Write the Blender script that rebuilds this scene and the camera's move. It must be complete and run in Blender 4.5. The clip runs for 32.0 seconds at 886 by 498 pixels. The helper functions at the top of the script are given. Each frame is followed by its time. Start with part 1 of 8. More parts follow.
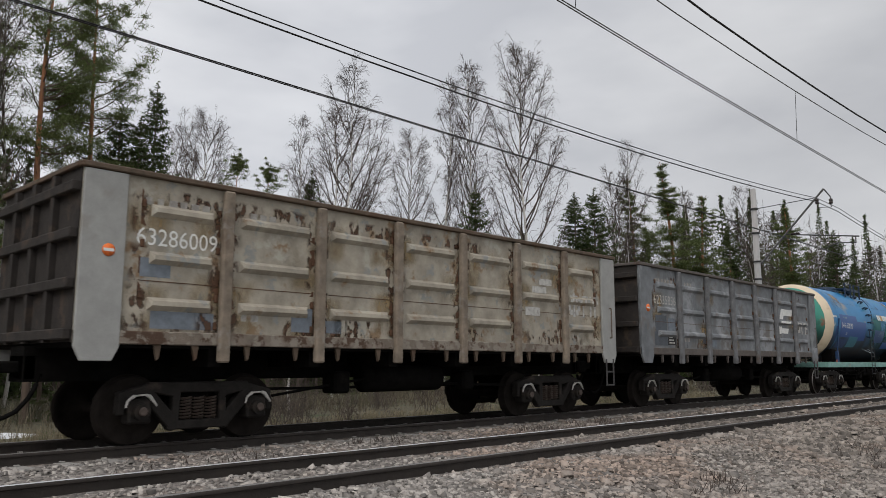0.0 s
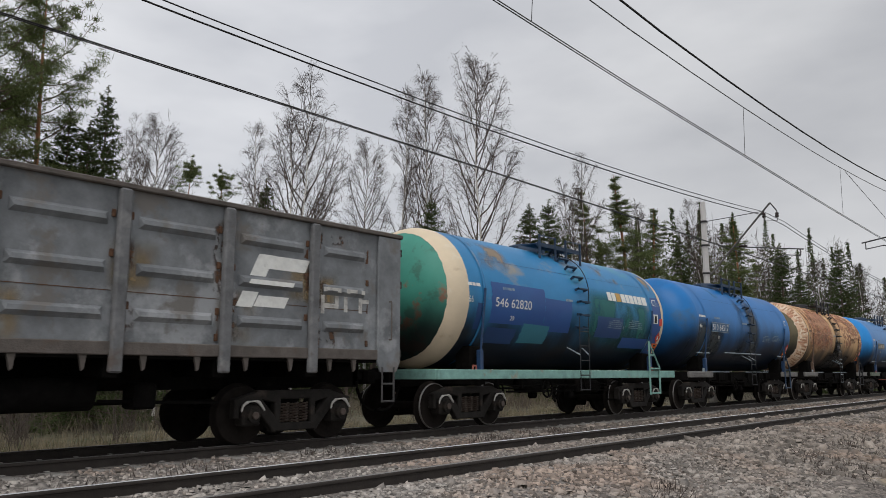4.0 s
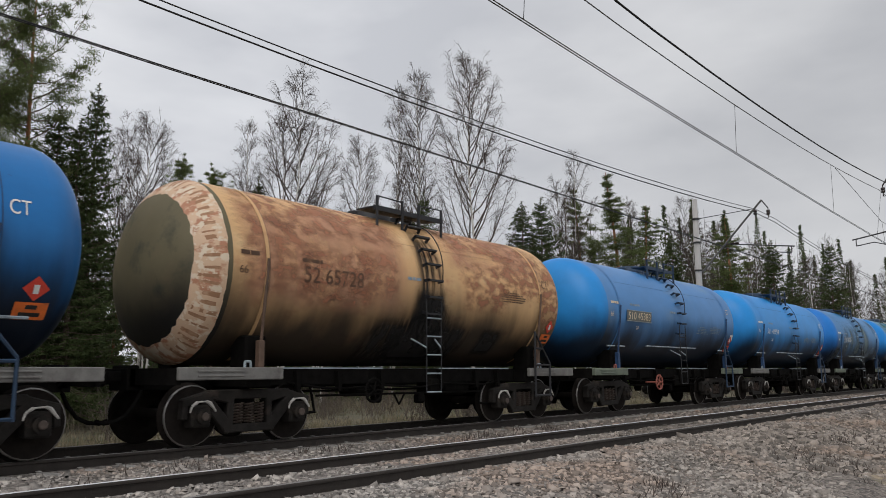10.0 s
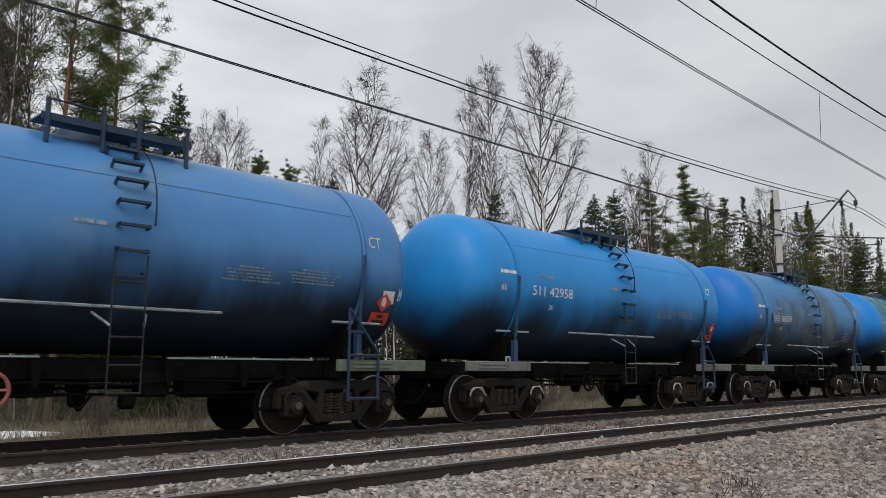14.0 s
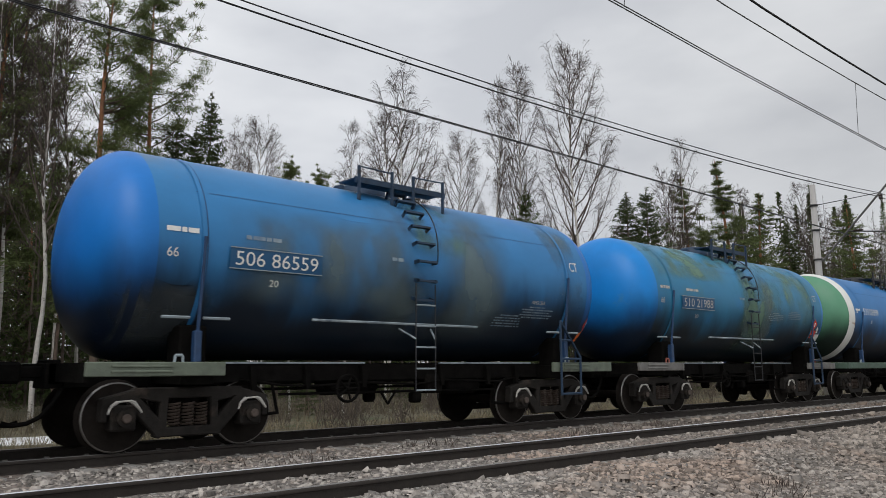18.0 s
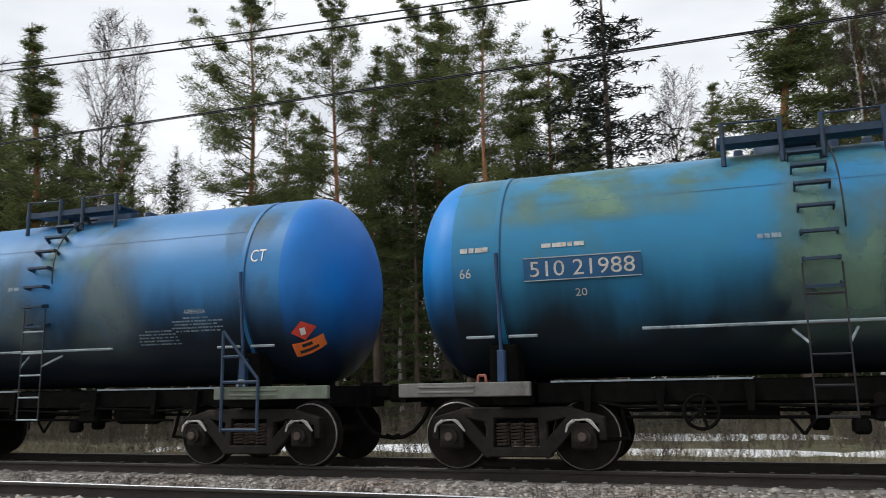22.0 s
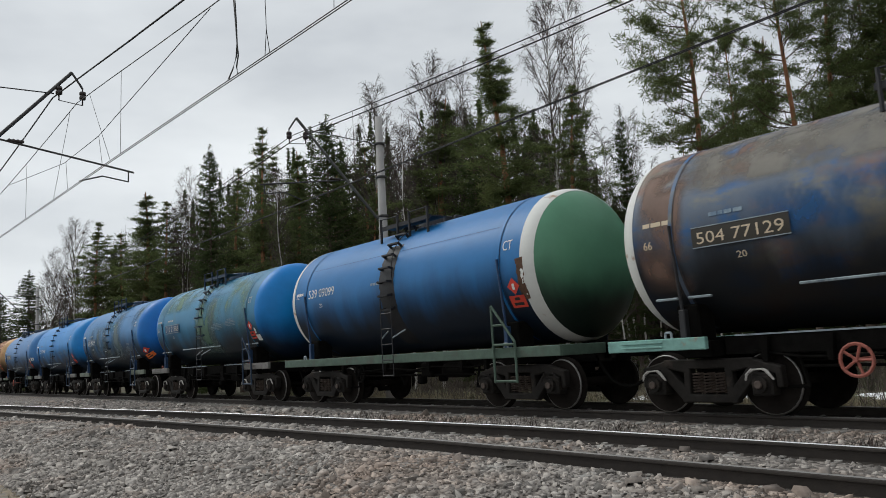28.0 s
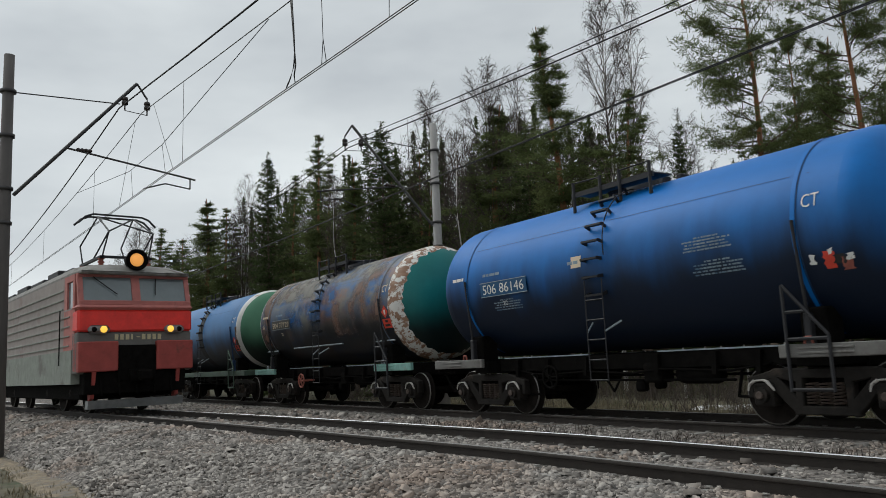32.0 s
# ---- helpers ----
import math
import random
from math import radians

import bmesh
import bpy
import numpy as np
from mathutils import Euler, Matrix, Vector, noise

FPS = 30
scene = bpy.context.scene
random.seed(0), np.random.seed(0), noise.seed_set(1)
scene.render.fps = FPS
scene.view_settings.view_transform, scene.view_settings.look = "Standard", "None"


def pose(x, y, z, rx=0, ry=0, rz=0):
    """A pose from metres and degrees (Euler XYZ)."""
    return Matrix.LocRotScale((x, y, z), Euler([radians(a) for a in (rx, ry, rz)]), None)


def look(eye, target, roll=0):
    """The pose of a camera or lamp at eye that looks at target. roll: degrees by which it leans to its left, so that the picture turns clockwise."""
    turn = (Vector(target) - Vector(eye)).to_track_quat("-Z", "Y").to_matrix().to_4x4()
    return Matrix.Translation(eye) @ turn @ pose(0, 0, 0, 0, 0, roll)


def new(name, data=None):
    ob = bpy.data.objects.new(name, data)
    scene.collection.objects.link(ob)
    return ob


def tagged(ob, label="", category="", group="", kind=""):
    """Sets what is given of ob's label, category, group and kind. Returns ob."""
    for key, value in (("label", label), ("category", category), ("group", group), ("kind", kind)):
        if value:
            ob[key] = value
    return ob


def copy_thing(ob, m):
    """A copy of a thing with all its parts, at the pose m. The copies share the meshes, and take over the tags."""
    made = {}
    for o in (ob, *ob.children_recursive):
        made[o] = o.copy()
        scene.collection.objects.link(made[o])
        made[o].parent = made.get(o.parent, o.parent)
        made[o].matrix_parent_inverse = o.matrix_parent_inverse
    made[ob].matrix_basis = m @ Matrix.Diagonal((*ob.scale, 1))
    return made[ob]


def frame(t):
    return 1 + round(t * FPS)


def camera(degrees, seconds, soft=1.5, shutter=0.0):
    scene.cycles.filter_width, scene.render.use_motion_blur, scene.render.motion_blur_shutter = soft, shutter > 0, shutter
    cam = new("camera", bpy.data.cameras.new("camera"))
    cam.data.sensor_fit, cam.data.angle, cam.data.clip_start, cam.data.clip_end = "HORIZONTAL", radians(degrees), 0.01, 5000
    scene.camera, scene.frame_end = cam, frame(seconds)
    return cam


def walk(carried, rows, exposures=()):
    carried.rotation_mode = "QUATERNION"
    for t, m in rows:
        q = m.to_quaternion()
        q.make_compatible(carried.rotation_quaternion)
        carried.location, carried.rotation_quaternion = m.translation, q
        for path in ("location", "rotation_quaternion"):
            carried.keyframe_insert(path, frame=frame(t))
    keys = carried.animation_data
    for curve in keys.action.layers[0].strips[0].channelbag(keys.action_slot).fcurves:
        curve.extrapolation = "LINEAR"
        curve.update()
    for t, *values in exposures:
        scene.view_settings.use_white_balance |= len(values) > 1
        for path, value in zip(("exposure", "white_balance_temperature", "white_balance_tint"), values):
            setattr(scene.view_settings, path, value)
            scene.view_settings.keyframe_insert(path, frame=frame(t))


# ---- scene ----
# The camera stands beside the line and turns with the passing train.
cam = camera(59.6, 32.0, soft=0.6, shutter=0.12)
walk(cam, [
    (0.0, pose(-0.000, -0.000, 1.118, 98.491, -0.033, -45.954)),
    (0.5, pose(-0.000, -0.000, 1.118, 98.624, -0.118, -46.561)),
    (1.0, pose(-0.000, -0.000, 1.118, 98.731, -0.150, -47.168)),
    (1.5, pose(-0.000, -0.000, 1.118, 98.858, -0.172, -47.787)),
    (2.0, pose(-0.000, -0.000, 1.118, 98.874, -0.263, -48.189)),
    (2.5, pose(-0.000, -0.000, 1.118, 98.986, -0.302, -48.480)),
    (3.0, pose(-0.000, -0.000, 1.118, 99.110, -0.242, -48.695)),
    (3.5, pose(-0.000, -0.000, 1.118, 99.186, -0.075, -48.942)),
    (4.0, pose(-0.000, -0.000, 1.118, 99.214, 0.044, -49.268)),
    (4.5, pose(-0.000, -0.000, 1.118, 99.238, 0.217, -49.556)),
    (6.5, pose(-0.000, -0.000, 1.118, 99.142, 0.488, -50.067)),
    (7.0, pose(-0.000, -0.000, 1.118, 99.142, 0.455, -50.038)),
    (7.5, pose(-0.000, -0.000, 1.118, 99.161, 0.405, -49.984)),
    (8.0, pose(-0.000, -0.000, 1.118, 99.164, 0.356, -49.918)),
    (8.5, pose(-0.000, -0.000, 1.118, 99.194, 0.210, -49.899)),
    (9.0, pose(-0.000, -0.000, 1.118, 99.168, 0.221, -49.907)),
    (9.5, pose(-0.000, -0.000, 1.118, 99.133, 0.187, -49.897)),
    (10.0, pose(-0.000, -0.000, 1.118, 99.062, 0.272, -49.778)),
    (10.5, pose(-0.000, -0.000, 1.118, 99.037, 0.276, -49.527)),
    (11.0, pose(-0.000, -0.000, 1.118, 99.028, 0.287, -48.865)),
    (11.5, pose(-0.000, -0.000, 1.118, 99.024, 0.283, -47.940)),
    (12.0, pose(-0.000, -0.000, 1.118, 99.037, 0.127, -47.210)),
    (12.5, pose(-0.000, -0.000, 1.118, 98.759, -0.081, -46.399)),
    (13.0, pose(-0.000, -0.000, 1.118, 98.648, -0.284, -45.819)),
    (13.5, pose(-0.000, -0.000, 1.118, 98.614, -0.311, -45.160)),
    (14.0, pose(-0.000, -0.000, 1.118, 98.585, -0.358, -44.547)),
    (14.5, pose(-0.000, -0.000, 1.118, 98.589, -0.354, -44.032)),
    (16.5, pose(-0.000, -0.000, 1.118, 98.533, -0.173, -42.561)),
    (17.0, pose(-0.000, -0.000, 1.118, 98.594, -0.083, -42.485)),
    (17.5, pose(-0.000, -0.000, 1.118, 98.643, 0.098, -42.250)),
    (18.0, pose(-0.000, -0.000, 1.118, 98.711, 0.271, -42.117)),
    (18.5, pose(-0.000, -0.000, 1.118, 98.728, 0.540, -41.890)),
    (19.0, pose(-0.000, -0.000, 1.118, 98.700, 0.762, -41.535)),
    (19.5, pose(-0.000, -0.000, 1.118, 98.685, 0.991, -40.981)),
    (20.0, pose(-0.004, -0.003, 1.122, 98.936, 1.259, -37.358)),
    (20.5, pose(-0.015, -0.010, 1.133, 99.526, 1.445, -24.167)),
    (21.0, pose(-0.025, -0.017, 1.143, 100.362, 2.119, -11.147)),
    (21.5, pose(-0.036, -0.024, 1.153, 100.580, 1.569, 2.333)),
    (22.0, pose(-0.048, -0.032, 1.165, 100.069, 0.999, 18.596)),
    (22.5, pose(-0.057, -0.037, 1.174, 99.735, 1.765, 28.856)),
    (23.0, pose(-0.062, -0.040, 1.178, 99.385, 1.882, 34.647)),
    (23.5, pose(-0.065, -0.043, 1.182, 98.593, 2.006, 39.113)),
    (24.0, pose(-0.069, -0.045, 1.186, 98.102, 2.312, 42.706)),
    (24.5, pose(-0.073, -0.048, 1.189, 98.061, 2.742, 45.928)),
    (25.0, pose(-0.077, -0.050, 1.193, 97.990, 3.075, 48.334)),
    (25.5, pose(-0.077, -0.050, 1.193, 98.125, 3.417, 49.150)),
    (27.5, pose(-0.077, -0.050, 1.193, 97.950, 3.043, 50.966)),
    (28.0, pose(-0.077, -0.050, 1.193, 97.642, 3.276, 52.205)),
    (28.5, pose(-0.077, -0.050, 1.193, 97.716, 3.198, 53.213)),
    (29.0, pose(-0.077, -0.050, 1.193, 97.946, 3.362, 53.991)),
    (29.5, pose(-0.077, -0.050, 1.193, 98.019, 3.273, 54.668)),
    (30.0, pose(-0.077, -0.050, 1.193, 97.946, 3.128, 54.835)),
    (30.5, pose(-0.077, -0.050, 1.193, 97.841, 2.968, 55.194)),
    (31.0, pose(-0.077, -0.050, 1.193, 97.862, 2.789, 55.706)),
    (31.5, pose(-0.077, -0.050, 1.193, 98.052, 2.626, 56.096)),
    (32.0, pose(-0.077, -0.050, 1.193, 98.297, 2.634, 56.163)),
], [(0.0, 0.0, 6500, 10), (10.0, 0.0, 6500, 10), (13.5, 0.06, 6480, 9), (18.6, 0.1, 6480, 9), (20.0, 0.18, 6450, 8), (22.0, 0.42, 6450, 8), (23.2, 0.05, 6450, 8), (28.0, -0.02, 6400, 6), (29.0, -0.07, 6390, 6), (30.0, -0.09, 6375, 5), (32.0, -0.18, 6350, 4)])

# How far the train has moved along the track: seconds, metres.
TRAIN = [
    (0, -2.34), (1, -7.34), (2, -12.33), (3, -17.32), (4, -22.29), (5, -27.25),
    (6, -32.20), (7, -37.13), (8, -42.05), (9, -46.95), (10, -51.85), (11, -56.74),
    (12, -61.62), (13, -66.50), (14, -71.37), (15, -76.24), (16, -81.11), (17, -85.98),
    (18, -90.84), (19, -95.70), (20, -100.55), (21, -105.40), (22, -110.23), (23, -115.04),
    (24, -119.84), (25, -124.63), (26, -129.39), (27, -134.14), (28, -138.87), (29, -143.59),
    (30, -148.32), (31, -153.06), (32, -157.84),
]

# ---- light: a thick, slightly uneven overcast sky ----
world = bpy.data.worlds.new("overcast")
scene.world = world
world.use_nodes = True
_n, _l = world.node_tree.nodes, world.node_tree.links
_n.clear()
_out = _n.new("ShaderNodeOutputWorld")
_bg = _n.new("ShaderNodeBackground")
_sky = _n.new("ShaderNodeTexSky")
_sky.sky_type = "NISHITA"
_sky.sun_disc = False
_sky.sun_elevation = radians(48)
_sky.sun_rotation = radians(248)
_sat = _n.new("ShaderNodeHueSaturation")
_sat.inputs["Saturation"].default_value = 0.25
_sat.inputs["Value"].default_value = 0.10
_l.new(_sky.outputs[0], _sat.inputs["Color"])
_tc = _n.new("ShaderNodeTexCoord")
_map = _n.new("ShaderNodeMapping")
_map.inputs["Scale"].default_value = (1.2, 1.2, 3.2)
_cl = _n.new("ShaderNodeTexNoise")
_cl.inputs["Scale"].default_value = 1.7
_cl.inputs["Detail"].default_value = 5.0
_cl.inputs["Roughness"].default_value = 0.5
_ramp = _n.new("ShaderNodeValToRGB")
_ramp.color_ramp.elements[0].position, _ramp.color_ramp.elements[1].position = 0.34, 0.66
_ramp.color_ramp.elements[0].color = (0.53, 0.545, 0.585, 1)
_ramp.color_ramp.elements[1].color = (0.82, 0.83, 0.855, 1)
_mix = _n.new("ShaderNodeMix")
_mix.data_type = "RGBA"
_mix.inputs["Factor"].default_value = 0.88
_l.new(_tc.outputs["Generated"], _map.inputs["Vector"])
_l.new(_map.outputs[0], _cl.inputs["Vector"])
_l.new(_cl.outputs["Fac"], _ramp.inputs["Fac"])
_l.new(_sat.outputs[0], _mix.inputs["A"])
_l.new(_ramp.outputs[0], _mix.inputs["B"])
_dir = _n.new("ShaderNodeSeparateXYZ")
_l.new(_tc.outputs["Generated"], _dir.inputs[0])
_east = _n.new("ShaderNodeMapRange")
_east.interpolation_type = "SMOOTHSTEP"
_east.inputs["From Min"].default_value, _east.inputs["From Max"].default_value = 0.58, 1.05
_east.inputs["To Min"].default_value, _east.inputs["To Max"].default_value = 1.14, 0.74
_l.new(_dir.outputs["X"], _east.inputs["Value"])
_thick = _n.new("ShaderNodeHueSaturation")
_l.new(_mix.outputs["Result"], _thick.inputs["Color"])
_l.new(_east.outputs[0], _thick.inputs["Value"])
_l.new(_thick.outputs[0], _bg.inputs["Color"])
_bg.inputs["Strength"].default_value = 1.0
_l.new(_bg.outputs[0], _out.inputs["Surface"])

_sun = bpy.data.lights.new("sun", "SUN")
_sun.energy, _sun.angle, _sun.color = 1.25, radians(30), (1.0, 0.97, 0.93)
sun = new("sun", _sun)
sun.matrix_world = look((0, 0, 60), (50, 20, 0))


# ---- materials ----
def mat(name, base, rough=0.6, metal=0.0, vary=0.25, scale=3.0, tint=None, tint_at=0.55, tint_scale=0.9,
        bump=0.15, bump_scale=40.0, island=0.0, rand=0.0, stretch=(1, 1, 1), spec=0.5, soft=0.12, grime_shade=None, cells=0.0, east=None):
    """Paint, stone, bark and the like: a base colour with grain, a second tone in patches, fine relief."""
    m = bpy.data.materials.new(name)
    m.use_nodes = True
    n, l = m.node_tree.nodes, m.node_tree.links
    b = n["Principled BSDF"]
    b.inputs["Roughness"].default_value = rough
    b.inputs["Metallic"].default_value = metal
    b.inputs["Specular IOR Level"].default_value = spec
    tc = n.new("ShaderNodeTexCoord")
    mp = n.new("ShaderNodeMapping")
    mp.inputs["Scale"].default_value = stretch
    l.new(tc.outputs["Object"], mp.inputs["Vector"])
    no = n.new("ShaderNodeTexNoise")
    no.inputs["Scale"].default_value = scale
    no.inputs["Detail"].default_value = 6
    no.inputs["Roughness"].default_value = 0.65
    l.new(mp.outputs[0], no.inputs["Vector"])
    rp = n.new("ShaderNodeValToRGB")
    rp.color_ramp.elements[0].position, rp.color_ramp.elements[1].position = 0.3, 0.72
    rp.color_ramp.elements[0].color = (*[c * (1 - vary) for c in base], 1)
    rp.color_ramp.elements[1].color = (*[min(1, c * (1 + vary)) for c in base], 1)
    l.new(no.outputs["Fac"], rp.inputs["Fac"])
    col = rp.outputs[0]
    for k, t in enumerate(tint if tint and isinstance(tint[0], tuple) else ([tint] if tint else [])):
        n2 = n.new("ShaderNodeTexNoise")
        n2.inputs["Scale"].default_value = tint_scale * (1 + 0.6 * k)
        n2.inputs["Detail"].default_value = 7
        n2.inputs["Roughness"].default_value = 0.62
        mp2 = n.new("ShaderNodeMapping")
        mp2.inputs["Location"].default_value = (3.1 * k + len(name), 1.7 * k, 5.3)
        mp2.inputs["Scale"].default_value = stretch
        l.new(tc.outputs["Object"], mp2.inputs["Vector"])
        l.new(mp2.outputs[0], n2.inputs["Vector"])
        r2 = n.new("ShaderNodeMapRange")
        r2.inputs["From Min"].default_value, r2.inputs["From Max"].default_value = tint_at, tint_at + soft
        l.new(n2.outputs["Fac"], r2.inputs["Value"])
        mx = n.new("ShaderNodeMix")
        mx.data_type = "RGBA"
        mx.inputs["B"].default_value = (*t, 1)
        l.new(r2.outputs[0], mx.inputs["Factor"])
        l.new(col, mx.inputs["A"])
        col = mx.outputs["Result"]
    if grime_shade:
        # oily brake grime and underside shade painted into the colour, with a ragged, streaky edge
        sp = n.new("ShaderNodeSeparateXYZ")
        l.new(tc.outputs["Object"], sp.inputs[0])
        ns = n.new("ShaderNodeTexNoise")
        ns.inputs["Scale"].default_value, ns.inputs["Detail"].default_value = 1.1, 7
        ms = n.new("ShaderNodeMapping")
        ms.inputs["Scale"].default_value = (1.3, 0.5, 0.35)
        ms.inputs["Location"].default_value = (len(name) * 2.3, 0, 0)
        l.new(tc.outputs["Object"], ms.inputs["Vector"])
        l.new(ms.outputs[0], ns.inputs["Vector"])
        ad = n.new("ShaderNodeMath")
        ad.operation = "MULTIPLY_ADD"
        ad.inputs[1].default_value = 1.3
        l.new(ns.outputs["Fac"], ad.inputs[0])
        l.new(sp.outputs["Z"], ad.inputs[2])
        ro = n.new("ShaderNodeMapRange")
        ro.inputs["From Min"].default_value, ro.inputs["From Max"].default_value = grime_shade[0] + 0.65, grime_shade[1] + 0.65
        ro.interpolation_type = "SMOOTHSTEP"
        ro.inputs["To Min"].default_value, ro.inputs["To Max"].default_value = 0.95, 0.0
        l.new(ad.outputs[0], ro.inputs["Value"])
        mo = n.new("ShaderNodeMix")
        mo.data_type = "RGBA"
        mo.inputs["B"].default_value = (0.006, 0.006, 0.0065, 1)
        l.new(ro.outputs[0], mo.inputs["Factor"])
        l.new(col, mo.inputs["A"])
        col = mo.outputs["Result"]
    if cells:
        # close-packed crushed stones too small to stand out singly
        vo = n.new("ShaderNodeTexVoronoi")
        vo.inputs["Scale"].default_value = cells
        l.new(tc.outputs["Object"], vo.inputs["Vector"])
        sv = n.new("ShaderNodeSeparateColor")
        l.new(vo.outputs["Color"], sv.inputs[0])
        rv = n.new("ShaderNodeMapRange")
        rv.inputs["To Min"].default_value, rv.inputs["To Max"].default_value = 0.45, 1.55
        l.new(sv.outputs[0], rv.inputs["Value"])
        hv = n.new("ShaderNodeHueSaturation")
        l.new(rv.outputs[0], hv.inputs["Value"])
        l.new(col, hv.inputs["Color"])
        col = hv.outputs[0]
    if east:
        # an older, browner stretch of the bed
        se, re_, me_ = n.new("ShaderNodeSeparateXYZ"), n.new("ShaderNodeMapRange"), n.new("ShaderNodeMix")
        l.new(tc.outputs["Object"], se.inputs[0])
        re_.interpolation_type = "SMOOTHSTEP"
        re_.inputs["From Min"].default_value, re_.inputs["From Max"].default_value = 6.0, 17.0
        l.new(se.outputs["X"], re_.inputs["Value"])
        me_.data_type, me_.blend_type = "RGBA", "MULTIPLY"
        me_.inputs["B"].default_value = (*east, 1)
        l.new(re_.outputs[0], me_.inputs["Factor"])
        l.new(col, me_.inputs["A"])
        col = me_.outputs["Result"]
    if island or rand:
        src = n.new("ShaderNodeNewGeometry").outputs["Random Per Island"] if island else n.new("ShaderNodeObjectInfo").outputs["Random"]
        amount = island or rand
        mr = n.new("ShaderNodeMapRange")
        mr.inputs["To Min"].default_value, mr.inputs["To Max"].default_value = 1 - amount, 1 + amount
        l.new(src, mr.inputs["Value"])
        hs = n.new("ShaderNodeHueSaturation")
        l.new(mr.outputs[0], hs.inputs["Value"])
        l.new(col, hs.inputs["Color"])
        col = hs.outputs[0]
    l.new(col, b.inputs["Base Color"])
    if bump:
        nb = n.new("ShaderNodeTexNoise")
        nb.inputs["Scale"].default_value = bump_scale
        nb.inputs["Detail"].default_value = 4
        l.new(tc.outputs["Object"], nb.inputs["Vector"])
        bp = n.new("ShaderNodeBump")
        bp.inputs["Strength"].default_value = bump
        bp.inputs["Distance"].default_value = 0.02
        l.new(nb.outputs["Fac"], bp.inputs["Height"])
        if cells:
            bp.inputs["Distance"].default_value = 0.05
            bp.invert = True
            l.new(vo.outputs["Distance"], bp.inputs["Height"])
        l.new(bp.outputs[0], b.inputs["Normal"])
    return m


def leafy(m, share=0.42):
    """Needles let part of the light through."""
    n, l = m.node_tree.nodes, m.node_tree.links
    b, out = n["Principled BSDF"], n["Material Output"]
    tr, mx = n.new("ShaderNodeBsdfTranslucent"), n.new("ShaderNodeMixShader")
    l.new(b.inputs["Base Color"].links[0].from_socket, tr.inputs["Color"])
    mx.inputs[0].default_value = share
    l.new(b.outputs[0], mx.inputs[1])
    l.new(tr.outputs[0], mx.inputs[2])
    l.new(mx.outputs[0], out.inputs["Surface"])
    return m


def glow(name, col, power):
    m = bpy.data.materials.new(name)
    m.use_nodes = True
    b = m.node_tree.nodes["Principled BSDF"]
    b.inputs["Base Color"].default_value = (*col, 1)
    b.inputs["Emission Color"].default_value = (*col, 1)
    b.inputs["Emission Strength"].default_value = power
    return m


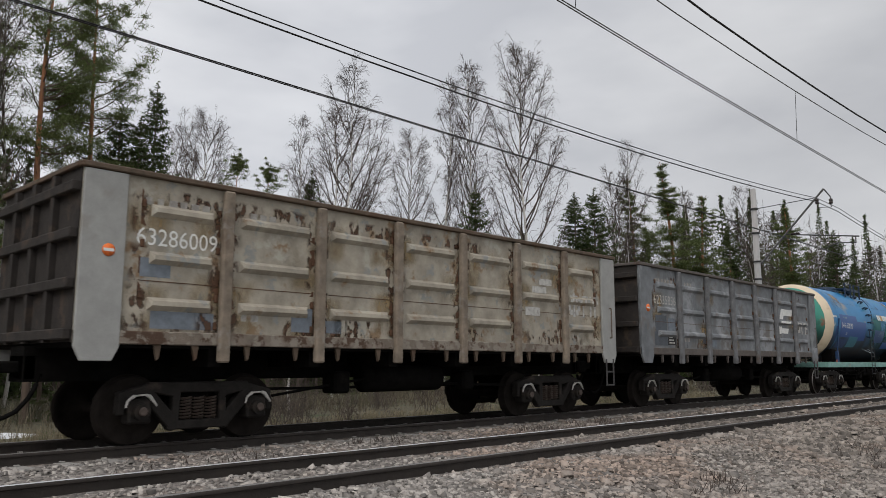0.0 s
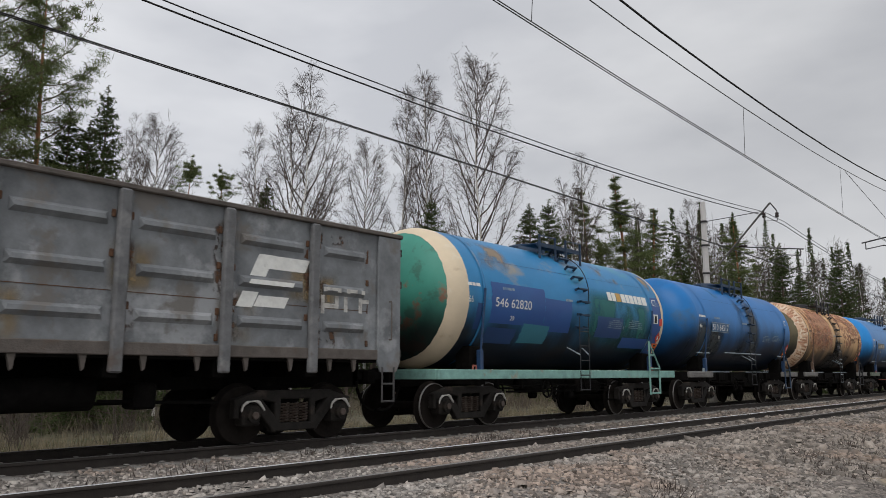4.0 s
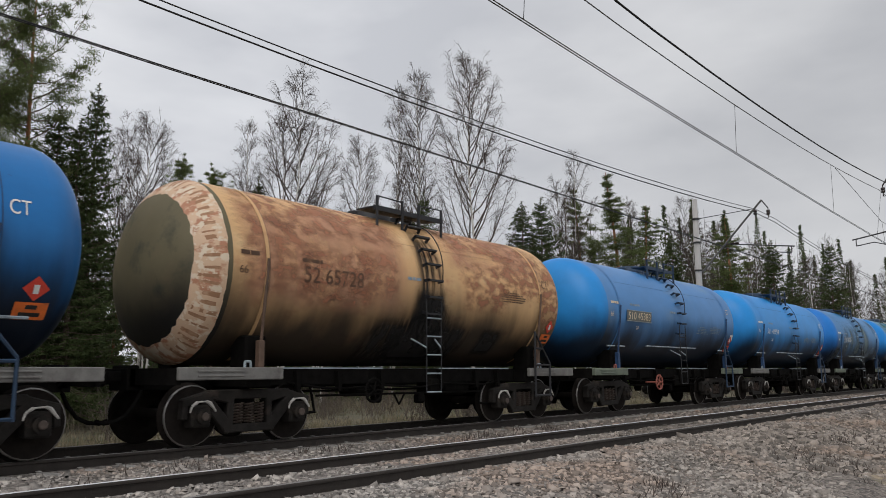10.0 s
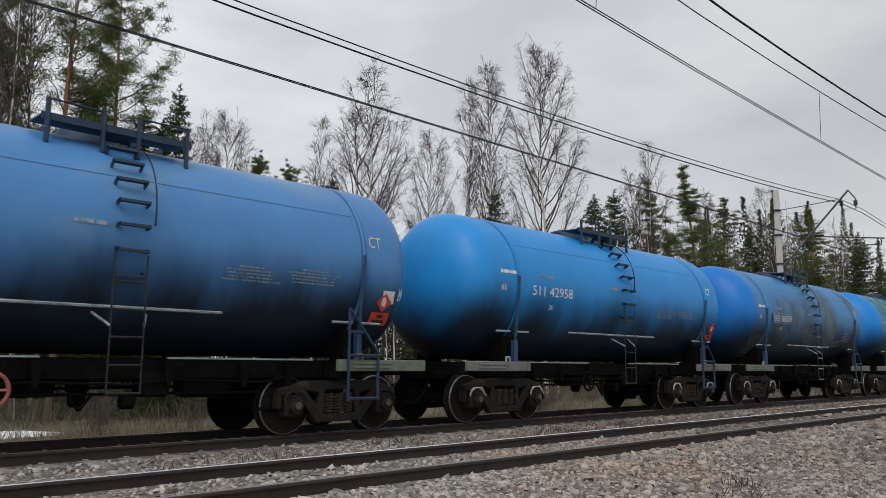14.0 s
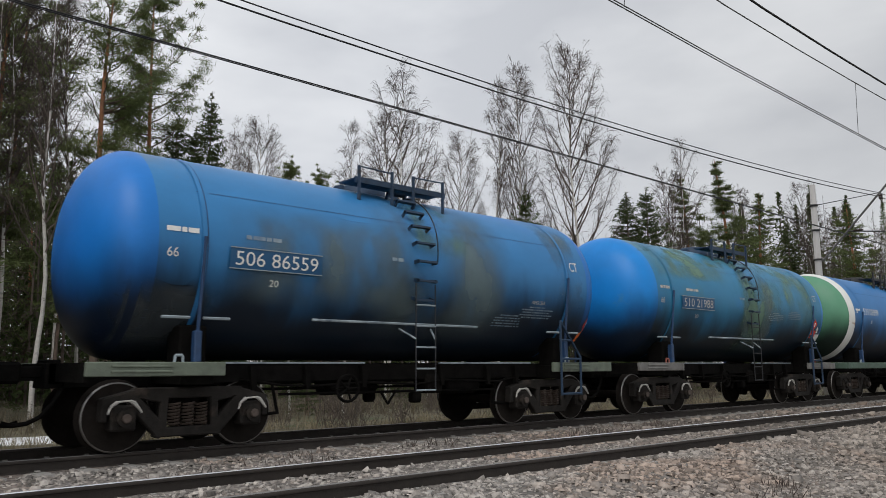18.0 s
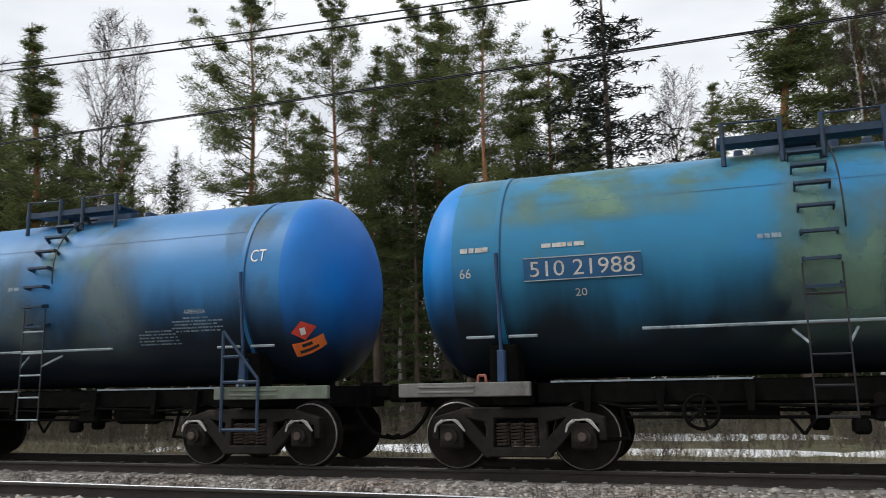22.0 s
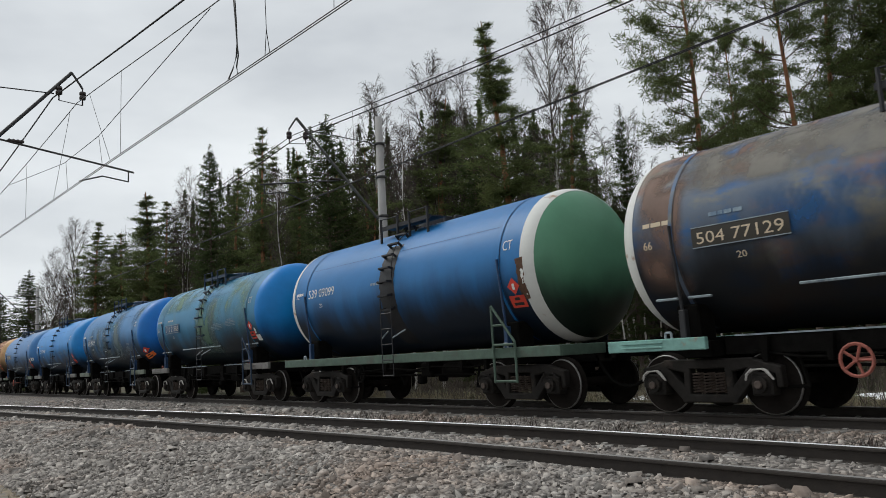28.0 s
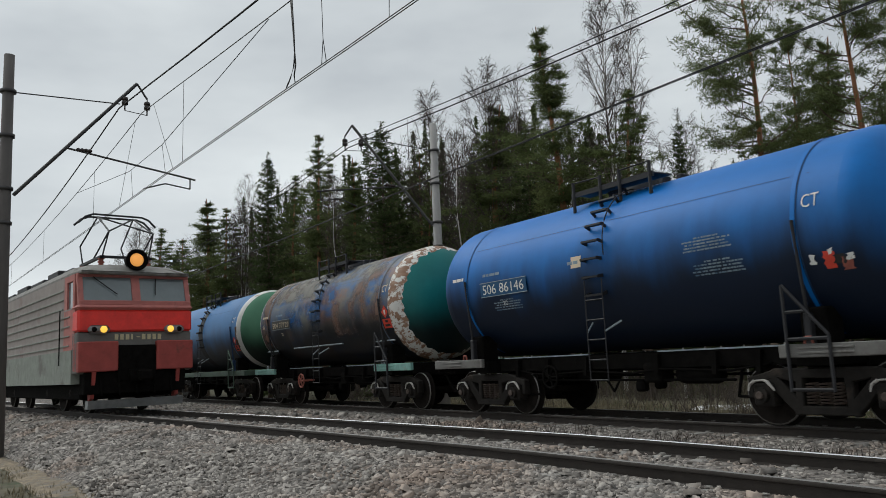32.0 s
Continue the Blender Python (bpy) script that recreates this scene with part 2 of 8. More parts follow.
M = dict(
    rail_side=mat("rusty rail steel", (0.030, 0.024, 0.020), 0.85, 0.1, 0.3, 6, bump=0.3),
    rail_top=mat("polished rail head", (0.93, 0.93, 0.94), 0.5, 1.0, 0.08, 9, bump=0.03, stretch=(0.2, 1, 1)),
    rail_dull=mat("worn dull rail head", (0.24, 0.23, 0.22), 0.6, 0.6, 0.15, 9, bump=0.05, stretch=(0.2, 1, 1)),
    concrete=mat("weathered concrete", (0.30, 0.285, 0.265), 0.9, 0, 0.22, 5, (0.17, 0.15, 0.13), 0.58, 1.5, bump=0.4, rand=0.15),
    mast=mat("pale concrete mast", (0.36, 0.35, 0.34), 0.9, 0, 0.15, 3, (0.25, 0.24, 0.23), 0.6, 1.0, bump=0.3, stretch=(1, 1, 0.3)),
    mast_dark=mat("dark weathered mast", (0.11, 0.10, 0.095), 0.9, 0, 0.2, 3, bump=0.3, stretch=(1, 1, 0.3)),
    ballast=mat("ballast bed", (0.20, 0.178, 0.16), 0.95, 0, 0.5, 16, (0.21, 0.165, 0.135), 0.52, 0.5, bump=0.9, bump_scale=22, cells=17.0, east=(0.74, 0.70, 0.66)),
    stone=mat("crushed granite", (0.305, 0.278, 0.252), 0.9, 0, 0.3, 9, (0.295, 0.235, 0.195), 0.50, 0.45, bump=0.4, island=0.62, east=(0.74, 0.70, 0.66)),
    soil=mat("dead grass and soil", (0.098, 0.086, 0.054), 0.95, 0, 0.5, 2.2, ((0.14, 0.118, 0.075), (0.05, 0.068, 0.026)), 0.53, 0.35, bump=0.8, bump_scale=14),
    dirt=mat("sandy dirt path", (0.25, 0.20, 0.14), 0.95, 0, 0.45, 5, ((0.14, 0.12, 0.08), (0.19, 0.175, 0.155)), 0.52, 2.2, bump=0.9, bump_scale=25),
    snow=mat("old granular snow", (0.78, 0.79, 0.81), 0.8, 0, 0.08, 5, (0.55, 0.54, 0.52), 0.62, 2.5, bump=0.5, bump_scale=18),
    dry_grass=mat("dry grass blades", (0.20, 0.168, 0.108), 0.9, 0, 0.3, 2, (0.08, 0.085, 0.038), 0.55, 0.3, bump=0, island=0.45),
    stalks=mat("brown dead stalks", (0.135, 0.112, 0.075), 0.9, 0, 0.3, 2, (0.06, 0.065, 0.032), 0.52, 0.3, bump=0, island=0.45),
    moss=mat("green tussock", (0.075, 0.105, 0.03), 0.9, 0, 0.3, 2, bump=0, island=0.4),
    leaf=mat("torn plywood scrap", (0.42, 0.28, 0.15), 0.8, 0, 0.3, 8, bump=0.3),
    needle=leafy(mat("pine needles", (0.122, 0.150, 0.056), 0.85, 0, 0.3, 0.6, (0.142, 0.160, 0.060), 0.52, 0.35, bump=0, island=0.3, rand=0.2, spec=0.25)),
    spruce=leafy(mat("spruce needles", (0.072, 0.096, 0.038), 0.9, 0, 0.3, 0.6, (0.084, 0.102, 0.044), 0.54, 0.4, bump=0, island=0.3, rand=0.25, spec=0.15)),
    spruce_dark=mat("dark spruce needles", (0.026, 0.034, 0.024), 0.8, 0, 0.3, 0.6, bump=0, island=0.4),
    bark=mat("pine bark", (0.105, 0.076, 0.057), 0.95, 0, 0.4, 5, (0.13, 0.085, 0.06), 0.55, 2.0, bump=0.8, bump_scale=18, stretch=(1, 1, 0.3)),
    bark_orange=mat("upper pine bark", (0.285, 0.128, 0.062), 0.9, 0, 0.3, 5, (0.18, 0.10, 0.06), 0.55, 2.5, bump=0.5, bump_scale=18, stretch=(1, 1, 0.3)),
    birch_bark=mat("birch bark", (0.50, 0.475, 0.44), 0.85, 0, 0.15, 4, (0.075, 0.065, 0.058), 0.6, 4.5, bump=0.3, stretch=(0.6, 0.6, 2.2)),
    branch=mat("grey bare branches", (0.090, 0.072, 0.060), 0.95, 0, 0.25, 2, bump=0, rand=0.2),
    twig=mat("fine brown twigs", (0.070, 0.053, 0.044), 0.95, 0, 0.25, 2, bump=0, island=0.35, rand=0.2),
    iron=mat("black running gear", (0.007, 0.0065, 0.006), 0.85, 0.0, 0.45, 5, (0.016, 0.014, 0.012), 0.62, 2, bump=0.35, spec=0.03),
    frame_iron=mat("grimy bogie casting", (0.017, 0.0148, 0.0130), 0.8, 0.0, 0.45, 5, (0.046, 0.036, 0.029), 0.60, 3, bump=0.35, spec=0.2),
    wheel=mat("grimy wheel disc", (0.015, 0.0125, 0.011), 0.9, 0.0, 0.35, 6, bump=0.2, spec=0.06),
    tread=mat("bright wheel tread", (0.22, 0.21, 0.20), 0.4, 1.0, 0.1, 9, bump=0),
    spring=mat("rusty spring steel", (0.075, 0.055, 0.045), 0.7, 0.1, 0.3, 8, bump=0),
    white=mat("white stencil paint", (0.72, 0.72, 0.69), 0.7, 0, 0.12, 9, (0.45, 0.45, 0.43), 0.62, 6, bump=0),
    worn_white=mat("chipped white marking paint", (0.46, 0.44, 0.41), 0.8, 0, 0.25, 14, (0.06, 0.05, 0.045), 0.54, 12, bump=0.2),
    pale=mat("faded pale stencil", (0.25, 0.32, 0.38), 0.8, 0, 0.25, 9, (0.12, 0.19, 0.28), 0.5, 6, bump=0),
    red=mat("red hazard placard", (0.62, 0.055, 0.03), 0.6, 0, 0.15, 7, (0.35, 0.05, 0.04), 0.62, 5, bump=0),
    orange=mat("orange hazard plate", (0.78, 0.17, 0.03), 0.6, 0, 0.15, 7, (0.45, 0.12, 0.05), 0.62, 5, bump=0),
    soot=mat("scorched black paint", (0.022, 0.020, 0.019), 0.8, 0, 0.4, 4, bump=0.1),
    wire_grey=mat("worn copper-grey contact wire", (0.13, 0.125, 0.12), 0.5, 0.5, 0.1, 4, bump=0),
    wire=mat("overhead wire", (0.022, 0.020, 0.019), 0.6, 0.4, 0.1, 4, bump=0),
    insul=mat("brown glazed insulator", (0.03, 0.02, 0.018), 0.25, 0, 0.2, 4, bump=0),
    steel=mat("dark painted steelwork", (0.06, 0.058, 0.058), 0.6, 0.3, 0.25, 4, bump=0.1),
    galv=mat("grey galvanised steel", (0.27, 0.28, 0.28), 0.5, 0.6, 0.2, 5, bump=0.1),
)


# ---- mesh tools ----
def mesh_of(name, verts, faces, material, smooth=False):
    me = bpy.data.meshes.new(name)
    me.from_pydata([tuple(v) for v in verts] if not isinstance(verts, list) else verts, [], faces if isinstance(faces, list) else [tuple(int(i) for i in f) for f in faces])
    me.materials.append(M[material] if isinstance(material, str) else material)
    if smooth:
        me.shade_smooth()
    me.update()
    return me


def finish(bm, name, material, smooth=False):
    me = bpy.data.meshes.new(name)
    bmesh.ops.recalc_face_normals(bm, faces=bm.faces)
    bm.to_mesh(me)
    bm.free()
    me.materials.append(M[material] if isinstance(material, str) else material)
    if smooth:
        me.shade_smooth()
    return me


def part(name, me, parent, label="", at=None):
    ob = new(name, me)
    if name in ("stencil_text", "lettering"):
        ob["kind"] = "stuff"
    ob.parent = parent
    if at is not None:
        ob.matrix_basis = at
    return tagged(ob, label)


def thing(name, label, category, group="", kind="", me=None, at=None):
    ob = new(name, me)
    if at is not None:
        ob.matrix_basis = at
    return tagged(ob, label, category, group, kind)


def box(bm, x0, x1, y0, y1, z0, z1, bevel=0.0):
    vs = [bm.verts.new((x, y, z)) for x in (x0, x1) for y in (y0, y1) for z in (z0, z1)]
    fs = [bm.faces.new([vs[i] for i in f]) for f in ((0, 1, 3, 2), (4, 6, 7, 5), (0, 4, 5, 1), (2, 3, 7, 6), (0, 2, 6, 4), (1, 5, 7, 3))]
    if bevel:
        bmesh.ops.bevel(bm, geom=list({e for f in fs for e in f.edges}), offset=bevel, segments=1, affect="EDGES")


def boxes(name, material, *dims, bevel=0.0):
    bm = bmesh.new()
    for d in dims:
        box(bm, *d, bevel=bevel)
    return finish(bm, name, material)


def rod(bm, a, b, r, n=8, r2=None):
    a, b = Vector(a), Vector(b)
    d = (b - a).normalized()
    s = d.orthogonal().normalized()
    t = d.cross(s)
    r2 = r if r2 is None else r2
    rings = []
    for p, q in ((a, r), (b, r2)):
        rings.append([bm.verts.new(p + (s * math.cos(k * 2 * math.pi / n) + t * math.sin(k * 2 * math.pi / n)) * q) for k in range(n)])
    for k in range(n):
        bm.faces.new((rings[0][k], rings[0][(k + 1) % n], rings[1][(k + 1) % n], rings[1][k]))
    bm.faces.new(rings[0][::-1])
    bm.faces.new(rings[1])


def rods(name, material, segs, r, n=8):
    bm = bmesh.new()
    for a, b in segs:
        rod(bm, a, b, r, n)
    return finish(bm, name, material)


def prism(name, material, outline, y0, y1, holes=(), bevel=0.0):
    """A plate cut in the x-z plane, from y0 to y1."""
    bm = bmesh.new()
    a = [bm.verts.new((x, y0, z)) for x, z in outline]
    b = [bm.verts.new((x, y1, z)) for x, z in outline]
    bm.faces.new(a), bm.faces.new(b[::-1])
    n = len(outline)
    for k in range(n):
        bm.faces.new((a[k], b[k], b[(k + 1) % n], a[(k + 1) % n]))
    if bevel:
        bmesh.ops.bevel(bm, geom=bm.edges[:], offset=bevel, segments=1, affect="EDGES")
    return finish(bm, name, material)


def lathe(name, material, profile, n=48, axis="x", smooth=True):
    """Profile of (along, radius) turned about an axis."""
    v, f = [], []
    for a, r in profile:
        for k in range(n):
            c, s = math.cos(2 * math.pi * k / n) * r, math.sin(2 * math.pi * k / n) * r
            v.append((a, c, s) if axis == "x" else (c, a, s) if axis == "y" else (c, s, a))
    for i in range(len(profile) - 1):
        for k in range(n):
            f.append((i * n + k, i * n + (k + 1) % n, (i + 1) * n + (k + 1) % n, (i + 1) * n + k))
    me = mesh_of(name, v, f, material, smooth)
    bm = bmesh.new()
    bm.from_mesh(me)
    bmesh.ops.remove_doubles(bm, verts=bm.verts[:], dist=1e-4)
    bmesh.ops.recalc_face_normals(bm, faces=bm.faces[:])
    bm.to_mesh(me)
    bm.free()
    return me


def wire_mesh(name, pts, r, sides=5, material="wire"):
    """A bent wire or cable as one tube."""
    v, f = [], []
    P = [Vector(p) for p in pts]
    for i, p in enumerate(P):
        d = (P[min(i + 1, len(P) - 1)] - P[max(i - 1, 0)]).normalized()
        a = d.cross(Vector((0.0, 0.3, 1.0) if abs(d.z) < 0.9 else (1.0, 0.2, 0.0))).normalized()
        b = d.cross(a)
        for k in range(sides):
            q = 2 * math.pi * k / sides
            v.append(tuple(p + (a * math.cos(q) + b * math.sin(q)) * r))
    for i in range(len(P) - 1):
        for k in range(sides):
            f.append((i * sides + k, i * sides + (k + 1) % sides, (i + 1) * sides + (k + 1) % sides, (i + 1) * sides + k))
    f += [tuple(range(sides))[::-1], tuple(range((len(P) - 1) * sides, len(P) * sides))]
    return mesh_of(name, v, f, material, True)


# ---- lettering: flat text, laid on plates or round barrels ----
LETTERS = {}


def letters(text):
    if text not in LETTERS:
        cu = bpy.data.curves.new("text", "FONT")
        cu.body, cu.size = text, 1.0
        cu.resolution_u = 3
        ob = new("text", cu)
        me = bpy.data.meshes.new_from_object(ob.evaluated_get(bpy.context.evaluated_depsgraph_get()))
        pts = [tuple(v.co[:2]) for v in me.vertices]
        faces = [tuple(p.vertices) for p in me.polygons]
        bpy.data.objects.remove(ob)
        bpy.data.curves.remove(cu)
        bpy.data.meshes.remove(me)
        LETTERS[text] = (pts, faces)
    return LETTERS[text]


for _t in ("63286009", "546 62820", "510 64517", "52 65728", "510 45383", "511 42958", "506 86559", "510 21988", "539 09099", "504 77129", "506 86146", "66", "72", "CT", "20"):
    letters(_t)


def flat_text(text, x, z, height, width, y, material):
    """Text on an upright plane that faces -y; x, z its lower left corner."""
    pts, faces = letters(text)
    w = max(p[0] for p in pts) or 1
    h = max(p[1] for p in pts)
    return mesh_of("lettering", [(x + px / w * width, y, z + pz / h * height) for px, pz in pts], faces, material)


R_B, Z_B = 1.55, 2.80


def round_text(text, x, z, height, width, material, lift=0.009):
    """Text laid round a barrel on its -y side; z is the height of its lower edge."""
    pts, faces = letters(text)
    w = max(p[0] for p in pts) or 1
    h = max(p[1] for p in pts)
    a0 = math.asin((z - Z_B) / R_B)
    v = []
    for px, pz in pts:
        a = a0 + pz / h * height / R_B
        v.append((x + px / w * width, -math.cos(a) * (R_B + lift), Z_B + math.sin(a) * (R_B + lift)))
    return mesh_of("lettering", v, faces, material)


def patch(name, material, x0, x1, a0, a1, lift=0.004, n=8, wob=0.0, seed=0, nx=1):
    """A thin skin on the barrel between two angles (degrees above the middle of the -y side)."""
    rnd = random.Random(seed)
    n = max(n, int((a1 - a0) / 2.5))
    v, f = [], []
    for i in range(nx + 1):
        for k in range(n + 1):
            a = radians(a0 + (a1 - a0) * k / n)
            x = x0 + (x1 - x0) * i / nx + (rnd.uniform(-wob, wob) if wob and i in (0, nx) else 0)
            if wob and k in (0, n):
                a += rnd.uniform(-wob, wob) * 0.5
            r = radius_at(x) + lift
            v.append((x, -math.cos(a) * r, Z_B + math.sin(a) * r))
    for i in range(nx):
        for k in range(n):
            p = i * (n + 1) + k
            f.append((p, p + n + 1, p + n + 2, p + 1))
    return mesh_of(name, v, f, material, True)


XA, XB, CAP = 1.37, 10.65, 0.76


def radius_at(x):
    """Radius of the barrel and its dished ends at x."""
    o = max(XA - x, x - XB, 0.0) / CAP
    return R_B * max(0.0, math.cos(math.asin(min(1.0, o ** (1 / 0.95))))) ** 0.80


def ring_mesh(name, material, x0, x1, wob=0.0, seed=0):
    rnd = random.Random(seed)
    n, m = 96, 8
    e0 = [rnd.uniform(-wob, wob) for _ in range(n)]
    e1 = [rnd.uniform(-wob, wob) for _ in range(n)]
    v, f = [], []
    for i in range(m + 1):
        for k in range(n):
            x = x0 + e0[k] + (x1 + e1[k] - x0 - e0[k]) * i / m
            r = radius_at(x) + 0.006
            a = 2 * math.pi * k / n
            v.append((x, -r * math.cos(a), Z_B + r * math.sin(a)))
    for i in range(m):
        for k in range(n):
            f.append((i * n + k, i * n + (k + 1) % n, (i + 1) * n + (k + 1) % n, (i + 1) * n + k))
    return mesh_of(name, v, f, material, True)


def bars(x, z, rows, width, height, material, rnd, lift=0.009):
    """Lines of writing too worn to read, as dashes round the barrel."""
    v, f = [], []
    for r in range(rows):
        zz = z - r * height * 2.1
        px = x + rnd.uniform(0, 0.1)
        while px < x + width:
            w = rnd.uniform(0.05, 0.20)
            a0, a1 = math.asin((zz - Z_B) / R_B), math.asin((zz - Z_B) / R_B) + height / R_B
            q = len(v)
            for xx, a in ((px, a0), (px + w, a0), (px + w, a1), (px, a1)):
                v.append((xx, -math.cos(a) * (R_B + lift), Z_B + math.sin(a) * (R_B + lift)))
            f.append((q, q + 1, q + 2, q + 3))
            px += w + 0.022
    me = mesh_of("stencil_text", v, f, material)
    return me


def lines(x, z, rows, width, height, material, rnd):
    """Centred lines of small writing too faint to read, as dashes round the barrel; x, z the middle of the block."""
    v, f = [], []
    for r in range(rows):
        zz = z + (rows / 2 - r) * height * 1.9
        half = width / 2 * (0.45 if r == 0 else rnd.uniform(0.7, 1.0))
        px = x - half
        while px < x + half:
            w = rnd.uniform(0.025, 0.09)
            a0 = math.asin((zz - Z_B) / R_B)
            q = len(v)
            for xx, a in ((px, a0), (px + w, a0), (px + w, a0 + height / R_B), (px, a0 + height / R_B)):
                v.append((xx, -math.cos(a) * (R_B + 0.009), Z_B + math.sin(a) * (R_B + 0.009)))
            f.append((q, q + 1, q + 2, q + 3))
            px += w + rnd.choice((0.012, 0.012, 0.03))
    return mesh_of("stencil_text", v, f, material)


# ---- ground, ballast and the two tracks ----
Y_NEAR, Y_FAR = 7.34, 11.70


def near_y(x):
    """The near track swings gently towards the viewer's side on the way to the west."""
    return float(np.interp(x, [-900, -120, -50, -36, -30, -24, -20, -16, -12, -8, -4, 0, 4], [-60, -2.0, 3.1, 4.25, 4.8, 5.3, 5.72, 6.05, 6.32, 6.62, 6.97, 7.24, Y_NEAR]))


def near_z(x):
    """The near track climbs a little on the way to the west."""
    k = min(1.0, max(0.0, (2 - x) / 12))
    return 0.15 * k * k * (3 - 2 * k)


def ground_z(x, y):
    base = -0.62 if y < 4 else -0.62 - 0.28 * min(1, max(0, (y - 12) / 4))
    far = max(0, abs(y) - 60) * 0.01
    return base + 0.10 * noise.noise((x * 0.13, y * 0.13, 0)) + 0.05 * noise.noise((x * 0.5, y * 0.5, 3)) - far


def axis_steps(near, far, step):
    a = list(np.arange(-near, near + 0.01, step))
    g = near
    while g < far:
        g *= 1.5
        a = [-g] + a + [g]
    return a


gx, gy = axis_steps(60, 2500, 2.0), axis_steps(60, 2500, 1.5)
gv = [(x, y, ground_z(x, y)) for x in gx for y in gy]
ny_ = len(gy)
gf = [(i * ny_ + k, (i + 1) * ny_ + k, (i + 1) * ny_ + k + 1, i * ny_ + k + 1) for i in range(len(gx) - 1) for k in range(ny_ - 1)]
ground = thing("ground", "dead grass and bare soil beside the line", "ground", kind="structure", me=mesh_of("ground", gv, gf, "soil", True))


BED = [(2.3, -0.72), (3.0, -0.50), (4.4, -0.36), (5.3, -0.15), (8.7, -0.145), (9.5, -0.20), (10.2, -0.160), (13.4, -0.155), (14.2, -0.6), (15.0, -1.1)]


def bed_z(y):
    return float(np.interp(y, [p[0] for p in BED], [p[1] for p in BED]))


def bed_shift(x, y):
    """The near half of the bed follows the near track."""
    k = min(1, max(0, (9.4 - y) / 2))
    k *= float(np.interp(y, [2.3, 4.6], [0.35, 1.0]))
    return y + (near_y(x) - Y_NEAR) * k


def bed_lift(x, y):
    return near_z(x) * min(1, max(0, (9.4 - y) / 2)) * min(1, max(0, (y - 2.3) / 1.8))


bx = [-900, -400, -200] + list(np.arange(-120, 121, 1.0)) + [200, 400, 900]
by = list(np.arange(2.3, 15.01, 0.3))
bv = []
for x in bx:
    for y in by:
        lump = 0.02 * noise.noise((x * 1.7, y * 1.7, 9)) + (0.12 * noise.noise((x * 0.35, 1.0, 4)) if y < 3.2 else 0)
        bv.append((x, bed_shift(x, y) + (0.4 * noise.noise((x * 0.3, 7, 2)) if y < 2.5 else 0), bed_z(y) + bed_lift(x, y) + lump))
nb_ = len(by)
bf = [(i * nb_ + k, (i + 1) * nb_ + k, (i + 1) * nb_ + k + 1, i * nb_ + k + 1) for i in range(len(bx) - 1) for k in range(nb_ - 1)]
ballast_bed = thing("ballast_bed", "grey crushed stone bed under two tracks", "ballast", kind="structure", me=mesh_of("ballast_bed", bv, bf, "ballast", True))


def rail_mesh(name, line, head, rise=lambda x: 0.0):
    """A flat-bottomed rail swept along line(x); its running head is its own material slot."""
    prof = [(-0.075, -0.18), (-0.075, -0.168), (-0.012, -0.145), (-0.010, -0.05), (-0.036, -0.040), (-0.036, -0.028), (-0.033, -0.016), (-0.025, -0.006), (-0.010, 0.0),
            (0.010, 0.0), (0.025, -0.006), (0.033, -0.016), (0.036, -0.028), (0.036, -0.040), (0.010, -0.05), (0.012, -0.145), (0.075, -0.168), (0.075, -0.18)]
    xs = [-900, -400, -200] + list(range(-120, 121, 4)) + [200, 400, 900]
    v = [(x, line(x) + py, pz + rise(x)) for x in xs for py, pz in prof]
    n = len(prof)
    f = [(i * n + k, (i + 1) * n + k, (i + 1) * n + (k + 1) % n, i * n + (k + 1) % n) for i in range(len(xs) - 1) for k in range(n)]
    me = mesh_of(name, v, f, "rail_side")
    me.materials.append(M[head])
    for i, p in enumerate(me.polygons):
        if i % n in (7, 8, 9):
            p.material_index = 1
    return me


def sleeper_mesh():
    bm = bmesh.new()
    L = 1.35
    pr = [(-L, 0.10), (-0.45, 0.085), (0.45, 0.085), (L, 0.10)]
    for (ya, ha), (yb, hb) in zip(pr, pr[1:]):
        vs = []
        for y, hh in ((ya, ha), (yb, hb)):
            top = -0.185 if abs(y) > 1 else -0.215
            vs += [bm.verts.new((-0.15, y, top - 0.2)), bm.verts.new((0.15, y, top - 0.2)), bm.verts.new((hh, y, top)), bm.verts.new((-hh, y, top))]
        for k in range(4):
            bm.faces.new((vs[k], vs[(k + 1) % 4], vs[4 + (k + 1) % 4], vs[4 + k]))
        if ya == -L:
            bm.faces.new(vs[:4][::-1])
        if yb == L:
            bm.faces.new(vs[4:])
    for s in (-1, 1):
        for d in (-1, 1):
            box(bm, -0.03, 0.03, s * 0.796 + d * 0.105 - 0.03, s * 0.796 + d * 0.105 + 0.03, -0.19, -0.178)
    return finish(bm, "sleeper", "concrete")


SLEEPER = sleeper_mesh()
track_near = thing("track_near", "main line track with bright worn rails on concrete sleepers", "railway track", "two tracks", "structure")
track_far = thing("track_far", "second track of dark rails under the goods train", "railway track", "two tracks", "structure")
part("rail", rail_mesh("rail", lambda x: near_y(x) - 0.796, "rail_dull", near_z), track_near, "dull grey running rail")
part("rail", rail_mesh("rail", lambda x: near_y(x) + 0.796, "rail_top", near_z), track_near, "rail with a bright polished head")
for s in (-0.796, 0.796):
    part("rail", rail_mesh("rail", lambda x, s=s: Y_FAR + s, "rail_dull"), track_far)
for k in range(-75, 75):
    x = k * 0.545
    part("sleeper", SLEEPER, track_near, at=pose(x, near_y(x), near_z(x) + 0.045, 0, 0, 4.6 if x < -3 else 0))
    part("sleeper", SLEEPER, track_far, at=pose(x + 0.2, Y_FAR, 0.045))


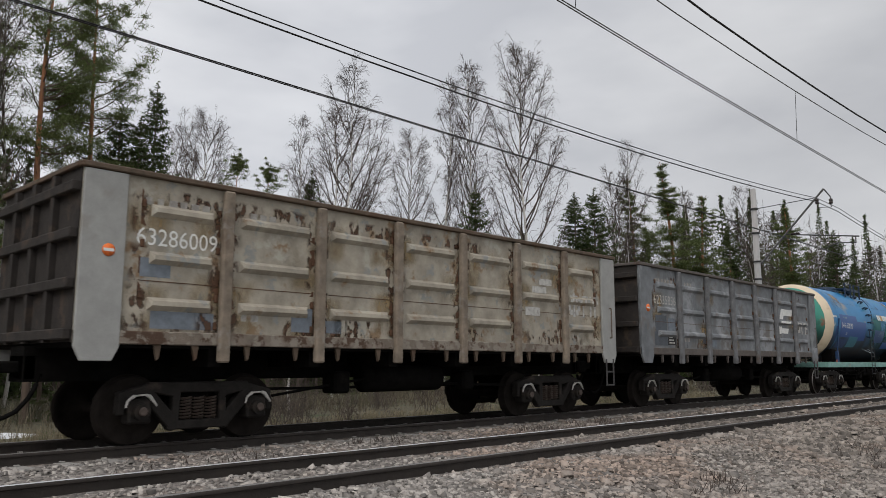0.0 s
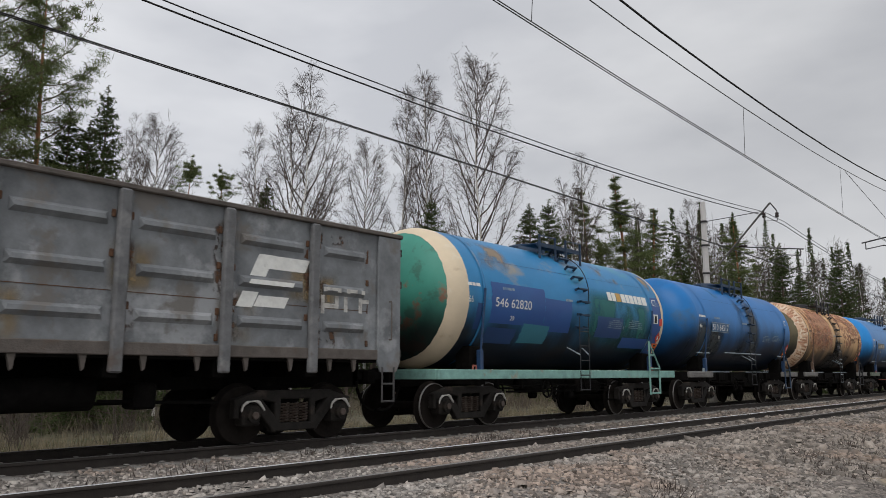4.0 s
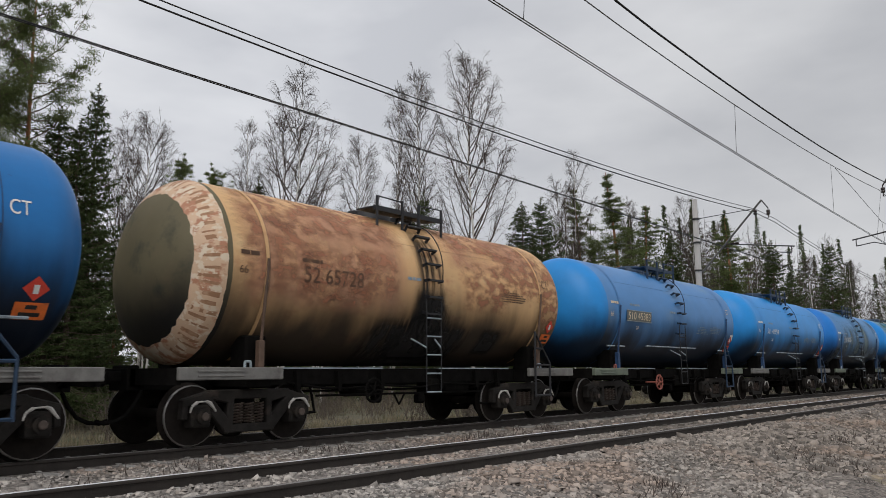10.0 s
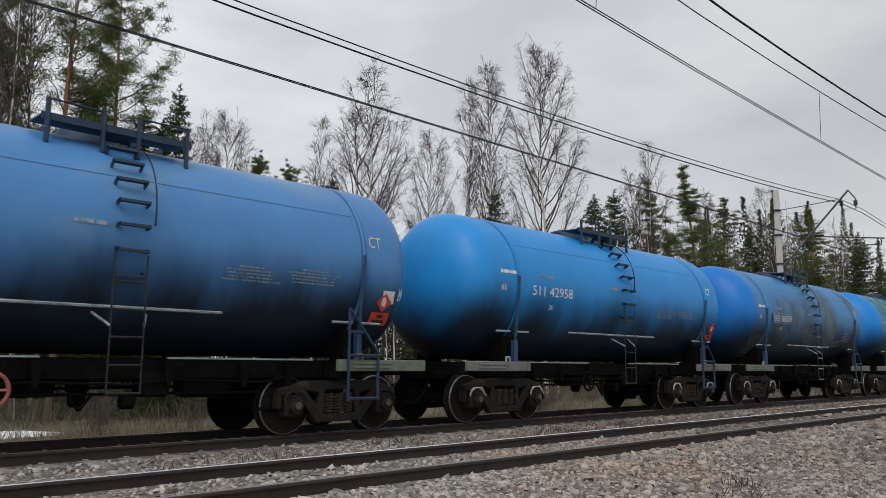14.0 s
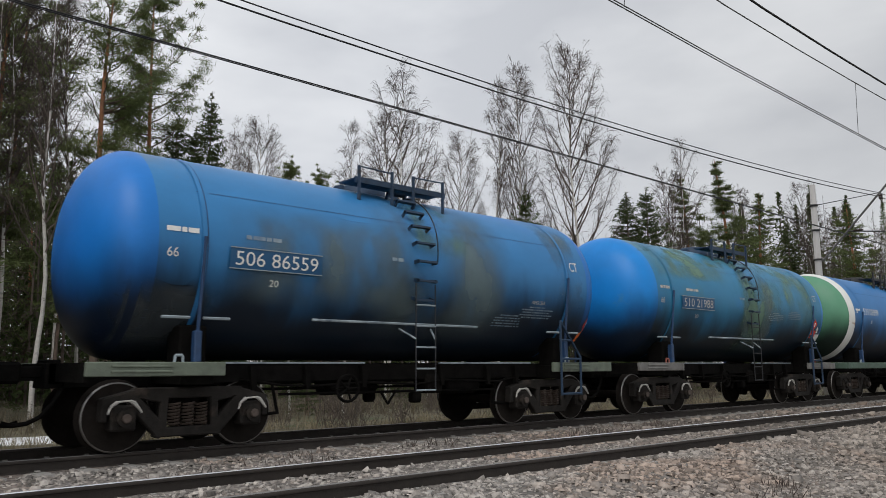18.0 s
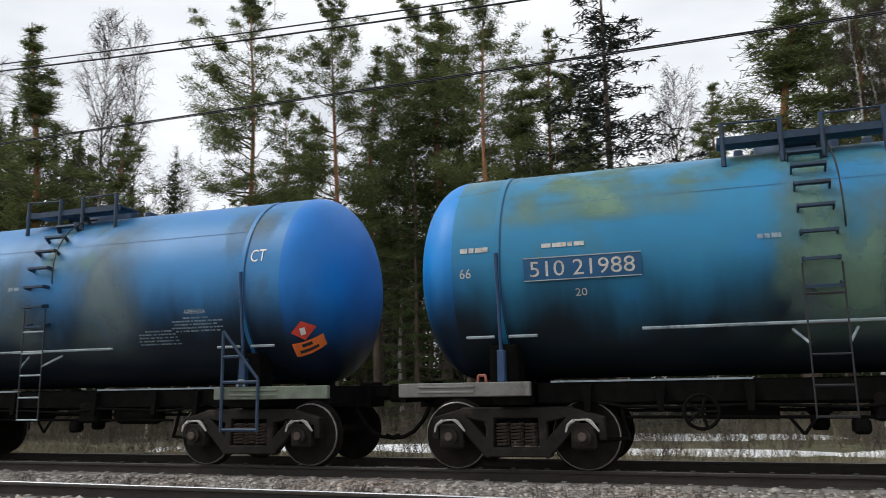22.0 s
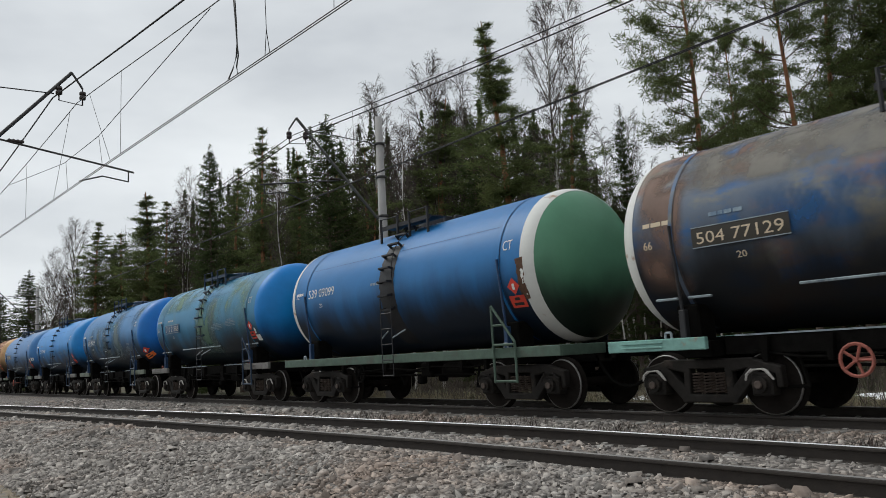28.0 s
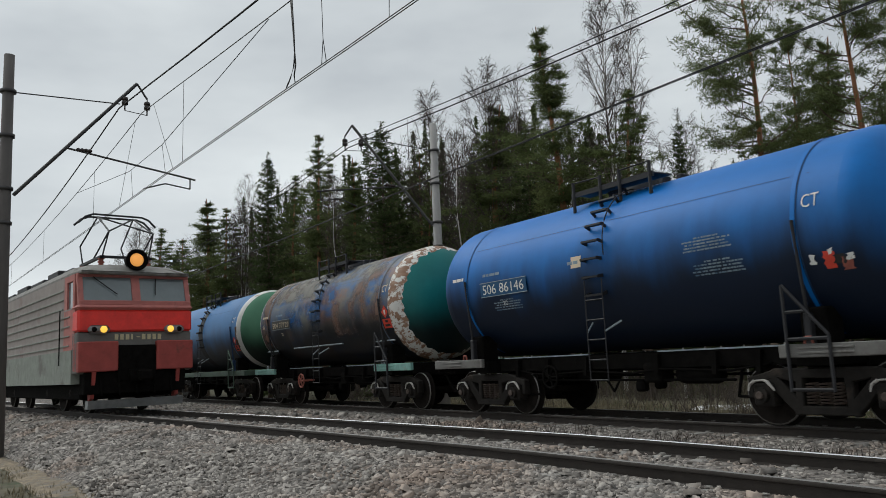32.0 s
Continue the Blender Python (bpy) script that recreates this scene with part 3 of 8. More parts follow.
def stones(name, count, region, size, seed, parent, keep=None):
    """Loose crushed stones as one mesh of little faceted lumps."""
    rs = np.random.RandomState(seed)
    ico = np.array([(a, b, c) for a in (-1, 1) for b in (-1, 1) for c in (-1, 1)]) * 0.72
    fc = np.array([(0, 1, 3), (0, 3, 2), (4, 6, 7), (4, 7, 5), (0, 4, 5), (0, 5, 1), (2, 3, 7), (2, 7, 6), (1, 5, 7), (1, 7, 3)])
    x0, x1, y0, y1 = region
    xs, ys = rs.uniform(x0, x1, count), rs.uniform(y0, y1, count)
    if keep is not None:
        ok = keep(xs, ys, rs)
        xs, ys = xs[ok], ys[ok]
    n = len(xs)
    sz = rs.uniform(size[0], size[1], n) * np.where(rs.rand(n) < 0.05, 1.9, 1.0)
    sc = sz[:, None] * rs.uniform(0.55, 1.5, (n, 3)) * (1, 1, 0.55)
    an = rs.uniform(0, 2 * np.pi, n)
    tl = rs.uniform(-0.9, 0.9, n)
    P = ico[None] * (1 + rs.uniform(-0.38, 0.30, (n, 8, 1))) * sc[:, None, :]
    x, y, z = P[..., 0], P[..., 1], P[..., 2]
    y, z = y * np.cos(tl)[:, None] - z * np.sin(tl)[:, None], y * np.sin(tl)[:, None] + z * np.cos(tl)[:, None]
    x, y = x * np.cos(an)[:, None] - y * np.sin(an)[:, None], x * np.sin(an)[:, None] + y * np.cos(an)[:, None]
    zz = np.array([bed_z(b) + bed_lift(a, b) for a, b in zip(xs, ys)]) + sz * 0.12
    yy = np.array([bed_shift(a, b) for a, b in zip(xs, ys)])
    V = np.stack([x + xs[:, None], y + yy[:, None], z + zz[:, None]], -1).reshape(-1, 3)
    Fc = (fc[None] + (np.arange(n) * 8)[:, None, None]).reshape(-1, 3)
    me = bpy.data.meshes.new(name)
    me.vertices.add(len(V))
    me.vertices.foreach_set("co", V.ravel())
    me.loops.add(Fc.size)
    me.loops.foreach_set("vertex_index", Fc.ravel())
    me.polygons.add(len(Fc))
    me.polygons.foreach_set("loop_start", np.arange(0, Fc.size, 3))
    me.update(calc_edges=True)
    me.materials.append(M["stone"])
    ob = new(name, me)
    ob.parent = parent
    return tagged(ob, "loose crushed granite stones", kind="stuff")


def off_rails(xs, ys, rs):
    ok = np.ones(len(xs), bool)
    for c in (Y_NEAR, Y_FAR):
        for s in (-0.796, 0.796):
            ok &= np.abs(ys - c - s) > 0.10
    k = xs - 0.2 - np.round((xs - 0.2) / 0.545) * 0.545
    ok &= ~((np.abs(k) < 0.12) & (np.abs(ys - Y_FAR) < 1.36) & (rs.rand(len(xs)) < 0.6))
    return ok


stones("ballast_stones", 31000, (-12, 13, 2.5, 6.6), (0.015, 0.037), 3, ballast_bed, off_rails)
stones("ballast_stones", 15000, (-15, 15, 6.6, 10.6), (0.016, 0.035), 4, ballast_bed, off_rails)
stones("ballast_stones", 9000, (13, 25, 2.6, 6.6), (0.026, 0.05), 7, ballast_bed, off_rails)
stones("ballast_stones", 10500, (-25, -12, 2.6, 6.6), (0.016, 0.038), 8, ballast_bed, off_rails)
stones("ballast_stones", 3500, (13, 46, 2.6, 10.4), (0.035, 0.065), 5, ballast_bed, off_rails)
stones("ballast_stones", 3500, (-46, -12, 2.6, 10.4), (0.035, 0.065), 6, ballast_bed, off_rails)


# ---- bogies, shared by all the wagons ----
def wheelset_mesh(rim_paint):
    rim = [(-0.80 - 0.065, 0.10), (-0.865, 0.40), (-0.865, 0.450), (-0.865, 0.466), (-0.838, 0.471), (-0.80, 0.475), (-0.745, 0.480), (-0.735, 0.508), (-0.722, 0.508), (-0.715, 0.47), (-0.715, 0.42), (-0.76, 0.38), (-0.78, 0.16), (-0.70, 0.12), (-0.70, 0.085)]
    prof = [(-1.10, 0.0), (-1.10, 0.07), (-0.90, 0.07), (-0.88, 0.10)] + rim
    prof += [(-a, r) for a, r in reversed(prof)]
    me = lathe("wheelset", "wheel", prof, 26, "y")
    me.materials.append(M[rim_paint])
    for p in me.polygons:
        c = p.center
        if 0.448 < math.hypot(c.x, c.z) and abs(c.y) > 0.83:
            p.material_index = 1
    return me


def side_frame_mesh():
    """The cast side frame: arched ends over the axle boxes, a spring opening and two triangular windows."""
    bm = bmesh.new()
    bars_ = [((-1.16, 0.68), (-0.74, 0.79), 0.13), ((-0.74, 0.79), (0.74, 0.79), 0.15), ((0.74, 0.79), (1.16, 0.68), 0.13),
             ((-0.78, 0.68), (-0.40, 0.28), 0.19), ((0.40, 0.28), (0.78, 0.68), 0.19), ((-0.44, 0.26), (0.44, 0.26), 0.13),
             ((-0.38, 0.30), (-0.36, 0.80), 0.12), ((0.36, 0.80), (0.38, 0.30), 0.12), ((-0.62, 0.76), (-0.42, 0.72), 0.12), ((0.42, 0.72), (0.62, 0.76), 0.12),
             ((-1.16, 0.68), (-1.17, 0.46), 0.10), ((1.16, 0.68), (1.17, 0.46), 0.10)]
    for (xa, za), (xb, zb), w in bars_:
        d = Vector((xb - xa, 0, zb - za))
        L = d.length
        m = Matrix.Translation(((xa + xb) / 2, 0, (za + zb) / 2)) @ Matrix.Rotation(-math.atan2(d.z, d.x), 4, "Y") @ Matrix.Diagonal((L + w * 0.7, 0.16, w, 1))
        geo = bmesh.ops.create_cube(bm, size=1, matrix=m)
        bmesh.ops.bevel(bm, geom=list({e for v in geo["verts"] for e in v.link_edges}), offset=0.018, segments=1, affect="EDGES")
    return finish(bm, "side_frame", "frame_iron")


def axle_box_mesh():
    bm = bmesh.new()
    box(bm, -0.165, 0.165, -0.13, 0.13, -0.17, 0.17, 0.03)
    rod(bm, (0, -0.12, 0), (0, -0.20, 0), 0.115, 14)
    rod(bm, (0, -0.19, 0), (0, -0.225, 0), 0.05, 10)
    return finish(bm, "axle_box", "frame_iron")


def adapter_mesh(s):
    bm = bmesh.new()
    for a, b, r0, r1 in (((-0.225, 0.06), (-0.20, 0.15), 0.012, 0.020), ((-0.20, 0.15), (-0.11, 0.215), 0.020, 0.026), ((-0.11, 0.215), (0.05, 0.225), 0.014, 0.012), ((0.05, 0.225), (0.11, 0.20), 0.020, 0.028), ((0.11, 0.20), (0.22, 0.07), 0.028, 0.014)):
        rod(bm, (a[0], -0.16, a[1]), (b[0], -0.16, b[1]), r0, 6, r1)
    return finish(bm, "adapter", "worn_white" if s == 0 else "frame_iron")


def spring_mesh():
    bm = bmesh.new()
    for k in range(7):
        zc = 0.335 + k * 0.045
        for i in range(7):
            a, b = i * math.pi / 3.5, (i + 1) * math.pi / 3.5
            rod(bm, (0.088 * math.cos(a), 0.088 * math.sin(a), zc + i * 0.00643), (0.088 * math.cos(b), 0.088 * math.sin(b), zc + (i + 1) * 0.00643), 0.017, 3)
    return finish(bm, "spring", "spring")


BG = dict(cap=lathe("axle_cap", "spring", [(-0.008, 0.0), (-0.008, 0.035), (-0.012, 0.055), (0.0, 0.062), (0.008, 0.062), (0.008, 0.0)], 14, "y"), wheelset=wheelset_mesh("tread"), dull=wheelset_mesh("wheel"), side=side_frame_mesh(), box=axle_box_mesh(), ad=[adapter_mesh(0), adapter_mesh(1)], spring=spring_mesh(),
          bolster=boxes("bogie", "iron", (-0.2, 0.2, -0.94, 0.94, 0.46, 0.80), (-0.28, 0.28, -0.35, 0.35, 0.62, 0.92), (-0.95, 0.95, -0.45, -0.37, 0.55, 0.62), (-0.95, 0.95, 0.37, 0.45, 0.55, 0.62), bevel=0.015),
          shoe=boxes("brake_shoe", "iron", (-0.05, 0.05, -0.07, 0.07, -0.17, 0.17), bevel=0.015))
WHEELSETS = []


def bogie(parent, x, bright, worn=True):
    b = part("bogie", BG["bolster"], parent, "black cast bogie", pose(x, 0, 0))
    for s in (-1, 1):
        part("side_frame", BG["side"], b, at=pose(0, s * 1.02, 0))
        for o in (-0.20, 0.0, 0.20):
            part("spring", BG["spring"], b, at=pose(o, s * 1.02, 0))
    for ax in (-0.925, 0.925):
        w = part("wheelset", BG["wheelset" if worn else "dull"], b, "wheelset with bright worn treads" if worn else "grimy black wheelset", pose(ax, 0, 0.475))
        WHEELSETS.append((w, ax))
        for s in (-1, 1):
            part("axle_cap", BG["cap"], b, "rusty worn axle cap", pose(ax, s * 1.262, 0.475))
            part("axle_box", BG["box"], b, at=pose(ax, s * 1.03, 0.475, 0, 0, 0 if s < 0 else 180))
            part("brake_shoe", BG["shoe"], b, at=pose(ax + (0.53 if ax < 0 else -0.53), s * 0.8, 0.475))
        part("adapter", BG["ad"][0 if bright else 1], b, "white-painted wear plate" if bright else "", pose(ax, -1.03, 0.475))
    return b


def coupler_mesh():
    bm = bmesh.new()
    box(bm, 0.0, 0.75, -0.09, 0.09, 1.0, 1.16, 0.02)
    box(bm, -0.14, 0.16, -0.19, 0.17, 0.93, 1.22, 0.04)
    box(bm, 0.45, 0.62, -0.28, 0.28, 0.9, 1.25, 0.02)
    return finish(bm, "coupler", "iron")


def hose_mesh():
    pts = [Vector(p) for p in ((0.66, -0.35, 0.98), (0.60, -0.38, 0.84), (0.50, -0.40, 0.66), (0.36, -0.42, 0.50), (0.20, -0.42, 0.42), (0.02, -0.42, 0.40), (-0.10, -0.42, 0.44))]
    return wire_mesh("brake_hose", pts, 0.031, 8, "iron")


CP = dict(coupler=coupler_mesh(), hose=hose_mesh())


def couplers(w, L):
    part("coupler", CP["coupler"], w, at=pose(0, 0, 0))
    part("coupler", CP["coupler"], w, at=pose(L, 0, 0, 0, 0, 180))
    part("brake_hose", CP["hose"], w, at=pose(0, 0, 0))
    part("brake_hose", CP["hose"], w, at=pose(L, -0.80, 0, 0, 0, 180))


WAGONS = []


# ---- open goods wagons ----
def gondola(u, label, paint, rim, text, seed, corner, post, rusty):
    rnd = random.Random(seed)
    L = 13.92
    w = thing("gondola_wagon", label, "goods wagon", "wagons of the goods train")
    WAGONS.append((w, u))
    x0, x1, zt, zb, hw = 0.60, 13.32, 3.75, 1.40, 1.50
    posts = [2.70, 4.41, 6.13, 7.84, 9.52, 11.22]
    cuts = [1.30] + posts + [12.62]
    for s in (-1, 1):
        part("side_wall", boxes("side_wall", paint, (x0, x1, s * hw - 0.012, s * hw + 0.012, zb, zt - 0.05)), w)
        part("top_rim", boxes("top_rim", rim, (x0 - 0.05, x1 + 0.05, s * (hw + 0.02) - 0.075, s * (hw + 0.02) + 0.075, zt - 0.08, zt), bevel=0.015), w, "rust-brown top rim")
        part("side_sill", boxes("side_sill", "gon_a_sill" if rusty > 0.5 else rim, (x0, x1, s * (hw + 0.005) - 0.06, s * (hw + 0.005) + 0.06, zb - 0.02, zb + 0.16), bevel=0.012), w)
        for cx in (x0 + 0.29, x1 - 0.29):
            o = [(cx - 0.29, zt - 0.09), (cx + 0.29, zt - 0.09), (cx + 0.29, 1.34), (cx + 0.20, 1.16), (cx - 0.20, 1.16), (cx - 0.29, 1.34)]
            part("corner_post", prism("corner_post", corner, o, s * (hw + 0.02), s * (hw + 0.075), bevel=0.01), w)
        for p in posts:
            o = [(p - 0.088, zt - 0.09), (p + 0.088, zt - 0.09), (p + 0.088, 1.14), (p - 0.088, 1.14)]
            part("side_post", prism("side_post", post, o, s * (hw + 0.014), s * (hw + 0.13), bevel=0.025), w)
        for a, b in zip(cuts, cuts[1:]):
            for zr in (1.93, 2.56, 3.22):
                if rnd.random() < 0.97:
                    bm = bmesh.new()
                    xa, xb = a + 0.24, b - 0.20
                    ys = s * (hw + 0.012)
                    vs = [bm.verts.new(p) for p in ((xa, ys, zr - 0.085), (xb, ys, zr - 0.085), (xb, ys, zr + 0.095), (xa, ys, zr + 0.095),
                                                    (xa + 0.05, ys + s * 0.075, zr - 0.020), (xb - 0.05, ys + s * 0.075, zr - 0.020), (xb - 0.07, ys + s * 0.068, zr + 0.045), (xa + 0.07, ys + s * 0.068, zr + 0.045))]
                    for f in ((4, 5, 6, 7), (0, 1, 5, 4), (1, 2, 6, 5), (2, 3, 7, 6), (3, 0, 4, 7)):
                        bm.faces.new([vs[i] for i in f])
                    part("rib", finish(bm, "rib", paint), w)
            part("panel_seam", boxes("panel_seam", "rust", (a + 0.1, b - 0.1, s * (hw + 0.0135) - 0.004, s * (hw + 0.0135) + 0.004, 2.24, 2.251)), w)
            for hx in (a + 0.42, b - 0.42):
                o = [(hx - 0.055, zb - 0.02), (hx + 0.055, zb - 0.02), (hx + 0.03, zb - 0.20), (hx, zb - 0.23), (hx - 0.03, zb - 0.1)]
                part("hatch_lever", prism("hatch_lever", rim, o, s * (hw - 0.02), s * (hw + 0.03)), w)
            if s < 0:
                for hx, dirn in ((a + 0.098, 1), (b - 0.098, -1)):
                    for _ in range(9):
                        if rnd.random() < rusty:
                            z0, hh, ww = rnd.uniform(1.6, 3.3), rnd.uniform(0.05, 0.26), rnd.uniform(0.02, 0.10)
                            o = [(hx, z0), (hx + dirn * ww, z0 + rnd.uniform(-0.03, 0.05)), (hx + dirn * ww * 0.5, z0 + hh * 0.5), (hx + dirn * ww * rnd.uniform(0.4, 1.1), z0 + hh * 0.8), (hx, z0 + hh)]
                            part("rust_streak", prism("rust_streak", "rust", o if dirn > 0 else o[::-1], -hw - 0.0150, -hw - 0.0122), w, "dark flaking rust")
                for zz in (1.66, 2.05, 2.75, 3.3):
                    for hx in (a + 0.13, b - 0.13):
                        if rnd.random() < 0.6:
                            part("rust_lug", boxes("rust_lug", "rust", (hx - 0.03, hx + 0.03, -hw - 0.045, -hw - 0.01, zz - 0.05, zz + 0.06), bevel=0.01), w)
    for ex, s in ((x0, -1), (x1, 1)):
        part("end_wall", boxes("end_wall", "end_dark", (ex - 0.015, ex + 0.015, -hw, hw, zb, zt - 0.06)), w, "rusty ribbed end wall")
        for zr in (1.5, 2.15, 2.8, 3.42):
            part("end_rail", boxes("end_rail", "end_dark", (ex + s * 0.014 if s > 0 else ex - 0.12, ex + 0.12 if s > 0 else ex - 0.014, -hw, hw, zr - 0.07, zr + 0.07), bevel=0.015), w)
        for yy in (-0.75, 0.0, 0.75):
            part("end_post", boxes("end_post", "end_dark", (ex + 0.016 if s > 0 else ex - 0.10, ex + 0.10 if s > 0 else ex - 0.016, yy - 0.06, yy + 0.06, zb, zt - 0.1)), w)
        part("end_rim", boxes("end_rim", rim, (ex - 0.07, ex + 0.07, -hw, hw, zt - 0.078, zt - 0.002), bevel=0.012), w)
    part("floor", boxes("floor", "iron", (x0, x1, -hw, hw, zb - 0.06, zb)), w)
    part("centre_sill", boxes("centre_sill", "iron", (0.45, L - 0.45, -0.28, 0.28, 0.88, 1.36)), w)
    for x in [2.635, 11.285] + posts[1:-1]:
        for y0, y1 in ((-1.45, -0.282), (0.282, 1.45)):
            part("cross_bearer", boxes("cross_bearer", "iron", (x - 0.1, x + 0.1, y0, y1, 1.08, 1.36)), w)
    part("brake_cylinder", lathe("brake_cylinder", "iron", [(6.0, 0), (6.0, 0.24), (7.9, 0.24), (7.9, 0)], 20), w, at=pose(0, -0.75, 0.86))
    part("brake_rigging", rods("brake_rigging", "iron", [((3.7, -0.6, 0.72), (10.2, -0.6, 0.70)), ((4.0, -0.9, 0.62), (6.0, -0.8, 0.86)), ((8.0, -0.8, 0.75), (9.9, -0.9, 0.68))], 0.025, 6), w)
    for xx in (8.45, 5.2):
        part("brake_valve", boxes("brake_valve", "iron", (xx, xx + 0.35, -1.0, -0.6, 0.62, 1.0), bevel=0.04), w)
    for xx in (13.0, 0.92):
        seg = [((xx - 0.15, -1.58, 0.62), (xx - 0.15, -1.58, 1.25)), ((xx + 0.15, -1.58, 0.62), (xx + 0.15, -1.58, 1.25)), ((xx - 0.15, -1.58, 0.64), (xx + 0.15, -1.58, 0.64)), ((xx - 0.15, -1.58, 0.95), (xx + 0.15, -1.58, 0.95))]
        if xx > 5:
            part("foot_step", rods("foot_step", "steel", seg, 0.020, 6), w)
            part("grab_handle", rods("grab_handle", rim, [((xx, -1.60, 1.75), (xx, -1.66, 1.75)), ((xx, -1.66, 1.75), (xx, -1.66, 2.45)), ((xx, -1.66, 2.45), (xx, -1.60, 2.45))], 0.014, 6), w)
    for k, x in enumerate((2.635, 11.285)):
        bogie(w, x, True, False)
    couplers(w, L)
    yf = -hw - 0.0165
    if text:
        part("lettering", flat_text(text, 1.34, 2.74, 0.235, 1.22, yf, "white"), w, "white stencilled number")
    for bx0, bz0, n in ((1.45, 3.30, 6), (3.1, 3.30, 3), (3.0, 1.75, 2)):
        part("stencil_mark", boxes("stencil_mark", "faint", *[(bx0 + i * 0.17, bx0 + i * 0.17 + rnd.uniform(0.08, 0.13), yf - 0.001, yf, bz0, bz0 + 0.10) for i in range(n)]), w)
    return w


M["faint"] = mat("nearly worn-off mark", (0.35, 0.335, 0.31), 0.85, 0, 0.25, 12, (0.25, 0.235, 0.215), 0.48, 9, bump=0)
M["rust"] = mat("flaking rust", (0.095, 0.046, 0.024), 0.9, 0, 0.4, 9, (0.04, 0.025, 0.017), 0.55, 6, bump=0.5)
M["pale_grey"] = mat("faded white mark", (0.50, 0.49, 0.46), 0.85, 0, 0.2, 12, (0.33, 0.31, 0.29), 0.5, 9, bump=0)
# end walls: base lowered to paint in the shade of the wagon gap
M["end_dark"] = mat("soot-blackened rusty steel", (0.026, 0.021, 0.018), 0.9, 0, 0.4, 4, (0.062, 0.042, 0.030), 0.55, 2.5, bump=0.3)
M["pale_blue"] = mat("small faded stencil", (0.20, 0.26, 0.31), 0.8, 0, 0.3, 9, (0.08, 0.14, 0.22), 0.50, 7, bump=0)
M["gon_a"] = mat("dusty beige-grey wagon paint", (0.335, 0.300, 0.242), 0.8, 0, 0.36, 2.2, ((0.40, 0.375, 0.315), (0.24, 0.165, 0.10), (0.25, 0.255, 0.24)), 0.58, 1.6, bump=0.2, bump_scale=12, soft=0.07)
M["gon_a_sill"] = mat("pale sill paint over rust", (0.185, 0.15, 0.118), 0.85, 0, 0.35, 4, ((0.075, 0.042, 0.025), (0.25, 0.22, 0.18)), 0.49, 3.5, bump=0.3, soft=0.06)
M["gon_a_rim"] = mat("rusty brown steel", (0.105, 0.075, 0.052), 0.9, 0, 0.35, 4, (0.10, 0.06, 0.038), 0.52, 2.5, bump=0.4)
M["gon_corner"] = mat("pale grey corner paint", (0.32, 0.32, 0.305), 0.8, 0, 0.15, 3, ((0.25, 0.235, 0.21),), 0.58, 1.0, bump=0.15)
M["gon_post"] = mat("brown-grey post paint", (0.205, 0.165, 0.125), 0.85, 0, 0.4, 4, ((0.11, 0.072, 0.050), (0.27, 0.25, 0.225)), 0.55, 1.4, bump=0.2)
M["gon_b_post"] = mat("dark grey post paint", (0.135, 0.137, 0.142), 0.85, 0, 0.35, 4, ((0.10, 0.08, 0.068), (0.21, 0.21, 0.21)), 0.56, 1.4, bump=0.2)
M["gon_b"] = mat("worn grey wagon paint", (0.170, 0.180, 0.190), 0.75, 0, 0.35, 2.2, ((0.29, 0.30, 0.31), (0.15, 0.14, 0.13)), 0.56, 0.9, bump=0.2, bump_scale=12, soft=0.08)
M["gon_b_rim"] = mat("dirty grey-brown steel", (0.105, 0.09, 0.08), 0.9, 0, 0.3, 4, (0.10, 0.075, 0.06), 0.55, 2.5, bump=0.4)
M["gon_dark"] = mat("dark slate touch-up paint", (0.085, 0.095, 0.11), 0.75, 0, 0.25, 5, (0.15, 0.155, 0.16), 0.58, 2.5, bump=0.1)
M["repair"] = mat("blue-grey touch-up paint", (0.165, 0.19, 0.22), 0.8, 0, 0.25, 6, (0.26, 0.27, 0.28), 0.6, 3, bump=0.1)

U_A, U_B, U_C = 5.54, 19.50, 33.42
ga = gondola(U_A, "dusty beige open goods wagon with rust-streaked ribbed sides", "gon_a", "gon_a_rim", "63286009", 1, "gon_corner", "gon_post", 0.8)
for d in ((1.42, 1.86, 2.30, 2.56), (1.60, 2.55, 1.60, 1.84), (3.9, 4.3, 1.62, 2.0), (4.5, 4.9, 1.62, 1.82)):
    part("touch_up", boxes("touch_up", "repair", (d[0], d[1], -1.5155, -1.5135, d[2], d[3])), ga, "blue-grey touch-up patch")
part("placard", lathe("placard", "orange", [(-1.583, 0), (-1.583, 0.085), (-1.576, 0.085), (-1.576, 0)], 24, "y"), ga, "small round orange placard", pose(0.96, 0, 2.605))
part("placard_bar", boxes("placard_bar", "white", (0.89, 1.03, -1.588, -1.584, 2.585, 2.625)), ga)


def stroke(w, material, x0, x1, z0, z1):
    """A painted stroke on the ribbed side: on the sheet above and below the middle rib, and on the rib's face."""
    for a, b, y in ((z0, min(z1, 2.47), -1.5165), (max(z0, 2.525), min(z1, 2.60), -1.5905), (max(z0, 2.66), z1, -1.5165)):
        if b - a > 0.02:
            part("logo", boxes("logo", material, (x0, x1, y - 0.002, y + 0.002, a, b)), w, "worn painted owner mark")


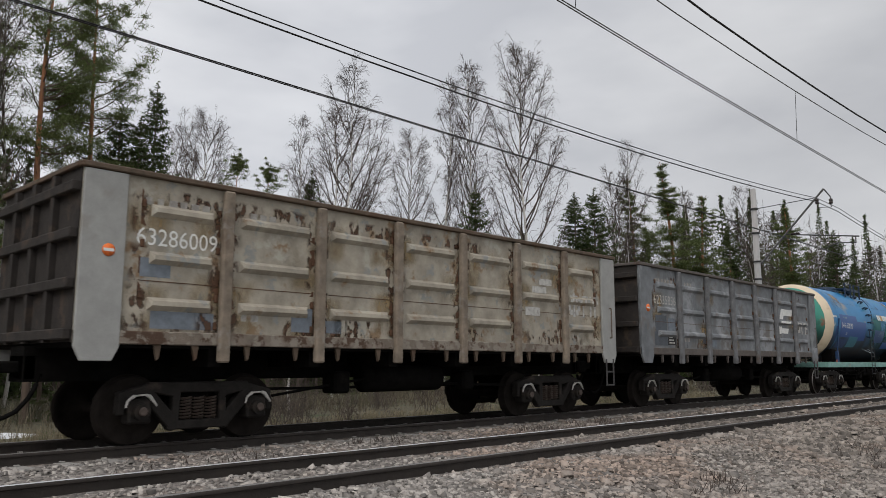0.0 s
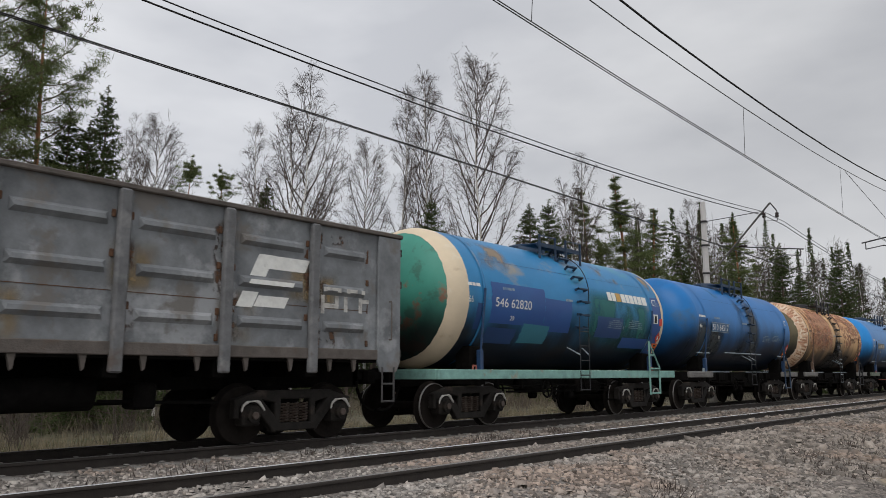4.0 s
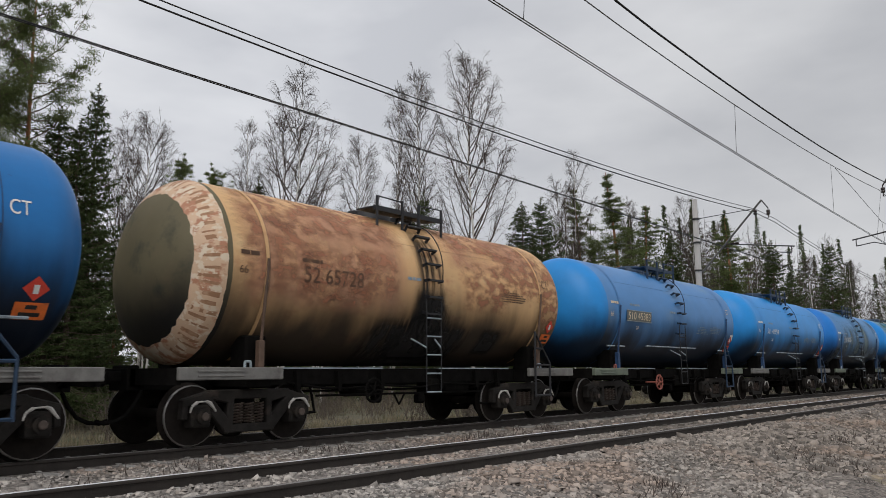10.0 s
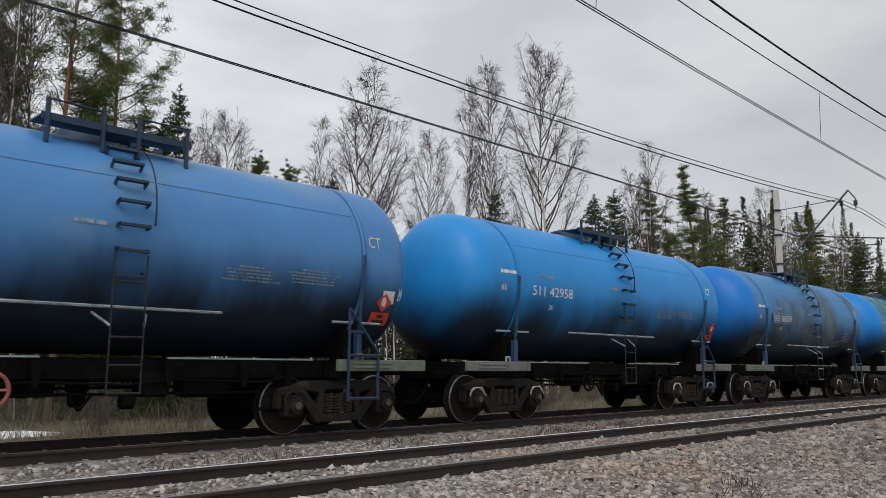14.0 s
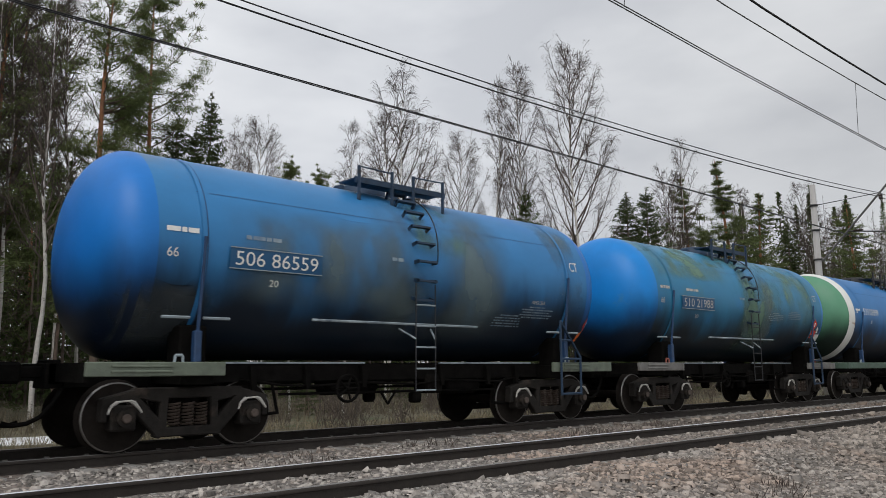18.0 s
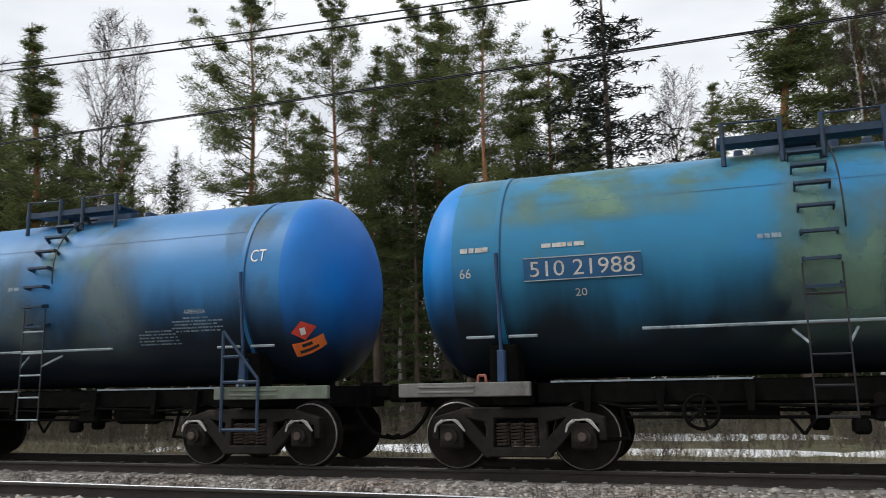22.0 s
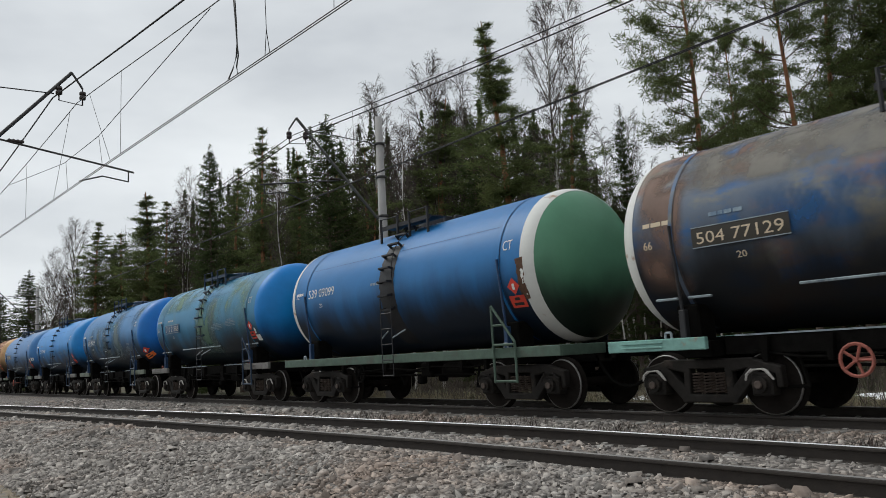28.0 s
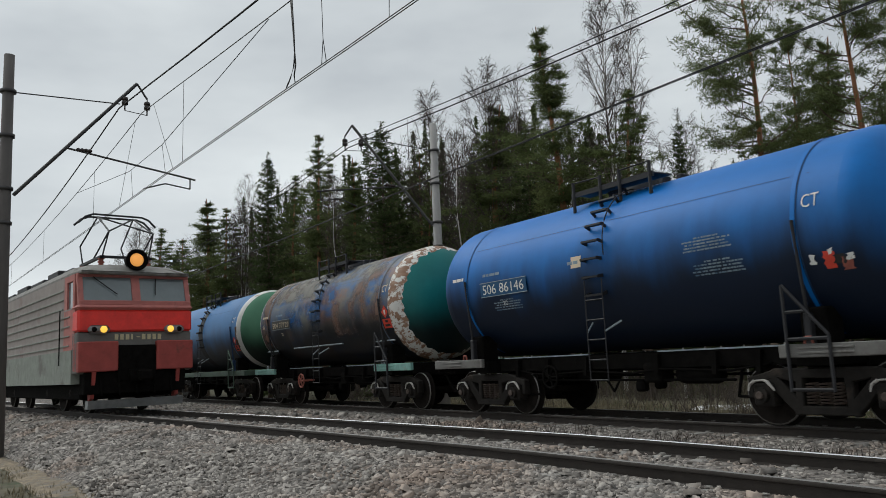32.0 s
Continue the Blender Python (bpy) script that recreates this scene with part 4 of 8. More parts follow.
for k in range(10):
    a0, a1 = 2 * math.pi * k / 10, 2 * math.pi * (k + 1) / 10
    xm, zm = 11.66 + 0.19 * math.cos((a0 + a1) / 2), 2.46 + 0.20 * math.sin((a0 + a1) / 2)
    stroke(ga, "pale_grey", xm - 0.05, xm + 0.05, zm - 0.06, zm + 0.06)
for q in ((11.63, 11.69, 2.20, 2.74), (12.00, 12.06, 2.22, 2.70), (12.06, 12.22, 2.63, 2.70), (12.30, 12.36, 2.22, 2.70), (12.48, 12.54, 2.22, 2.70), (12.36, 12.48, 2.47, 2.53), (9.85, 10.35, 2.16, 2.34), (10.1, 10.6, 2.62, 2.80), (10.35, 10.8, 2.84, 2.98)):
    stroke(ga, "pale_grey", *q)
gb = gondola(U_B, "worn grey open goods wagon with white slanted owner mark", "gon_b", "gon_b_rim", "", 2, "gon_b", "gon_b_post", 0.10)


def slant(x, z, w, h, sh):
    return [(x, z), (x + w, z), (x + w + sh, z + h), (x + sh, z + h)]


for o, y in ((slant(9.72, 2.16, 0.30, 0.25, 0.12), -1.518), (slant(9.90, 2.525, 0.30, 0.075, 0.04), -1.592), (slant(9.96, 2.665, 0.30, 0.36, 0.17), -1.518), (slant(10.31, 2.80, 0.75, 0.22, 0.1), -1.518), (slant(10.14, 2.525, 0.62, 0.075, 0.04), -1.592), (slant(10.05, 2.18, 0.6, 0.18, 0.09), -1.518)):
    part("logo", prism("logo", "white", o, y, y + 0.004), gb, "white slanted owner mark")
for d in ((11.42, 11.50, 2.15, 2.62), (11.42, 11.8, 2.55, 2.63), (11.42, 11.8, 2.25, 2.33), (11.74, 11.82, 2.25, 2.63), (11.95, 12.03, 2.2, 2.62), (12.03, 12.2, 2.54, 2.62), (12.3, 12.38, 2.2, 2.62), (12.38, 12.55, 2.38, 2.45)):
    stroke(gb, "pale_grey", *d)
part("placard", lathe("placard", "orange", [(-1.583, 0), (-1.583, 0.10), (-1.576, 0.10), (-1.576, 0)], 24, "y"), gb, "small round orange placard", pose(0.95, 0, 2.58))
part("placard_bar", boxes("placard_bar", "white", (0.88, 1.02, -1.588, -1.584, 2.56, 2.60)), gb)
part("lettering", flat_text("62335856", 1.36, 2.72, 0.235, 1.20, -1.5165, "pale_grey"), gb, "worn white stencilled number")
for d, m in (((1.42, 2.02, 1.98, 2.42), "gon_dark"), ((1.36, 2.05, 1.62, 1.98), "gon_dark"), ((2.10, 2.50, 2.02, 2.36), "repair"), ((4.1, 4.3, 1.7, 2.0), "gon_dark"), ((4.6, 5.0, 1.62, 1.84), "repair")):
    part("touch_up", boxes("touch_up", m, (d[0], d[1], -1.5155, -1.5135, d[2], d[3])), gb, "dark slate touch-up patch")
part("stencil_box", boxes("stencil_box", "soot", (2.06, 2.52, -1.5185, -1.5160, 1.64, 1.90)), gb, "black stencil panel")
for k in range(3):
    part("stencil_mark", boxes("stencil_mark", "pale_grey", (2.12, 2.42 - 0.05 * k, -1.5205, -1.5190, 1.68 + 0.075 * k, 1.715 + 0.075 * k)), gb)


# ---- tank wagons ----
def cap_profile(x, s, d=CAP, n=14):
    """Dished end: from the shell's edge at x out to the tip."""
    pr = []
    for k in range(n + 1):
        q = math.pi / 2 * k / n
        pr.append((x + s * d * math.sin(q) ** 0.95, R_B * max(0.0, math.cos(q)) ** 0.80))
    return pr


def ladder_parts(w, xc, paint, lower):
    """Steps up the barrel, then a short ladder down to the frame."""
    for k in range(8):
        a = radians(62 - k * 11.5)
        y, z = -math.cos(a), math.sin(a)
        p0, p1 = R_B - 0.02, R_B + 0.115
        bm = bmesh.new()
        for xx in (xc - 0.20, xc + 0.20):
            m = Matrix.Translation((xx, y * (p0 + 0.075), Z_B + z * (p0 + 0.075))) @ Matrix.Rotation(-a, 4, "X") @ Matrix.Diagonal((0.020, 0.15, 0.060, 1))
            bmesh.ops.create_cube(bm, size=1, matrix=m)
        m = Matrix.Translation((xc, y * p1, Z_B + z * p1)) @ Matrix.Rotation(-a * 0.35, 4, "X") @ Matrix.Diagonal((0.42, 0.075, 0.036, 1))
        bmesh.ops.create_cube(bm, size=1, matrix=m)
        part("rung", finish(bm, "rung", paint), w)
    part("hand_cable", wire_mesh("hand_cable", [(xc + 0.30, -math.cos(radians(q)) * (R_B + 0.05 + 0.12 * math.sin(math.pi * (66 - q) / 60)), Z_B + math.sin(radians(q)) * (R_B + 0.05 + 0.12 * math.sin(math.pi * (66 - q) / 60))) for q in range(66, 5, -6)], 0.012), w)
    yy = -R_B - 0.06
    for xx in (xc - 0.22, xc + 0.22):
        part("ladder_rail", rods("ladder_rail", "trim_dark", [((xx, yy, 2.55), (xx, yy, 0.72))], 0.012, 6), w)
    for k in range(5):
        part("rung", rods("rung", lower, [((xc - 0.22, yy, 0.74 + k * 0.36), (xc + 0.22, yy, 0.74 + k * 0.36))], 0.015, 6), w)
    part("ladder_brace", rods("ladder_brace", "pale_bar", [((xc - 0.22, yy, 1.6), (xc - 0.36, -1.32, 1.78))], 0.018, 6), w)
    part("ladder_brace", rods("ladder_brace", "pale_bar", [((xc + 0.22, yy, 1.6), (xc + 0.36, -1.32, 1.78))], 0.018, 6), w)


def platform_parts(w, xc, paint):
    zt = Z_B + R_B
    part("hatch", lathe("hatch", paint, [(zt - 0.05, 0.42), (zt + 0.16, 0.42), (zt + 0.20, 0.38), (zt + 0.24, 0.0)], 24, "z"), w, at=pose(xc - 0.1, 0.1, 0))
    for s in (-1, 1):
        y0, y1 = (s * 0.45, s * 0.95) if s > 0 else (-0.95, -0.45)
        part("walkway", boxes("walkway", paint, (xc - 1.05, xc + 1.05, y0, y1, zt + 0.03, zt + 0.055)), w)
        part("walkway_edge", boxes("walkway_edge", paint, (xc - 1.05, xc + 1.05, s * 0.95 - 0.02, s * 0.95 + 0.02, zt - 0.03, zt + 0.07)), w)
        for xx in (xc - 0.98, xc - 0.25, xc + 0.25, xc + 0.98):
            part("rail_post", rods("rail_post", paint, [((xx, s * 0.97, zt - 0.34), (xx, s * 0.97, zt + 0.27 if abs(xx - xc) > 0.5 or s < 0 else zt + 0.16))], 0.034, 6), w)
        part("hand_rail", rods("hand_rail", paint, [((xc - 0.98, s * 0.97, zt + 0.26), (xc - 0.25, s * 0.97, zt + 0.24))], 0.014, 6), w)
        part("hand_rail", rods("hand_rail", paint, [((xc + 0.25, s * 0.97, zt + 0.25), (xc + 0.98, s * 0.97, zt + 0.26))], 0.014, 6), w)
    for k in range(5):
        part("valve", boxes("valve", paint, (xc - 0.8 + k * 0.42, xc - 0.68 + k * 0.42, -0.12, 0.12, zt, zt + 0.12 + 0.05 * (k % 2)), bevel=0.02), w)


def hazard(w, x, z, s=1.0, orange="orange"):
    a = math.degrees(math.asin((z - Z_B) / R_B))
    d = 6.2 * s
    bm = bmesh.new()
    vs = []
    for dx, da in ((0, -d), (0.17 * s, 0), (0, d), (-0.17 * s, 0)):
        q = radians(a + 9 * s + da)
        vs.append(bm.verts.new((x + dx, -math.cos(q) * (radius_at(x + dx) + 0.016), Z_B + math.sin(q) * (radius_at(x + dx) + 0.016))))
    bm.faces.new(vs)
    part("hazard_diamond", finish(bm, "hazard_diamond", "red"), w, "red flame hazard diamond")
    part("flame_mark", patch("flame_mark", "white", x - 0.035 * s, x + 0.035 * s, a + 6.5 * s, a + 11 * s, 0.0185, 3), w, "white pictogram")
    part("hazard_plate", patch("hazard_plate", orange, x - 0.21 * s, x + 0.21 * s, a - 7.5 * s, a + 2.0 * s, 0.010, 3, nx=6), w, "orange hazard number plate")
    for k, da in enumerate((-5.6, -1.6)):
        part("plate_digits", patch("plate_digits", "soot", x - (0.07 + 0.06 * (k == 0)) * s, x + (0.07 + 0.06 * (k == 0)) * s, a + da * s, a + (da + 2.2) * s, 0.013, 2, nx=4), w)


def tank(u, label, paint, cap_l, cap_r, number, seed, plate="", rings=(), left_no="66", full_sill="", stair="trim_navy", lower="trim_dark",
         beam="beam_green", haz="orange", num_mat="white", num_x=2.45, stripes=True, num_z=2.595, num_h=0.20, haz_x=10.55, bar="trim_blue", seam="seam", blocks=((7.9, 2.42), (9.0, 2.46)), haz_z=1.98):
    rnd = random.Random(seed)
    L = 12.02
    w = thing("tank_wagon", label, "tank wagon", "wagons of the goods train")
    WAGONS.append((w, u))
    xa, xb = XA, XB
    prof = [(xa, R_B)] + [(xa + (xb - xa) * k / 6, R_B) for k in range(1, 6)] + [(xb, R_B)]
    part("barrel", lathe("barrel", paint, prof, 72), w, at=pose(0, 0, Z_B))
    part("end_cap", lathe("end_cap", cap_l, cap_profile(xa, -1), 72), w, at=pose(0, 0, Z_B))
    part("end_cap", lathe("end_cap", cap_r, cap_profile(xb, 1), 72), w, at=pose(0, 0, Z_B))
    for x0, x1, m, wob in rings:
        part("painted_ring", ring_mesh("painted_ring", m, x0, x1, wob, seed), w, "broad painted ring")
    for x in (2.02, 10.0):
        part("strap", patch("strap", paint, x - 0.035, x + 0.035, -70, 250, 0.014, 60), w, "steel tie strap")
        part("weld_seam", patch("weld_seam", seam, x + 0.042, x + 0.056, -175, 175, 0.006, 60), w)
        for s in (-1, 1):
            part("strap_bar", rods("strap_bar", bar, [((x, s * (R_B + 0.035), Z_B + 0.15), (x, s * (R_B * 0.93), 1.62))], 0.026, 8), w)
            part("saddle", boxes("saddle", "iron", (x - 0.20, x + 0.20, s * 1.1 - 0.22, s * 1.1 + 0.22, 1.12, 1.72), bevel=0.03), w)
            part("saddle_bracket", boxes("saddle_bracket", bar, (x - 0.055, x + 0.055, s * 1.42 - 0.06, s * 1.42 + 0.06, 1.20, 1.64), bevel=0.015), w)
        if stripes:
            for q0, q1 in ((x - 0.5, x - 0.1), (x + 0.1, x + 0.5)):
                part("side_bar", rods("side_bar", "pale_bar", [((q0, -R_B * 0.86 - 0.05, 1.82), (q1, -R_B * 0.86 - 0.05, 1.82))], 0.022, 6), w)
    if stripes:
        part("side_bar", rods("side_bar", "pale_bar", [((3.9, -R_B * 0.86 - 0.06, 1.86), (7.5, -R_B * 0.86 - 0.06, 1.86))], 0.022, 6), w, "long pale foot bar")
    for x0, x1 in ((0.95, 2.0), (2.16, 5.95), (6.3, 9.9), (10.15, 11.0)):
        part("weld_seam", patch("weld_seam", seam, x0, x1, 32.0, 32.30, 0.005, 1), w)
    ladder_parts(w, 6.05, stair, lower)
    platform_parts(w, 6.05, stair)
    # underframe
    part("centre_sill", boxes("centre_sill", "iron", (0.42, L - 0.42, -0.28, 0.28, 0.86, 1.2), *[(x - 0.25, x + 0.25, -1.3, 1.3, 0.9, 1.15) for x in (2.11, 9.91)], bevel=0.01), w)
    if full_sill:
        part("side_sill", boxes("side_sill", full_sill, (0.55, L - 0.55, -1.52, -1.44, 1.02, 1.22), (0.55, L - 0.55, 1.44, 1.52, 1.02, 1.22), (0.55, 0.65, -1.44, 1.44, 1.02, 1.22), (L - 0.65, L - 0.55, -1.44, 1.44, 1.02, 1.22), bevel=0.012), w, "green side sill")
    else:
        for s in (-1, 1):
            for x0, x1 in ((0.55, 2.42), (9.55, 11.47)):
                part("end_beam", boxes("end_beam", beam, (x0, x1, s * 1.48 - 0.045, s * 1.48 + 0.045, 1.02, 1.21), bevel=0.012), w, "faded green end beam")
                if s < 0:
                    for zz in (1.07, 1.14):
                        part("beam_rib", boxes("beam_rib", beam, (x0 + 0.3, x0 + 1.1, -1.545, -1.523, zz, zz + 0.03), bevel=0.006), w)
            for q0, q1 in ((2.6, 5.2), (6.9, 9.4)):
                part("sill_strip", boxes("sill_strip", "pale_bar", (q0, q1, s * 1.0 - 0.02, s * 1.0 + 0.02, 1.19, 1.215)), w)
            part("long_sill", boxes("long_sill", "iron", (2.42, 9.6, s * 0.95 - 0.05, s * 0.95 + 0.05, 0.92, 1.18)), w)
        for ex in (0.55, L - 0.63):
            part("head_stock", boxes("head_stock", "iron", (ex, ex + 0.08, -1.43, 1.43, 0.95, 1.2)), w)
    for x in (1.75, 10.0):
        part("lifting_eye", rods("lifting_eye", "eye_red" if seed % 3 == 0 else "pale_bar", [((x - 0.06, -1.48, 1.2), (x - 0.05, -1.48, 1.3)), ((x - 0.05, -1.48, 1.3), (x + 0.05, -1.48, 1.3)), ((x + 0.05, -1.48, 1.3), (x + 0.06, -1.48, 1.2))], 0.02, 6), w)
    # steps with a handrail at the east end
    xs = 9.72
    seg = [((xs, -1.56, 0.55), (xs, -1.56, 2.05)), ((xs + 0.62, -1.56, 0.55), (xs + 0.62, -1.56, 1.32)), ((xs, -1.56, 2.05), (xs + 0.62, -1.56, 1.32)), ((xs, -1.56, 0.58), (xs + 0.62, -1.56, 0.58)), ((xs, -1.56, 1.28), (xs + 0.62, -1.56, 1.28)), ((xs, -1.56, 1.66), (xs + 0.3, -1.56, 1.66))]
    part("end_steps", rods("end_steps", stair if not full_sill else full_sill, seg, 0.026, 6), w, "painted step frame")
    part("brake_cylinder", lathe("brake_cylinder", "iron", [(4.6, 0), (4.6, 0.19), (5.5, 0.19), (5.5, 0)], 18), w, at=pose(0, -0.6, 0.86))
    part("brake_valve", boxes("brake_valve", "iron", (6.55, 6.95, -1.05, -0.65, 0.66, 1.0), (6.3, 6.5, -1.0, -0.8, 0.5, 0.7), bevel=0.04), w)
    part("brake_rigging", rods("brake_rigging", "iron", [((3.2, -0.7, 0.80), (9.0, -0.7, 0.78)), ((3.6, -0.95, 0.72), (8.4, -0.95, 0.70)), ((5.6, -0.95, 0.70), (5.75, -0.95, 0.5)), ((5.75, -0.95, 0.5), (5.9, -0.95, 0.70))], 0.022, 6), w)
    part("air_reservoir", lathe("air_reservoir", "iron", [(7.15, 0), (7.18, 0.14), (7.26, 0.17), (7.94, 0.17), (8.02, 0.14), (8.05, 0)], 16), w, at=pose(0, -0.78, 0.80))
    part("drain_valve", lathe("drain_valve", "iron", [(0.0, 0.0), (0.0, 0.09), (0.05, 0.12), (0.20, 0.12), (0.24, 0.16), (0.34, 0.16), (0.34, 0.0)], 14, "z"), w, at=pose(6.05, 0.0, 0.50))
    part("brake_pipe", wire_mesh("brake_pipe", [(2.9, -1.02, 0.96), (3.6, -1.06, 0.86), (4.2, -1.05, 0.84), (5.2, -1.06, 0.88), (6.3, -1.05, 0.83), (7.0, -1.06, 0.90), (8.4, -1.05, 0.85), (9.1, -1.02, 0.95)], 0.021, 6, "iron"), w)
    for x in (3.1, 4.05, 5.15, 6.9, 8.1, 8.9):
        part("sill_bracket", prism("sill_bracket", "iron", [(x - 0.07, 1.16), (x + 0.07, 1.16), (x + 0.035, 0.80), (x - 0.035, 0.80)], -1.10, -1.0), w)
    part("brake_lever", rods("brake_lever", "iron", [((3.5, -0.9, 0.92), (3.62, -0.9, 0.42)), ((8.5, -0.9, 0.92), (8.38, -0.9, 0.42)), ((3.62, -0.9, 0.44), (2.95, -0.9, 0.40)), ((8.38, -0.9, 0.44), (9.05, -0.9, 0.40))], 0.026, 6), w)
    bm = bmesh.new()
    for k in range(16):
        a, b = k * math.pi / 8, (k + 1) * math.pi / 8
        rod(bm, (4.55 + 0.21 * math.cos(a), -1.45, 0.80 + 0.21 * math.sin(a)), (4.55 + 0.21 * math.cos(b), -1.45, 0.80 + 0.21 * math.sin(b)), 0.024, 6)
    for k in range(5):
        a = k * 2 * math.pi / 5
        rod(bm, (4.55, -1.45, 0.80), (4.55 + 0.21 * math.cos(a), -1.45, 0.80 + 0.21 * math.sin(a)), 0.02, 5)
    rod(bm, (4.55, -1.5, 0.80), (4.55, -1.0, 0.80), 0.03, 6)
    part("hand_wheel", finish(bm, "hand_wheel", "eye_red" if seed in (6, 11) else "iron"), w, "red hand brake wheel" if seed in (6, 11) else "")
    for k, x in enumerate((2.11, 9.91)):
        bogie(w, x, seed % 4 != 2)
    couplers(w, L)
    # markings
    if plate:
        part("number_board", patch("number_board", plate, num_x - 0.05, num_x + 1.50, -9.5, 1.5, 0.03, 4), w, "raised number board")
        part("board_rim", rods("board_rim", "pale_bar", [((num_x - 0.05, -(R_B + 0.032) * math.cos(radians(a)), Z_B + (R_B + 0.032) * math.sin(radians(a))), (num_x + 1.50, -(R_B + 0.032) * math.cos(radians(a)), Z_B + (R_B + 0.032) * math.sin(radians(a)))) for a in (-9.5, 1.5)], 0.010, 4), w)
    part("lettering", round_text(number, num_x + 0.02, num_z, num_h, 1.40, num_mat, 0.036 if plate else 0.007), w, "white wagon number")
    if left_no:
        part("lettering", round_text(left_no, 1.48, num_z + 0.035, 0.13, 0.17, num_mat), w)
    part("lettering", round_text("CT", 10.12, 3.10, 0.20, 0.27, num_mat), w)
    part("lettering", round_text("20", num_x + 0.62, num_z - 0.275, 0.10, 0.16, num_mat), w)
    part("stencil_text", bars(1.45, 2.98, 1, 0.42, 0.07, num_mat, rnd), w)
    part("stencil_text", bars(2.65, 2.98, 1, 0.5, 0.06, "pale" if num_mat in ("white", "cream") else num_mat, rnd), w)
    for bx_, bz_ in blocks:
        part("stencil_text", lines(bx_, bz_, 5, 0.95, 0.026, "pale_blue" if num_mat in ("white", "cream", "pale_grey") else num_mat, rnd), w, "faded block of small writing")
    part("stencil_text", bars(5.3, 2.9, 1, 0.3, 0.06, "pale", rnd), w)
    if haz:
        hazard(w, haz_x, haz_z, 1.0, haz)
    return w


M["trim_blue"] = mat("dark blue painted steel", (0.014, 0.045, 0.115), 0.55, 0, 0.25, 6, (0.03, 0.035, 0.045), 0.58, 3, bump=0.1)
M["trim_navy"] = mat("navy blackened steel", (0.011, 0.033, 0.070), 0.6, 0, 0.3, 6, (0.016, 0.016, 0.018), 0.56, 3, bump=0.1)
M["trim_dark"] = mat("blackened steel", (0.016, 0.016, 0.019), 0.6, 0.1, 0.3, 6, bump=0.1)
M["trim_brown"] = mat("brown grimy steel", (0.10, 0.06, 0.04), 0.7, 0, 0.3, 6, bump=0.1)
M["pale_bar"] = mat("pale grey-blue bar", (0.28, 0.33, 0.36), 0.6, 0, 0.25, 6, (0.12, 0.15, 0.18), 0.55, 3, bump=0)
M["seam_brown"] = mat("brown weld seam", (0.16, 0.085, 0.05), 0.7, 0, 0.2, 6, bump=0)
M["seam_grey"] = mat("grimy weld seam", (0.07, 0.055, 0.05), 0.7, 0, 0.2, 6, bump=0)
M["seam"] = mat("dark weld seam", (0.022, 0.065, 0.16), 0.7, 0, 0.2, 6, bump=0)
M["beam_green"] = mat("faded grey-green beam", (0.125, 0.148, 0.112), 0.75, 0, 0.25, 4, (0.09, 0.095, 0.085), 0.55, 2.5, bump=0.15)
M["beam_grey"] = mat("grey-brown beam", (0.155, 0.15, 0.14), 0.75, 0, 0.25, 4, (0.09, 0.08, 0.075), 0.55, 2.5, bump=0.15)
M["sill_teal"] = mat("chalky green sill", (0.19, 0.36, 0.32), 0.8, 0, 0.25, 5, (0.30, 0.18, 0.12), 0.6, 2.5, bump=0.2)
M["sill_green"] = mat("dull green sill", (0.065, 0.105, 0.078), 0.7, 0, 0.25, 5, (0.07, 0.075, 0.06), 0.56, 2.5, bump=0.2)
M["eye_red"] = mat("faded red iron", (0.30, 0.09, 0.065), 0.7, 0, 0.25, 6, bump=0.1)


# the last pair sets how high the painted grime and underside shade reach
def blue(name, base, tints, at=0.56, rough=0.42, ts=0.42, soft=0.16, grime_shade=(-1.02, 0.17)):
    M[name] = mat(name, base, rough, 0, 0.12, 0.9, tints, at, ts, bump=0.05, bump_scale=9, stretch=(0.6, 1, 1), soft=soft, grime_shade=grime_shade, spec=0.28)


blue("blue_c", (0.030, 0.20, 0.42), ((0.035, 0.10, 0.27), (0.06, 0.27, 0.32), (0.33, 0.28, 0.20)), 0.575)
blue("blue_d", (0.012, 0.150, 0.42), ((0.012, 0.120, 0.34), (0.075, 0.12, 0.16)), 0.60, grime_shade=(-0.95, 0.45))
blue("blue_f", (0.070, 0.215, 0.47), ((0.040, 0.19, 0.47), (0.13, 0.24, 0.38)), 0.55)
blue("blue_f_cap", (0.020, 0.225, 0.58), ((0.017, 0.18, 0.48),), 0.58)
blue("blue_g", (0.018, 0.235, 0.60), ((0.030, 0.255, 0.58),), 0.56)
blue("blue_h", (0.034, 0.185, 0.42), ((0.13, 0.18, 0.21), (0.020, 0.165, 0.46)), 0.58, grime_shade=(-0.95, 0.28))
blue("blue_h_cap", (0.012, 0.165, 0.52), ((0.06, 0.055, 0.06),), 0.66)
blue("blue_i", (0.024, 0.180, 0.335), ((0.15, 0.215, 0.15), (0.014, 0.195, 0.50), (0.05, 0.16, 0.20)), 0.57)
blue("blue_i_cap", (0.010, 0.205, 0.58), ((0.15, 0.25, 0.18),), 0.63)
blue("blue_j", (0.018, 0.155, 0.40), ((0.030, 0.170, 0.39),), 0.57, grime_shade=(-0.95, 0.35))
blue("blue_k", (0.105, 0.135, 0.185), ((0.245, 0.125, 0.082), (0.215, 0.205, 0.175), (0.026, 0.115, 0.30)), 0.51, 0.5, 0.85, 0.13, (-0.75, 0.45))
blue("blue_l", (0.003, 0.150, 0.50), ((0.006, 0.175, 0.54),), 0.57, 0.5, grime_shade=(-0.60, 0.85))
